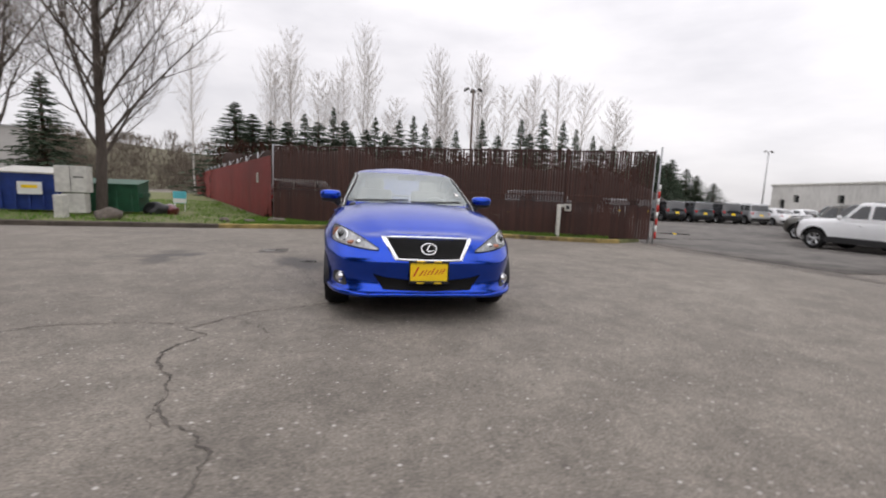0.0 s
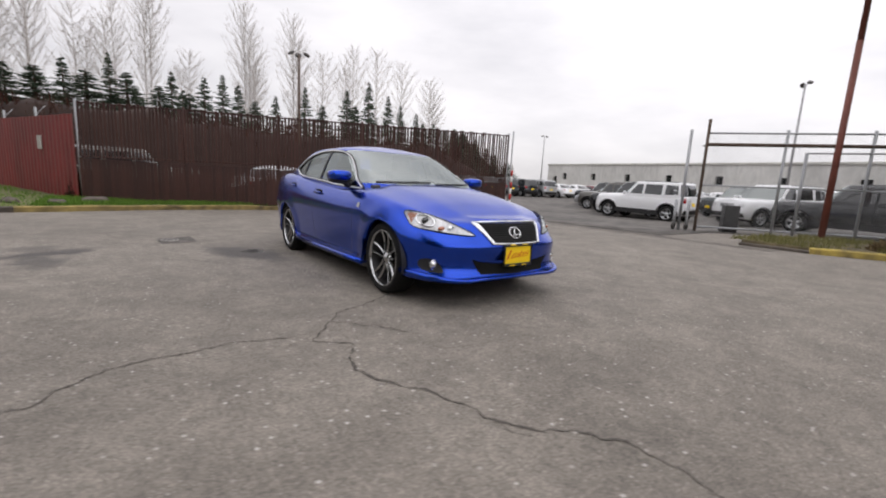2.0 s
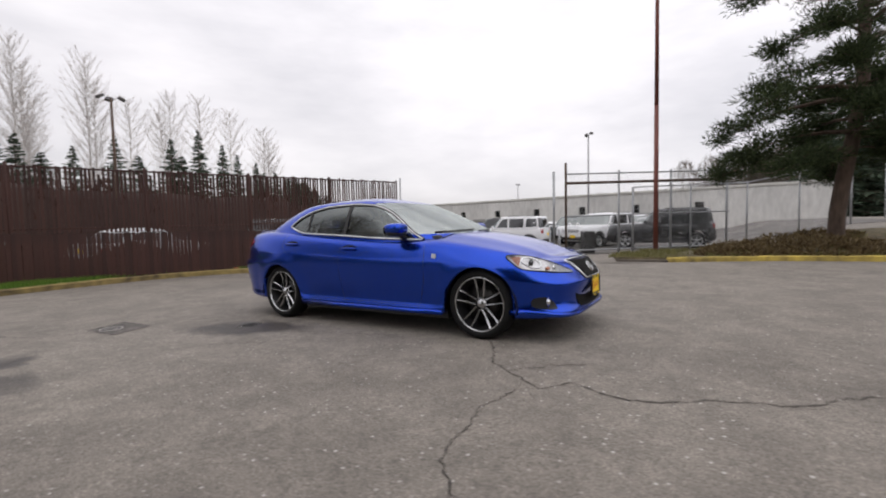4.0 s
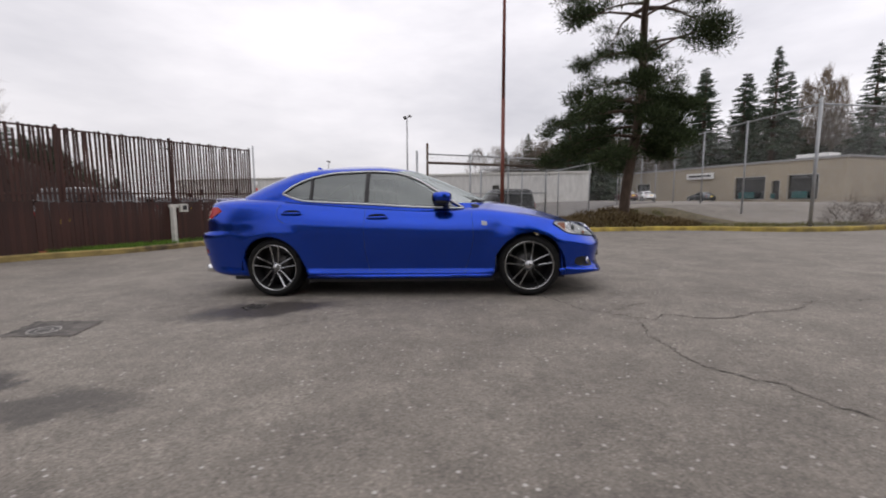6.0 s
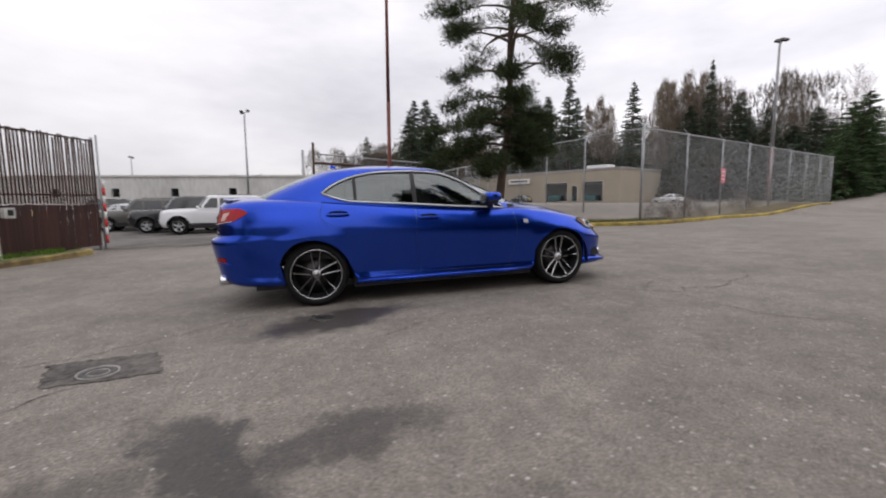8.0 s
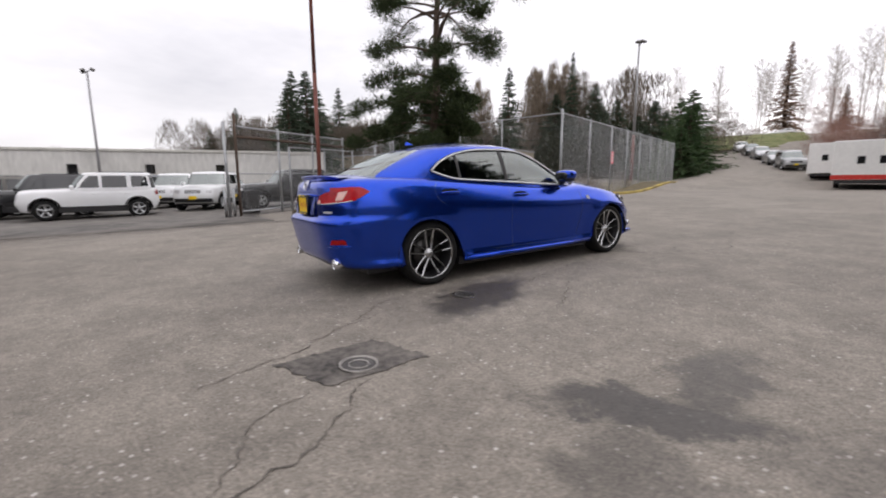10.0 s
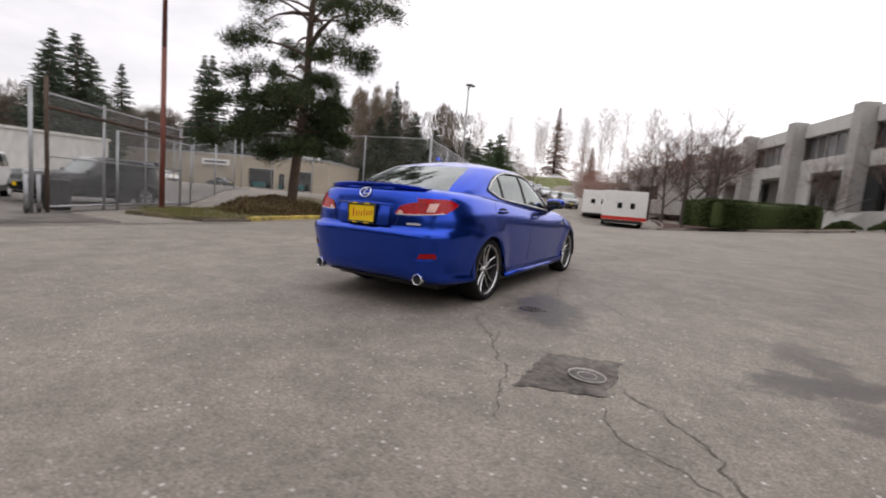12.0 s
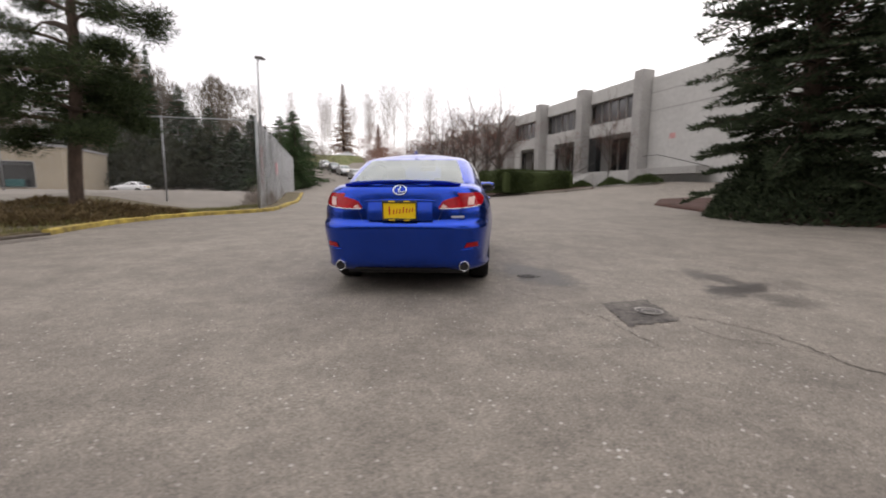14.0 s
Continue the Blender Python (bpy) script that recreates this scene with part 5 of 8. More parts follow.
    part("dashboard", join_bm(box(1.36, 0.5, 0.22, (0, -0.62, 0.74), 0.05), box(0.5, 0.12, 0.07, (-0.36, -0.5, 0.94), 0.03)), BLACK_PLASTIC, car)
    part("steering_wheel", tube_data([(0.36 + 0.18 * math.cos(i * 0.3927), -0.30 + 0.06 * math.sin(i * 0.3927), 0.88 + 0.17 * math.sin(i * 0.3927)) for i in range(16)], 0.016, 6, True), BLACK_PLASTIC, car)
    for x in (-0.37, 0.37):
        part("seat", join_bm(box(0.5, 0.52, 0.16, (x, 0.05, 0.52), 0.05), box(0.48, 0.14, 0.55, (x, 0.36, 0.60), 0.05)), SEAT, car)
        part("headrest", box(0.26, 0.10, 0.17, (x, 0.42, 1.12), 0.04), SEAT, car)
        part("headrest", box(0.26, 0.10, 0.10, (x, 1.42, 1.02), 0.03), SEAT, car)
    part("rear_bench", join_bm(box(1.3, 0.5, 0.16, (0, 1.0, 0.52), 0.05), box(1.3, 0.14, 0.5, (0, 1.33, 0.60), 0.05)), SEAT, car)
    part("parcel_shelf", box(1.3, 0.5, 0.03, (0, 1.62, 1.0)), SEAT, car)
    part("inside_mirror", box(0.22, 0.02, 0.06, (0, -0.22, 1.25), 0.008), BLACK_PLASTIC, car)
    part("sticker", patch([(0.52, 1.075), (0.57, 1.075), (0.57, 1.11), (0.52, 1.11)], lambda x, z, off: cb.end(x, z, True, off), 0.1, 0.003), WHITE_PAINT, car)
    return car


def lathe_at(profile, at):
    v, f, s = lathe([(r, h) for r, h in profile], 24, "z")
    return [(x + at[0], z + at[1], y + at[2]) for x, y, z in v], [q[::-1] for q in f], s


sedan(SLOPE.copy())


# ---- parked vehicles ----
SUV = {
    "w": 0.90, "ab_front": (5.0, 13.0), "ab_rear": (6.0, 14.0),
    "front": [(0.0, 2.02), (0.15, 2.10), (0.45, 2.12), (0.6, 2.09), (0.9, 2.04), (1.0, 1.98)],
    "rear": [(0.0, 1.90), (0.15, 2.00), (0.45, 2.03), (0.55, 1.99), (1.0, 1.96)],
    "width": [(0.0, 0.94), (0.15, 0.97), (0.5, 1.0), (0.75, 0.99), (0.92, 0.96), (1.0, 0.91)],
    "bottom": [(-2.3, 0.34), (-1.6, 0.27), (1.6, 0.27), (2.3, 0.34)],
    "edge": [(-2.25, 0.95), (-2.05, 1.0), (-1.6, 1.03), (-1.0, 1.05), (-0.6, 1.06), (0.5, 1.07), (2.2, 1.09)],
    "crown": [(-2.2, 0.02), (-1.6, 0.05), (-0.8, 0.05), (2.2, 0.02)],
    "arches": [(-1.32, 0.35, 0.42), (1.32, 0.35, 0.42)],
    "levels": [0, 0.08, 0.2, 0.35, 0.5, 0.65, 0.8, 0.9, 1.0], "rows": [0.85, 0.5, 0.0], "crease": 0.01, "round": 2.2,
}
SUV_CABIN = {
    "ab": (4.5, 9.0), "levels": 8, "crown": 0.05,
    "rings": [(1.0, -0.80, 1.95, 0.87), (1.15, -0.66, 1.92, 0.85), (1.35, -0.50, 1.88, 0.81), (1.52, -0.36, 1.84, 0.775), (1.65, -0.22, 1.78, 0.73)],
}
SALOON = {
    "w": 0.87, "ab_front": (3.2, 7.0), "ab_rear": (4.5, 10.0),
    "front": [(0.0, 2.12), (0.3, 2.2), (0.6, 2.18), (1.0, 2.0)], "rear": [(0.0, 2.15), (0.4, 2.25), (0.6, 2.2), (1.0, 2.1)],
    "width": [(0.0, 0.94), (0.3, 0.98), (0.6, 1.0), (0.85, 0.96), (1.0, 0.88)],
    "bottom": [(-2.3, 0.24), (2.3, 0.26)], "edge": [(-2.2, 0.68), (-1.8, 0.78), (-1.0, 0.9), (0.0, 0.93), (1.2, 0.98), (2.2, 0.96)],
    "crown": [(-2.2, 0.02), (-1.3, 0.06), (2.2, 0.03)], "arches": [(-1.3, 0.31, 0.36), (1.3, 0.31, 0.36)],
    "levels": [0, 0.08, 0.2, 0.35, 0.5, 0.65, 0.8, 0.9, 1.0], "rows": [0.85, 0.5, 0.0], "crease": 0.01, "round": 2.2,
}
SALOON_CABIN = {"ab": (3.2, 5.0), "levels": 8, "crown": 0.06, "rings": [(0.9, -1.0, 2.0, 0.79), (1.05, -0.7, 1.85, 0.74), (1.2, -0.4, 1.6, 0.68), (1.3, -0.2, 1.4, 0.62), (1.35, -0.05, 1.25, 0.58)]}
CAR_CACHE = {}


def parked_car(kind, paint, label, at, turn, slats=False, group="cars in the lot", tilt=0.0):
    """A parked car facing local -y, built once a kind and colour and then copied."""
    key = (kind, paint.name, slats)
    z = ground_z(*at)
    m = Matrix.Translation((at[0], at[1], z)) @ Matrix.Rotation(radians(turn), 4, "Z") @ Matrix.Rotation(radians(tilt), 4, "X")
    if key in CAR_CACHE:
        c = copy_thing(CAR_CACHE[key], m)
        return tagged(c, label, "car", group)
    suv = kind == "suv"
    name = "sport_utility_car" if suv else "parked_car"
    car = thing(name, label, "car", m, group)
    bd, cb = (Body(SUV), Cabin(SUV_CABIN)) if suv else (Body(SALOON), Cabin(SALOON_CABIN))
    part("body", bd.mesh(0.03, 0.15), paint, car)
    gz = (1.09, 1.57) if suv else (0.98, 1.31)
    shell, screen, back = cb.mesh((), 0.06, 0.2, 0.94, 0.92, gz)
    part("roof", shell, paint, car)
    part("windscreen", screen, GLASS_FAR, car)
    part("rear_window", back, GLASS_DARK, car)
    rt, rr = (0.345, 0.22) if suv else (0.31, 0.21)
    yw = 1.32 if suv else 1.3
    f0 = lambda x, zz, off=0.0: bd.front(x, zz, off)
    r0 = lambda x, zz, off=0.0: bd.rear(x, zz, off)
    for sign in (-1, 1):
        mp = lambda y, zz, off=0.0, s=sign: cb.side(y, zz, off, s)
        mb = lambda y, zz, off=0.0, s=sign: bd.side(y, zz, off, s)
        if suv:
            panes = [[(-0.50, 1.12), (0.20, 1.12), (0.20, 1.54), (-0.24, 1.54)], [(0.30, 1.12), (1.02, 1.12), (1.02, 1.54), (0.30, 1.54)], [(1.16, 1.14), (1.68, 1.15), (1.64, 1.53), (1.16, 1.54)]]
        else:
            panes = [[(-0.55, 0.98), (0.28, 1.0), (0.28, 1.29), (-0.1, 1.27)], [(0.36, 1.0), (1.2, 1.03), (1.0, 1.24), (0.36, 1.29)]]
        for p in panes:
            part("window", patch(p, mp, 0.3, 0.006), GLASS_DARK, car)
        for y in (-yw, yw):
            wheel(car, (sign * (bd.s["w"] - 0.12), y, rt), sign, rt, rr, 0.11, ALLOY, 5, 0)
            vs, fs = [], []
            for i in range(9):
                a = math.pi * i / 8
                for x in (0.5, bd.s["w"] - 0.03):
                    vs.append((sign * x, y + (rt + 0.06) * math.cos(a), rt + (rt + 0.05) * math.sin(a)))
                if i:
                    fs.append((2 * i - 2, 2 * i - 1, 2 * i + 1, 2 * i))
            part("wheel_well", (vs, fs, True), BLACK_PLASTIC, car)
        part("mirror", ball(0.09, 0.06, 0.08, (sign * (bd.s["w"] + 0.04), -0.55, 1.13 if suv else 1.0), 0.8, 10), paint, car)
        hx = 0.62 if suv else 0.6
        hz = 0.80 if suv else 0.64
        part("headlight", patch([(sign * (hx - 0.11), hz - 0.07), (sign * (hx + 0.11), hz - 0.06), (sign * (hx + 0.12), hz + 0.07), (sign * (hx - 0.11), hz + 0.06)], f0, 0.2, 0.008), LAMP_HOUSING, car)
        tz = 0.93 if suv else 0.84
        part("tail_light", patch([(sign * 0.64, tz - 0.10), (sign * 0.79, tz - 0.10), (sign * 0.79, tz + 0.10), (sign * 0.64, tz + 0.10)], r0, 0.2, 0.008), TAIL_RED, car)
        part("door_seam", strip([(0.22, 0.32 if suv else 0.3), (0.22, 1.0 if suv else 0.9)], mb, 0.004, 0.0), BLACK_PLASTIC, car)
        for y in (0.05, 1.0):
            part("door_handle", ball(0.016, 0.08, 0.014, (sign * (bd.side_x(y, 0.9 if suv else 0.82) + 0.012), y, 0.9 if suv else 0.82), 0.8, 8), paint, car)
        if suv:
            for y in (-yw, yw):
                arch = [(y + 0.43 * math.cos(math.pi * i / 12), 0.35 + 0.43 * math.sin(math.pi * i / 12)) for i in range(13)]
                part("arch_trim", strip(arch, mb, 0.028, 0.006), BLACK_PLASTIC, car)
            part("sill", box(0.07, 1.95, 0.20, (sign * 0.865, 0, 0.27), 0.01), BLACK_PLASTIC, car)
            part("roof_rail", tube_data([(sign * 0.60, 0.1, 1.62), (sign * 0.62, 0.2, 1.67), (sign * 0.62, 1.55, 1.67), (sign * 0.60, 1.65, 1.62)], 0.018, 5), BLACK_PLASTIC, car)
    if slats:
        for k in range(7):
            x = -0.27 + 0.09 * k
            part("grille_slot", patch([(x - 0.026, 0.73), (x + 0.026, 0.73), (x + 0.026, 0.87), (x - 0.026, 0.87)], f0, 0.2, 0.008), BLACK_PLASTIC, car)
    else:
        part("grille", patch([(-0.4, 0.70), (0.4, 0.70), (0.42, 0.84), (-0.42, 0.84)] if suv else [(-0.36, 0.5), (0.36, 0.5), (0.4, 0.62), (-0.4, 0.62)], f0, 0.2, 0.008), BLACK_PLASTIC, car)
    zb = 0.36 if suv else 0.28
    part("front_bumper", patch([(-0.76, zb), (0.76, zb), (0.74, zb + 0.16), (-0.74, zb + 0.16)], f0, 0.2, 0.012), BLACK_PLASTIC, car)
    part("rear_bumper", patch([(-0.76, zb), (0.76, zb), (0.76, zb + 0.18), (-0.76, zb + 0.18)], r0, 0.2, 0.012), BLACK_PLASTIC, car)
    part("plate", patch([(-0.15, 0.48), (0.15, 0.48), (0.15, 0.62), (-0.15, 0.62)], f0, 0.3, 0.02), PLATE_YELLOW, car)
    part("plate", patch([(-0.15, 0.70), (0.15, 0.70), (0.15, 0.84), (-0.15, 0.84)], r0, 0.3, 0.012), PLATE_YELLOW, car)
    part("underbody", join_bm(box(1.2, 3.7, 0.1, (0, 0, 0.24)), box(1.55, 1.7, 0.3, (0, 0, 0.28))), BLACK_PLASTIC, car)
    CAR_CACHE[key] = car
    return car


W_LABEL = "white boxy sport utility car parked in the lot"
parked_car("suv", CAR_WHITE, W_LABEL, (16.3, 5.65), 183, True)
parked_car("suv", CAR_WHITE, "white boxy sport utility car behind the chain link gate", (18.4, 1.6), -114, True)
parked_car("suv", CAR_WHITE, "white boxy sport utility car nose out in the lot", (21.6, 2.9), -112, True)
parked_car("suv", CAR_BLACK, "black sport utility car behind the chain link fence", (16.4, -1.3), 184)
parked_car("suv", CAR_BLACK, "black sport utility car beside the white one in the lot", (18.5, 7.55), 184)
parked_car("suv", CAR_GOLD, "pewter sport utility car parked in the lot", (20.8, 10.0), 185)
parked_car("saloon", CAR_SILVER, "silver car parked in the lot", (23.2, 12.1), 186)
parked_car("suv", CAR_BLACK, "black sport utility car parked in the lot", (25.6, 13.9), 186)
parked_car("suv", CAR_DARK, "dark grey sport utility car nose out in the lot", (24.2, 4.7), -112)
for k, (x, y) in enumerate([(20.0 + 2.2 * q, 27.2 - 0.42 * q) for q in range(9)]):
    mat_k = (CAR_SILVER, CAR_BLACK, CAR_BLACK, CAR_DARK, CAR_BLACK, CAR_SILVER, CAR_WHITE, CAR_WHITE, CAR_MAROON)[k]
    parked_car("suv" if k < 6 else "saloon", mat_k, mat_k.name.replace("_car_paint", "").replace("_", " ") + " car parked tail out in the far row", (x, y), 172)
for x, y, turn, mat_k, kind in ((28.2, 13.8, 190, CAR_WHITE, "saloon"), (28.4, 9.6, 196, CAR_SILVER, "saloon"), (27.0, 5.8, 196, CAR_SILVER, "suv"), (25.5, 2.0, -80, CAR_DARK, "suv"),
                                (30.0, 8.5, 196, CAR_WHITE, "saloon"), (33.0, 13.0, 190, CAR_BLACK, "suv"), (36.0, 16.0, 190, CAR_WHITE, "suv"), (33.5, 4.0, 190, CAR_MAROON, "suv"),
                                (24.5, 0.0, -80, CAR_SILVER, "saloon"), (29.5, 1.5, -80, CAR_WHITE, "suv")):
    parked_car(kind, mat_k, mat_k.name.replace("_car_paint", "").replace("_", " ") + " car parked in the lot", (x, y), turn)
parked_car("saloon", CAR_SILVER, "silver car parked behind the brown slatted fence", (2.6, 12.4), 107)
parked_car("suv", CAR_GOLD, "pewter car parked behind the brown slatted fence", (-2.4, 14.2), 107)
parked_car("suv", CAR_BLACK, "black car parked behind the brown slatted fence", (7.0, 10.8), 107)
ROAD = Vector((0.52, -0.854, 0))
for k, (s, mat_k, kind) in enumerate(((18, CAR_SILVER, "suv"), (23.5, CAR_SILVER, "saloon"), (30, CAR_SILVER, "saloon"), (36, CAR_DARK, "saloon"), (43, CAR_WHITE, "saloon"))):
    p = Vector((2.6, -30.0, 0)) + ROAD * s
    parked_car(kind, mat_k, mat_k.name.replace("_car_paint", "").replace("_", " ") + " car parked along the road", (p.x, p.y), 211, group="cars along the road", tilt=5.2)
for x, y, mat_k in ((34.0, -68.0, CAR_WHITE), (42.0, -44.5, CAR_WHITE), (58.0, -22.9, CAR_WHITE), (59.5, -21.0, CAR_MAROON), (58.0, -30.6, CAR_DARK), (30.0, -95.0, CAR_WHITE), (40.0, -105.0, CAR_WHITE), (46.0, -106.0, CAR_SILVER), (52.0, -107.0, CAR_WHITE), (60.0, -108.0, CAR_SILVER)):
    parked_car("saloon", mat_k, mat_k.name.replace("_car_paint", "").replace("_", " ") + " car parked beyond the fence", (x, y), 100, group="far cars")


# ---- fences ----
def at_ground(p, h=0.0):
    return Vector((p.x, p.y, ground_z(p.x, p.y) + h))


def slat_fence(name, a, b, za, zb, label):
    """Chain link fence filled with brown slats: posts, rails, each slat."""
    f = thing(name, label, "fence", at_ground(a))
    inv = f.matrix_world.inverted()
    d = b - a
    n = d.length
    u = d / n
    rnd = random.Random(5)
    posts = [0.0, 2.6, 5.2, 7.8, 10.4, n]
    for s in posts:
        p = a + u * s
        top = za + (zb - za) * s / n
        base = ground_z(p.x, p.y)
        part("post", tube_data([inv @ Vector((p.x, p.y, base - 0.1)), inv @ Vector((p.x, p.y, top + 0.06))], 0.035, 8), SLAT if 0 < s < n else GALV, f)
    for h in (0.0, 1.45):
        pts = [inv @ Vector((a.x, a.y, za - 0.03 - h)), inv @ Vector((b.x, b.y, zb - 0.03 - h))]
        part("rail", tube_data(pts, 0.022, 6), SLAT, f)
    side = Vector((u.y, -u.x, 0))
    count = int(n / 0.089)
    ang = math.atan2(u.y, u.x)
    shapes = []
    for wide in (0.0835, 0.055):
        bm = box(wide, 0.006, 1.0, (0, 0, 0))
        shapes.append(bpy.data.meshes.new("slat"))
        bm.to_mesh(shapes[-1])
        bm.free()
        shapes[-1].materials.append(SLAT)
    for k in range(count):
        s = (k + 0.5) * n / count
        p = a + u * s + side * 0.045
        top = za + (zb - za) * s / n + rnd.uniform(-0.03, 0.03) - (0.12 if rnd.random() < 0.06 else 0)
        base = ground_z(p.x, p.y) + 0.13
        mid = base + 1.12 + rnd.uniform(-0.015, 0.02)
        for me, z0, z1 in ((shapes[0], base, mid), (shapes[1], mid + 0.02, top)):
            o = new("slat", me)
            o.parent = f
            o.matrix_local = inv @ Matrix.Translation((p.x, p.y, z0)) @ Euler((rnd.uniform(-0.006, 0.006), rnd.uniform(-0.006, 0.006) * (1 if me == shapes[0] else 2.5), ang + rnd.uniform(-0.05, 0.05))).to_matrix().to_4x4() @ Matrix.Diagonal((rnd.uniform(0.94, 1.06), 1, z1 - z0, 1))
    mesh = diagonal_wires(a, b, ground_z(a.x, a.y) + 0.12, ground_z(b.x, b.y) + 0.12, 2.45, 0.085, 0.0028)
    tagged(part("wire_mesh", ([inv @ Vector(v) for v in mesh[0]], mesh[1]), SLAT, f), kind="stuff")
    return f


def diagonal_wires(a, b, z0a, z0b, h, pitch=0.075, r=0.0022):
    """Woven wire as two families of thin three-sided rods, cut to the fence's rectangle."""
    d = Vector((b.x - a.x, b.y - a.y, 0))
    n = d.length
    u = d / n
    side = Vector((-u.y, u.x, 0))
    verts, faces = [], []
    m = int((n + h) / pitch)
    for fam in (1, -1):
        for k in range(m):
            s0 = k * pitch - h
            s1 = s0 + h
            v0, v1 = 0.0, h
            if s0 < 0:
                v0, s0 = -s0, 0.0
            if s1 > n:
                v1, s1 = h - (s1 - n), n
            if v1 <= v0:
                continue
            if fam < 0:
                s0, s1 = n - s0, n - s1
            o = len(verts)
            for s, v in ((s0, v0), (s1, v1)):
                c = a + u * s
                z = z0a + (z0b - z0a) * s / n + v
                for q in range(3):
                    an = 2.094 * q
                    verts.append((c.x + side.x * r * math.cos(an), c.y + side.y * r * math.cos(an), z + r * math.sin(an)))
            faces += [(o, o + 1, o + 4, o + 3), (o + 1, o + 2, o + 5, o + 4), (o + 2, o, o + 3, o + 5)]
    return verts, faces


def chain_fence(name, points, height, label, spacing=3.0, post_mat=None, rails=(0.0,), tall_first=0.0, barbs=False, pitch=0.075, wire_r=0.0022):
    f = thing(name, label, "fence")
    pts = [Vector((x, y, 0)) for x, y in points]
    first = True
    for a, b in zip(pts, pts[1:]):
        n = (b - a).length
        k = max(1, round(n / spacing))
        za, zb = ground_z(a.x, a.y) + 0.06, ground_z(b.x, b.y) + 0.06
        for i in range(0 if first else 1, k + 1):
            p = a + (b - a) * i / k
            z = za + (zb - za) * i / k
            extra = tall_first if first and i == 0 else 0.05
            rad = 0.042 if first and i == 0 else 0.032
            part("post", tube_data([(p.x, p.y, z - 0.15), (p.x, p.y, z + height + extra)], rad, 8), post_mat or GALV, f)
            if barbs:
                d = (b - a).normalized()
                part("barb_arm", tube_data([(p.x, p.y, z + height), (p.x - d.y * 0.18, p.y + d.x * 0.18, z + height + 0.25)], 0.012, 5), GALV, f)
        for h in rails:
            part("rail", tube_data([(a.x, a.y, za + height - h), (b.x, b.y, zb + height - h)], 0.024, 6), post_mat or GALV, f)
        ob = part("wire_mesh", diagonal_wires(a, b, za, zb, height, pitch, wire_r), WIRE, f)
        tagged(ob, kind="stuff")
        first = False
    return f


slat_fence("slat_fence", FENCE_A, FENCE_B, 2.62, 2.74, "chain link fence filled with dark red-brown slats")
chain_fence("chain_link_fence", [(7.65, -9.9), (10.0, -16.3), (16.7, -34.3)], 3.38, "tall galvanised chain link fence along the road", 3.1, None, (0.0,), 0.16, True)
chain_fence("chain_link_fence", [(7.66, -9.9), (20.0, -11.3), (34.0, -12.6)], 3.38, "tall chain link fence behind the pine bed", 3.6, None, (0.0,), 0.0, False, 0.10, 0.0011)
chain_fence("chain_link_fence", [(12.9, -0.7), (15.6, -4.3), (18.0, -7.7)], 2.35, "weathered chain link fence beside the lot", 2.4, None, (0.0,), 0.0, False, 0.10, 0.0014)

# sliding gate at the lot's entrance, with its beams and rollers
gate = thing("sliding_gate", "open galvanised chain link sliding gate with rusty post", "gate")
ga, gb = Vector((11.45, 1.35, 0)), Vector((15.2, -3.75, 0))
gu = (gb - ga).normalized()
for s, h, mat_k, rad in ((0.0, 3.35, BARK, 0.045), (-0.45, 3.05, GALV, 0.045), (2.0, 3.05, GALV, 0.04), (4.0, 3.05, GALV, 0.04), (6.2, 3.05, GALV, 0.04)):
    p = ga + gu * s
    part("post", tube_data([tuple(at_ground(p, -0.1)), tuple(at_ground(p, h))], rad, 8), mat_k, gate)
for h, rad, mat_k in ((2.95, 0.028, GALV), (2.62, 0.05, RUST_RED), (1.42, 0.024, GALV), (0.16, 0.03, GALV)):
    pa, pb = at_ground(ga, h), at_ground(gb, h)
    part("beam", tube_data([tuple(pa), tuple(pb)], rad, 6), mat_k if h != 2.62 else BARK, gate)
tagged(part("wire_mesh", diagonal_wires(ga, gb, ground_z(ga.x, ga.y) + 0.16, ground_z(gb.x, gb.y) + 0.16, 2.78), WIRE, gate), kind="stuff")
for s in (0.25, 0.6):
    p = ga - gu * s
    part("roller_post", tube_data([tuple(at_ground(p, -0.05)), tuple(at_ground(p, 0.95))], 0.045, 8), GALV, gate)
    part("roller", ball(0.11, 0.05, 0.11, tuple(at_ground(p, 0.14)), 0.9, 12), CAST_IRON, gate)
pb_ = ga + gu * 1.0
part("control_box", box(0.45, 0.4, 0.85, tuple(at_ground(pb_ + Vector((0.5, 0.3, 0)))), 0.03, 0.6), BLACK_PLASTIC, gate)

# end post of the slat fence with its red and white marker
marker = thing("marker_post", "leaning galvanised post with red and white bands", "post", at_ground(FENCE_B + Vector((0.14, -0.06, 0))))
part("pole", tube_data([(0, 0, -0.1), (0.06, 0.03, 3.15)], 0.028, 8), GALV, marker)
for k in range(8):
    part("band", tube_data([(0.03 + 0.003 * k, -0.05, 0.18 + 0.22 * k), (0.033 + 0.003 * k, -0.05, 0.40 + 0.22 * k)], 0.036, 8), RED_PAINT if k % 2 == 0 else WHITE_PAINT, marker)

# red corrugated fence running back along the lawn
vs, fs = [], []
d = RED_END - FENCE_A
n_red = int(d.length / 0.075)
u_red = d.normalized()
s_red = Vector((u_red.y, -u_red.x, 0))
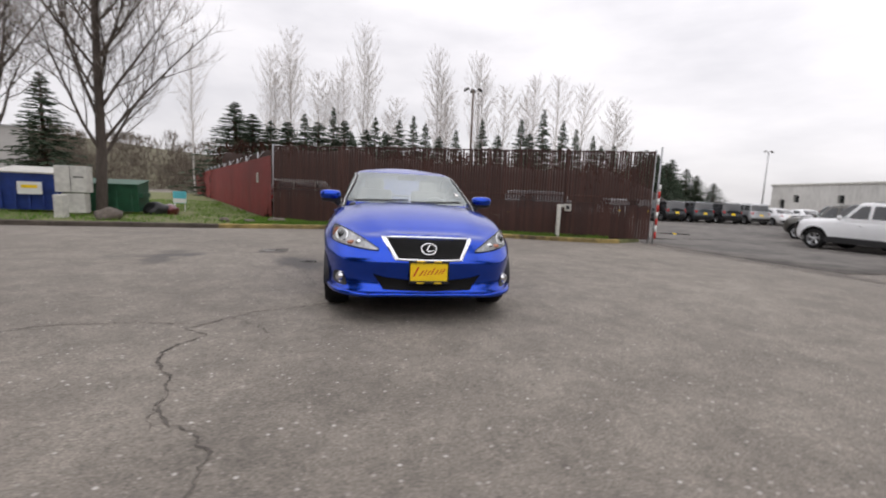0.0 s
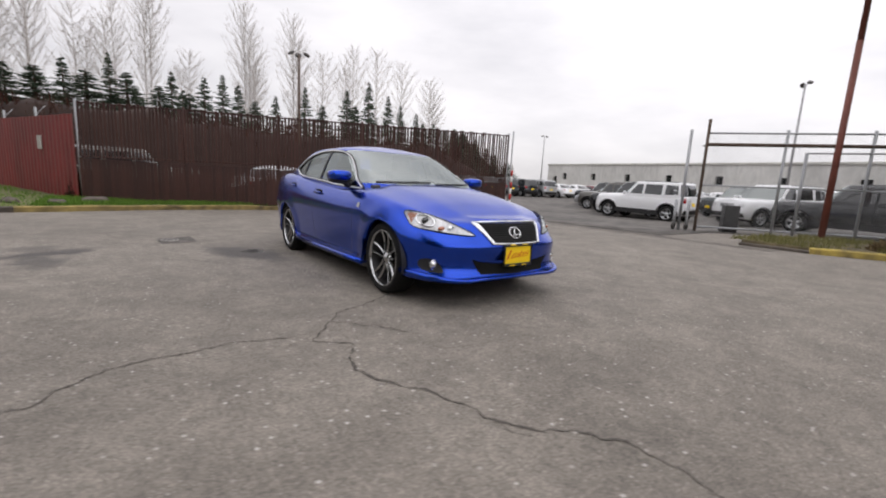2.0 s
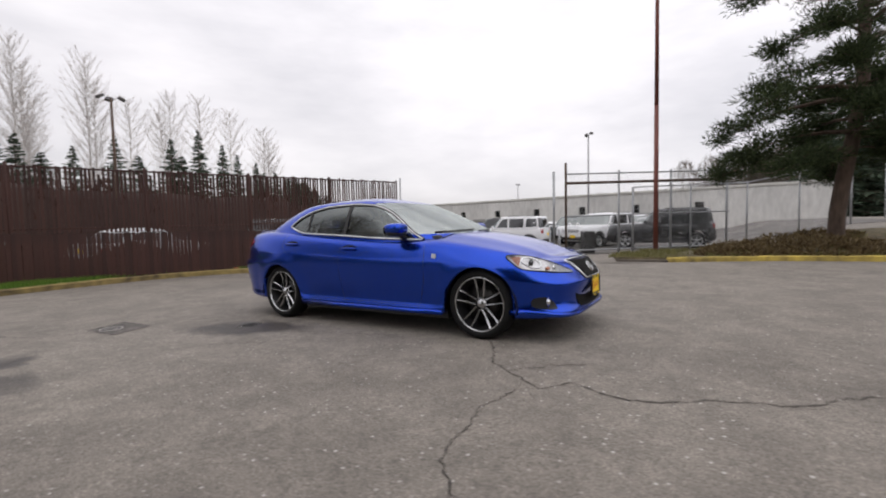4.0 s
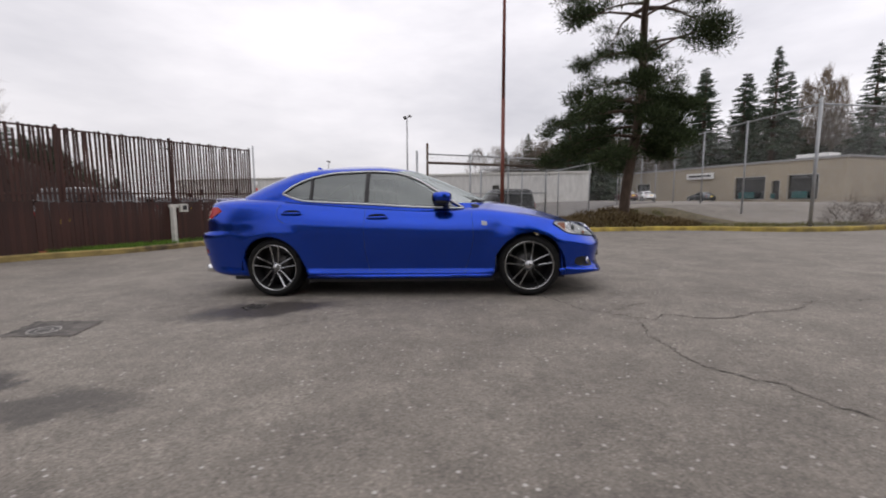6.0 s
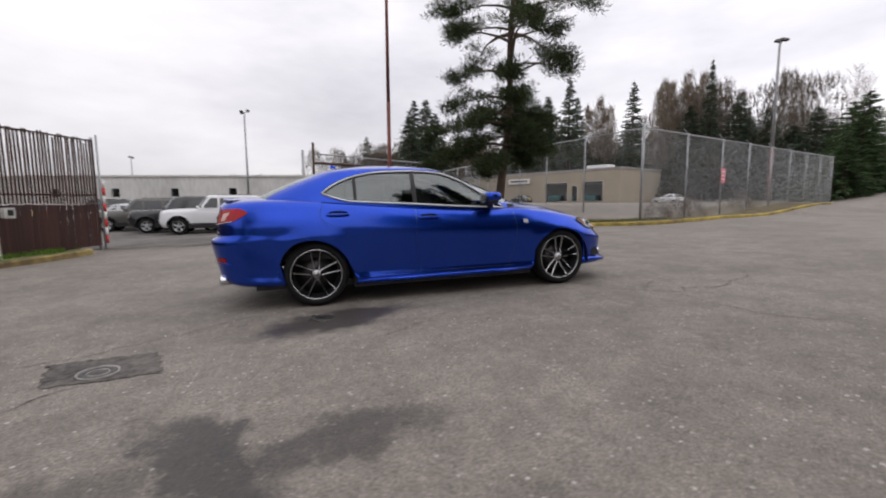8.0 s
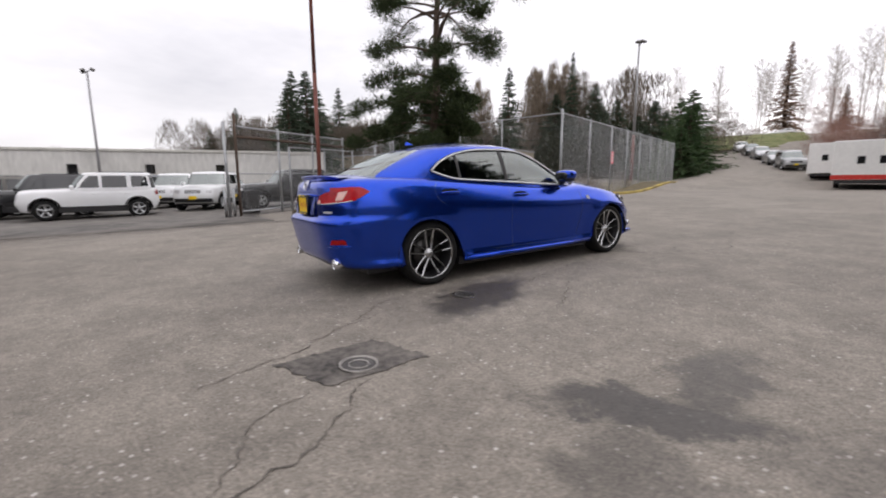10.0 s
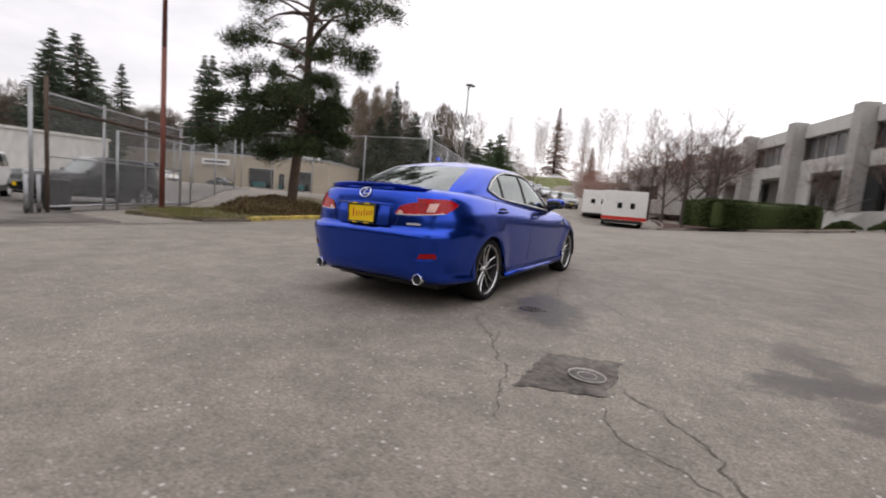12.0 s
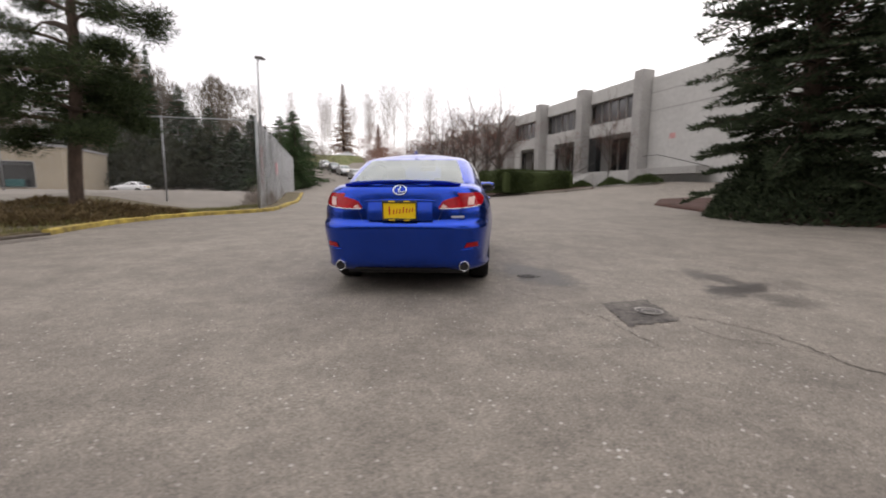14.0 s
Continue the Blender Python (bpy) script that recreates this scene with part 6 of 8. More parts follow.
for k in range(n_red + 1):
    p = FENCE_A + d * k / n_red + s_red * (0.012 if (k // 2) % 2 else -0.012) - s_red * 0.08
    zg = ground_z(p.x, p.y)
    vs += [(p.x, p.y, zg), (p.x, p.y, zg + 2.42 + 0.012 * (k % 3))]
    if k:
        fs.append((2 * k - 2, 2 * k, 2 * k + 1, 2 * k - 1))
red = thing("red_fence", "long dark red painted slatted fence along the lawn", "fence")
tagged(part("slat_sheet", (vs, fs), RED_FENCE, red), kind="stuff")
for k in range(15):
    p = FENCE_A + u_red * (3.1 * k + (0.0 if k else 0.02)) - s_red * 0.0
    part("post", tube_data([tuple(at_ground(p, -0.1)), tuple(at_ground(p, 2.72))], 0.035, 6), GALV, red)
    q = at_ground(p, 2.5)
    part("barb_arm", tube_data([tuple(q), (q.x + s_red.x * 0.25, q.y + s_red.y * 0.25, q.z + 0.3)], 0.012, 5), GALV, red)
part("notice", box(0.03, 0.3, 0.4, tuple(at_ground(FENCE_A + u_red * 2.6 - s_red * 0.12, 1.45)), 0.0, math.atan2(s_red.y, s_red.x)), WHITE_WORN, red, "small pale notice")
back_tape = tube_data([tuple(at_ground(FENCE_A, 2.78)), tuple(at_ground(FENCE_A + (FENCE_B - FENCE_A) * 0.5, 2.74)), tuple(at_ground(FENCE_B, 2.98))], 0.006, 4)
solid("fence_wire", back_tape, GALV, "single wire strung above the slatted fence", "wire")


# ---- posts, poles, signs ----
def lamp_post(x, y, h, heads, label, mat_low, split=0.0, rad=0.11, tilt=0.0):
    p = thing("lamp_post", label, "lamp post", Matrix.Translation((x, y, ground_z(x, y))), "lamp posts")
    if split:
        part("lower_pole", tube_data([(0, 0, -0.1), (0, 0, split)], [rad, rad * 0.9], 10), mat_low, p, "red oxide painted lower pole")
        part("pole", tube_data([(0, 0, split), (0, 0, h)], [rad * 0.88, rad * 0.55], 10), STEEL_GREY if heads else mat_low, p)
    else:
        part("pole", tube_data([(0, 0, -0.1), (0, 0, h)], [rad, rad * 0.6], 10), mat_low, p)
    part("base", box(0.5, 0.5, 0.18, (0, 0, -0.06), 0.03), CONCRETE, p)
    for dx, dy, tilt_k in heads:
        part("arm", tube_data([(0, 0, h - 0.1), (dx * 0.5, dy * 0.5, h)], 0.035, 6), STEEL_GREY, p)
        hd = box(0.42, 0.32, 0.16, (0, 0, -0.08), 0.04)
        bmesh.ops.rotate(hd, cent=(0, 0, 0), matrix=Matrix.Rotation(tilt_k, 3, Vector((-dy, dx, 0.001))), verts=hd.verts)
        bmesh.ops.translate(hd, vec=(dx, dy, h + 0.05), verts=hd.verts)
        part("lamp_head", hd, CAST_IRON, p)
    return p


lamp_post(12.0, -1.55, 13.0, [], "tall red oxide steel pole at the gate", RUST_RED, 5.0, 0.08)
lamp_post(8.4, 29.7, 9.9, [(0.55, -0.1, 0.5), (-0.55, 0.1, 0.5), (0.1, 0.5, 0.5)], "distant flood light pole with several heads", BARK, 0.0, 0.12)
lamp_post(42.0, 7.7, 10.3, [(0.5, 0.3, 0.6), (-0.4, -0.4, 0.6)], "distant flood light pole over the lot", STEEL_GREY, 0.0, 0.12)
lamp_post(16.9, -28.6, 10.6, [(-0.55, 0.35, 0.6), (-0.3, 0.5, 0.6)], "grey flood light pole above the road fence", RUST_RED, 3.8, 0.12)
lamp_post(62.0, 52.0, 10.0, [(0.6, 0, 0.4), (-0.6, 0, 0.4)], "far flood light pole beyond the lot", STEEL_GREY, 0.0, 0.12)
lamp_post(78.0, 30.0, 9.0, [(0.6, 0, 0.4), (-0.6, 0, 0.4)], "far flood light pole beyond the lot", STEEL_GREY, 0.0, 0.12)

boll = thing("keypad_post", "white steel gooseneck post with a keypad box", "post", at_ground(Vector((5.93, 7.75, 0)), 0.1))
part("post", box(0.11, 0.11, 1.06, (0, 0, -0.05), 0.012), WHITE_WORN, boll)
part("arm", box(0.36, 0.10, 0.09, (0.13, 0.0, 0.98), 0.012, -0.5), WHITE_WORN, boll)
part("keypad_box", box(0.20, 0.14, 0.22, (0.25, -0.13, 0.86), 0.015, -0.5), WHITE_WORN, boll)
part("keypad", box(0.11, 0.01, 0.13, (0.21, -0.205, 0.91), 0.004, -0.5), BLACK_PLASTIC, boll)

pk = thing("fence_sign", "faded red and white warning sign wired to the fence", "sign", Matrix.Translation((9.93, -16.25, ground_z(9.9, -16.3) + 1.55)) @ Matrix.Rotation(math.atan2(-6.4, 2.35) , 4, "Z"))
part("sheet", box(0.46, 0.012, 0.62, (0, -0.05, 0), 0.003), PINK, pk)
for k in range(3):
    part("text_bar", box(0.32, 0.006, 0.05, (0, -0.058, 0.13 + 0.16 * k)), WHITE_PAINT, pk)

# trailers at the roadside
def trailer(at, size, label, stripe=True):
    sx, sy, sz = size
    t = thing("box_trailer", label, "trailer", Matrix.Translation((at[0], at[1], ground_z(*at))) @ Matrix.Rotation(radians(at_turn), 4, "Z"))
    part("box", box(sx, sy, sz - 0.55, (0, -sy / 2, 0.55), 0.05), WHITE_PAINT, t)
    if stripe:
        part("stripe", box(sx + 0.01, sy + 0.01, 0.26, (0, -sy / 2, 0.58), 0.0), RED_PAINT, t)
    for x in (-0.55, 0.35):
        part("window", box(0.34, 0.03, 0.42, (x, 0.01, 1.45), 0.01), GLASS_DARK, t)
    part("chassis", box(sx * 0.8, sy * 0.95, 0.18, (0, -sy / 2, 0.38), 0.02), BLACK_PLASTIC, t)
    for sgn in (-1, 1):
        for yy in (-sy * 0.45, -sy * 0.65):
            wheel(t, (sgn * (sx / 2 - 0.16), yy, 0.36), sgn, 0.36, 0.22, 0.11, ALLOY, 5, 0)
    part("rear_bumper", box(sx * 0.9, 0.08, 0.12, (0, 0.0, 0.36), 0.02), BLACK_PLASTIC, t)
    return t


at_turn = 12.0
trailer((2.95, -29.3), (3.1, 6.0, 2.75), "white box trailer with a red lower stripe")
trailer((6.6, -36.6), (2.6, 5.5, 2.7), "white box trailer parked along the road", False)
van_p = (6.6, -42.5)
trailer(van_p, (2.4, 5.0, 2.5), "white box trailer parked along the road", False)

# ---- lawn corner: containers, cabinet, sign, rocks ----
def container(name, at, turn, size, paint, label, badge=False):
    sx, sy, sz = size
    c = thing(name, label, "dumpster", Matrix.Translation(at_ground(Vector((*at, 0)), 0.1)) @ Matrix.Rotation(radians(turn), 4, "Z"), "dumpsters")
    vs = [(-sx / 2, -sy * 0.4, 0.08), (sx / 2, -sy * 0.4, 0.08), (sx / 2, sy / 2, 0.08), (-sx / 2, sy / 2, 0.08), (-sx / 2, -sy / 2, sz * 0.86), (sx / 2, -sy / 2, sz * 0.86), (sx / 2, sy / 2, sz), (-sx / 2, sy / 2, sz)]
    part("bin", (vs, [(0, 3, 2, 1), (0, 1, 5, 4), (1, 2, 6, 5), (2, 3, 7, 6), (3, 0, 4, 7)]), paint, c)
    lid = box(sx + 0.06, sy + 0.1, 0.05, (0, 0, 0), 0.01)
    bmesh.ops.rotate(lid, cent=(0, 0, 0), matrix=Matrix.Rotation(math.atan2(sz * 0.14, sy), 3, "X"), verts=lid.verts)
    bmesh.ops.translate(lid, vec=(0, 0, sz * 0.93), verts=lid.verts)
    part("lid", lid, WHITE_WORN if badge else paint, c)
    for k in range(5):
        x = -sx / 2 + sx * (k + 0.5) / 5
        part("rib", box(0.06, 0.05, sz * 0.72, (x, -sy * 0.45 - 0.02, 0.1), 0.01), paint, c)
    for sgn in (-1, 1):
        part("lift_pocket", box(0.1, sy * 0.7, 0.16, (sgn * (sx / 2 + 0.05), 0, sz * 0.5), 0.01), paint, c)
    if badge:
        part("badge", box(0.62, 0.02, 0.40, (0.05, -sy * 0.5 - 0.03, sz * 0.40), 0.005), WHITE_PAINT, c)
        part("badge_bar", box(0.4, 0.01, 0.1, (0.05, -sy * 0.5 - 0.045, sz * 0.40 + 0.2)), PLATE_YELLOW, c)
    return c


container("dumpster", (-11.15, 11.3), 12, (1.75, 1.4, 1.45), BLUE_STEEL, "blue steel dumpster with a pale lid and sign", True)
container("dumpster", (-9.3, 11.7), 10, (2.15, 1.4, 1.15), GREEN_STEEL, "dark green steel dumpster on the lawn")
cab = thing("utility_cabinet", "weathered white metal utility cabinet on a pedestal", "cabinet", Matrix.Translation(at_ground(Vector((-9.3, 10.1, 0)), 0.1)) @ Matrix.Rotation(radians(10), 4, "Z"))
part("cabinet_box", box(0.82, 0.5, 0.82, (-0.1, 0, 0.72), 0.03), WHITE_WORN, cab)
part("lower_box", box(0.62, 0.42, 0.62, (-0.08, 0, 0.08), 0.03), WHITE_WORN, cab)
part("door_seam", box(0.012, 0.01, 0.75, (-0.1, -0.255, 0.77)), BLACK_PLASTIC, cab)
part("text_bar", box(0.26, 0.008, 0.04, (0.1, -0.255, 1.18)), SCRIPT_DARK, cab)
ped = thing("pedestal_post", "short white concrete pedestal post by the kerb", "post", at_ground(Vector((-9.1, 8.9, 0)), 0.1))
part("post", box(0.26, 0.26, 0.72, (0, 0, -0.05), 0.03), WHITE_WORN, ped)
gp = thing("grey_post", "grey steel gate post beside the blue dumpster", "post", at_ground(Vector((-11.4, 9.4, 0)), 0.1))
part("post", tube_data([(0, 0, -0.1), (0, 0, 1.45)], 0.09, 10), GALV, gp)
part("cap", ball(0.1, 0.1, 0.04, (0, 0, 1.45), 1.0, 10), GALV, gp)
ts = thing("yard_sign", "teal and white sign on the lawn", "sign", Matrix.Translation(at_ground(Vector((-8.0, 14.4, 0)), 0.1)) @ Matrix.Rotation(radians(-4), 4, "Z"))
part("board", box(0.52, 0.02, 0.5, (0, 0, 0.32), 0.004), TEAL, ts)
part("lower_band", box(0.52, 0.008, 0.18, (0, -0.015, 0.34)), WHITE_PAINT, ts)
for sx in (-0.2, 0.2):
    part("leg", box(0.03, 0.03, 0.4, (sx, 0.02, -0.05)), WHITE_PAINT, ts)


def rock(at, r, seed, label="weathered brown boulder on the grass", mat_k=None, name="boulder"):
    bm = bmesh.new()
    bmesh.ops.create_icosphere(bm, subdivisions=3, radius=1.0)
    for v in bm.verts:
        k = 1 + 0.35 * noise.noise(v.co * 1.4 + Vector((seed, seed, 0))) + 0.12 * noise.noise(v.co * 4 + Vector((seed, 0, 0)))
        v.co = Vector((v.co.x * r[0] * k, v.co.y * r[1] * k, v.co.z * r[2] * k))
    for f in bm.faces:
        f.smooth = True
    o = solid(name, bm, mat_k or ROCK, label, "rock")
    o.location = at_ground(Vector((*at, 0)), 0.1 + r[2] * 0.45)
    return o


rock((-7.75, 8.6), (0.34, 0.25, 0.24), 1)
rock((-4.0, 9.1), (0.2, 0.15, 0.1), 2)
rock((-3.3, 9.9), (0.3, 0.2, 0.12), 3)
rock((-4.9, 9.6), (0.16, 0.13, 0.09), 4)
rock((-7.8, 11.8), (0.45, 0.4, 0.3), 6, "dark heap of debris on the lawn", BLACK_PLASTIC, "debris_heap")
rock((-7.45, 12.0), (0.3, 0.3, 0.25), 8, "dark red bag of rubbish on the lawn", CAR_MAROON, "rubbish_bag")
lit = thing("litter", "crushed orange litter by the kerb", "litter", at_ground(Vector((3.3, 8.85, 0)), 0.135))
part("wrapper", box(0.2, 0.1, 0.035, (0, 0, 0), 0.012, 0.4), AMBER, lit)


# ---- buildings ----
def office_block():
    """Two-storey concrete office block: piers, ribbon windows, recessed entrances, a blank end wall."""
    p3 = Vector((-14.6, -31.3, 0))
    e = Vector((0.4, -0.9165, 0))
    ang = math.atan2(e.y, e.x)
    m = Matrix.Translation((p3.x, p3.y, 0)) @ Matrix.Rotation(ang, 4, "Z")
    b = thing("office_block", "two-storey grey concrete office block with ribbon windows", "building", m)
    bay, top, base = 7.55, 10.75, 0.8
    bays = 7
    # local x runs along the facade away from the yard, local y points away from the road (left of e is the road side)
    def wall(name, x0, x1, y0, y1, z0, z1, mat_k=CONCRETE, bevel=0.0):
        return part(name, box(x1 - x0, abs(y1 - y0), z1 - z0, ((x0 + x1) / 2, (y0 + y1) / 2, z0), bevel), mat_k, b)
    s = 1.0
    for k in range(bays):
        x0, x1 = k * bay + 0.55, (k + 1) * bay - 0.55
        wall("wall", x0, x1, 0 * s, -12 * s, 9.45, top - 0.15)
        wall("wall", x0, x1, 0 * s, -12 * s, 6.25, 7.45)
        wall("wall", x0, x1, 0 * s, -12 * s, base, 3.0)
        wall("back_wall", x0 - 0.55, x1 + 0.55, -2.6, -3.0, 3.0, 6.25, CONCRETE_DK)
        wn_ = wall("window", x0, x1, -0.55, -0.6, 7.45, 9.45, GLASS_OFFICE_SHEEN)
        for i in range(1, 6):
            part("mullion", box(0.07, 0.1, 2.0, (x0 + (x1 - x0) * i / 6, -0.5, 7.45)), CONCRETE_DK, b)
        wall("entrance_glass", x0 + 0.3, x1 - 0.3, -2.55, -2.6, 3.0, 6.2, GLASS_DARK)
        for i in range(1, 5):
            part("mullion", box(0.08, 0.1, 3.2, (x0 + (x1 - x0) * i / 5, -2.5, 3.0)), CONCRETE_DK, b)
        part("side_panel", box(1.6, 0.2, 3.35, (x1 - 0.8, -0.12, 3.0)), GLASS_DARK if k == 0 else CONCRETE, b)
    for k in range(bays + 1):
        part("pier", box(0.95, 1.2, top - base + 0.12, (k * bay, 0.35, base), 0.04), CONCRETE_DK, b)
    wall("roof", 0, bays * bay, -0.1, -14, top - 0.45, top - 0.25, ROOF_GREY)
    # blank wall towards the yard
    wall("end_wall", -26.0, -0.55, 0.0, -14.0, base - 1.0, top - 0.55)
    for z in (7.55, 8.95):
        part("wall_joint", box(25.4, 0.03, 0.08, (-13.3, 0.004, z)), CONCRETE_DK, b)
    part("wall_mark", box(0.55, 0.02, 0.4, (-2.9, 0.012, 5.2)), FADED, b, "faded red mark on the wall")
    # stairs and planters
    for k in range(7):
        part("step", box(1.6, 0.32, 0.18 * (k + 1), (5.3, 3.4 - 0.32 * k, 1.5)), CONCRETE, b)
    for sx in (4.45, 6.15):
        part("handrail", tube_data([(sx, 3.6, 2.55), (sx, 1.3, 3.75)], 0.03, 6), CAST_IRON, b)
    part("ramp_rail", tube_data([(-7.5, 1.6, 2.8), (-3.0, 1.4, 3.9), (-1.4, 1.3, 3.9)], 0.03, 6), CAST_IRON, b)
    part("ramp", box(5.5, 1.6, 0.5, (-4.0, 1.0, 2.4), 0.02), CONCRETE_DK, b)
    part("wall_lamp", ball(0.16, 0.1, 0.12, (2 * bay + 3.5, -2.3, 5.9), 0.8, 10), LAMP_GLOW, b, "lit amber wall lamp")
    return b


office_block()


def shed(name, a, b, depth, height, wall_mat, label, windows=(), doors=(), base=None, roof=ROOF_GREY, goods=False):
    """A long low building whose front runs from a to b; openings as (from, to, sill, head) in metres along the front."""
    d = Vector((b[0] - a[0], b[1] - a[1], 0))
    n = d.length
    z = ground_z(*a) if base is None else base
    bl = thing(name, label, "building", Matrix.Translation((a[0], a[1], z)) @ Matrix.Rotation(math.atan2(d.y, d.x), 4, "Z"))
    cuts = sorted([(x0, x1, s0, s1, w) for w, grp in ((True, windows), (False, doors)) for x0, x1, s0, s1 in grp])
    x = 0.0
    for x0, x1, s0, s1, is_win in cuts:
        part("wall", box(x0 - x, 0.3, height + 1.0, ((x + x0) / 2, 0.15, -1.0)), wall_mat, bl)
        if s0 > 0:
            part("wall", box(x1 - x0, 0.3, s0 + 1.0, ((x0 + x1) / 2, 0.15, -1.0)), wall_mat, bl)
        part("wall", box(x1 - x0, 0.3, height - s1, ((x0 + x1) / 2, 0.15, s1)), wall_mat, bl)
        o = part("window" if is_win else "door", box(x1 - x0, 0.04, s1 - s0, ((x0 + x1) / 2, 0.26, s0)), GLASS_DARK, bl)
        part("frame", tube_data([(x0, 0.0, s0), (x1, 0.0, s0), (x1, 0.0, s1), (x0, 0.0, s1)], 0.05, 4, True), CONCRETE, bl)
        if goods and not is_win:
            part("display", box((x1 - x0) * 0.5, 0.2, (s1 - s0) * 0.28, ((x0 + x1) / 2, -0.4, s0 + 0.1), 0.05), GREEN_UNIT, bl)
        x = x1
    part("wall", box(n - x, 0.3, height + 1.0, ((x + n) / 2, 0.15, -1.0)), wall_mat, bl)
    for xx in (0.15, n - 0.15):
        part("end_wall", box(0.3, depth - 0.3, height + 1.0, (xx, 0.3 + (depth - 0.3) / 2, -1.0)), wall_mat, bl)
    part("roof", box(n + 0.3, depth + 0.3, 0.22, (n / 2, depth / 2, height), 0.02), roof, bl)
    part("eaves", box(n + 0.35, 0.12, 0.12, (n / 2, -0.06, height - 0.04), 0.02), WHITE_WORN, bl)
    return bl


# the local y of each front points away from the yard
shed("warehouse", (58.0, 47.0), (47.0, -13.0), 18, 4.5, OFF_WHITE, "long low off-white metal warehouse beyond the lot", [(4 + 6.5 * k, 4.9 + 6.5 * k, 2.2, 3.2) for k in range(8)], [(1.6, 2.6, 0.0, 2.6)], -0.35, WHITE_WORN)
shed("service_shop", (78.8, -25.5), (45.7, -39.6), 12.5, 4.85, TAN, "low tan service shop with open bays", (), [(5.0, 8.0, 0.3, 2.9), (23.3, 27.4, 0.3, 3.2), (28.2, 29.2, 0.3, 2.6), (30.1, 33.4, 0.3, 3.2)], 0.7, ROOF_GREY, True)
SHOP_TURN = Matrix.Rotation(math.atan2(-14.1, -33.1), 4, "Z")
sg = thing("shop_sign", "white sign board on the tan shop", "sign", Matrix.Translation((62.2, -32.55, 3.95)) @ SHOP_TURN)
part("board", box(4.6, 0.1, 0.85, (0, -0.35, 0), 0.02), WHITE_PAINT, sg)
part("text_bar", box(3.7, 0.02, 0.26, (0, -0.42, 0.3)), SCRIPT_DARK, sg)
part("bracket", box(3.2, 0.4, 0.1, (0, -0.1, 0.4)), GALV, sg)
uni = thing("roof_unit", "white air handling unit on the shop roof", "roof unit", Matrix.Translation((52.0, -41.0, 5.75)) @ SHOP_TURN)
part("casing", box(3.6, 2.0, 0.7, (0, 0, 0), 0.08), WHITE_PAINT, uni)
shed("white_house", (-52.0, 44.0), (-38.0, 52.0), 10, 5.5, CONCRETE_DK, "grey low building beyond the lawn", [(2, 5, 2, 4), (8, 12, 2, 4)], (), 1.2, ROOF_GREY)
shed("grey_hall", (9.0, -66.0), (-6.0, -60.0), 12, 5.0, CONCRETE, "pale grey hall beyond the roadside trees", [(2, 5, 1, 3)], (), 3.2, WHITE_PAINT)


# ---- trees ----
def tri_leaf(verts, faces, p, d, size, rnd, width=0.35):
    """One thin leaf or needle tuft: a narrow triangle from p along d."""
    side = d.cross(Vector((rnd.uniform(-1, 1), rnd.uniform(-1, 1), rnd.uniform(-1, 1))))
    if side.length < 1e-4:
        return
    side = side.normalized() * size * width * 0.5
    o = len(verts)
    verts += [p + side, p - side, p + d * size]
    faces.append((o, o + 1, o + 2))


def rand_dir(rnd, flat=1.0):
    a = rnd.uniform(0, 2 * math.pi)
    z = rnd.uniform(-1, 1) * flat
    r = math.sqrt(max(0.0, 1 - z * z))
    return Vector((r * math.cos(a), r * math.sin(a), z))


def limb(verts, faces, pts, radii, sides=5):
    v, f, _ = tube_data(pts, radii, sides, cap=False)
    o = len(verts)
    verts += v
    faces += [tuple(i + o for i in q) for q in f]


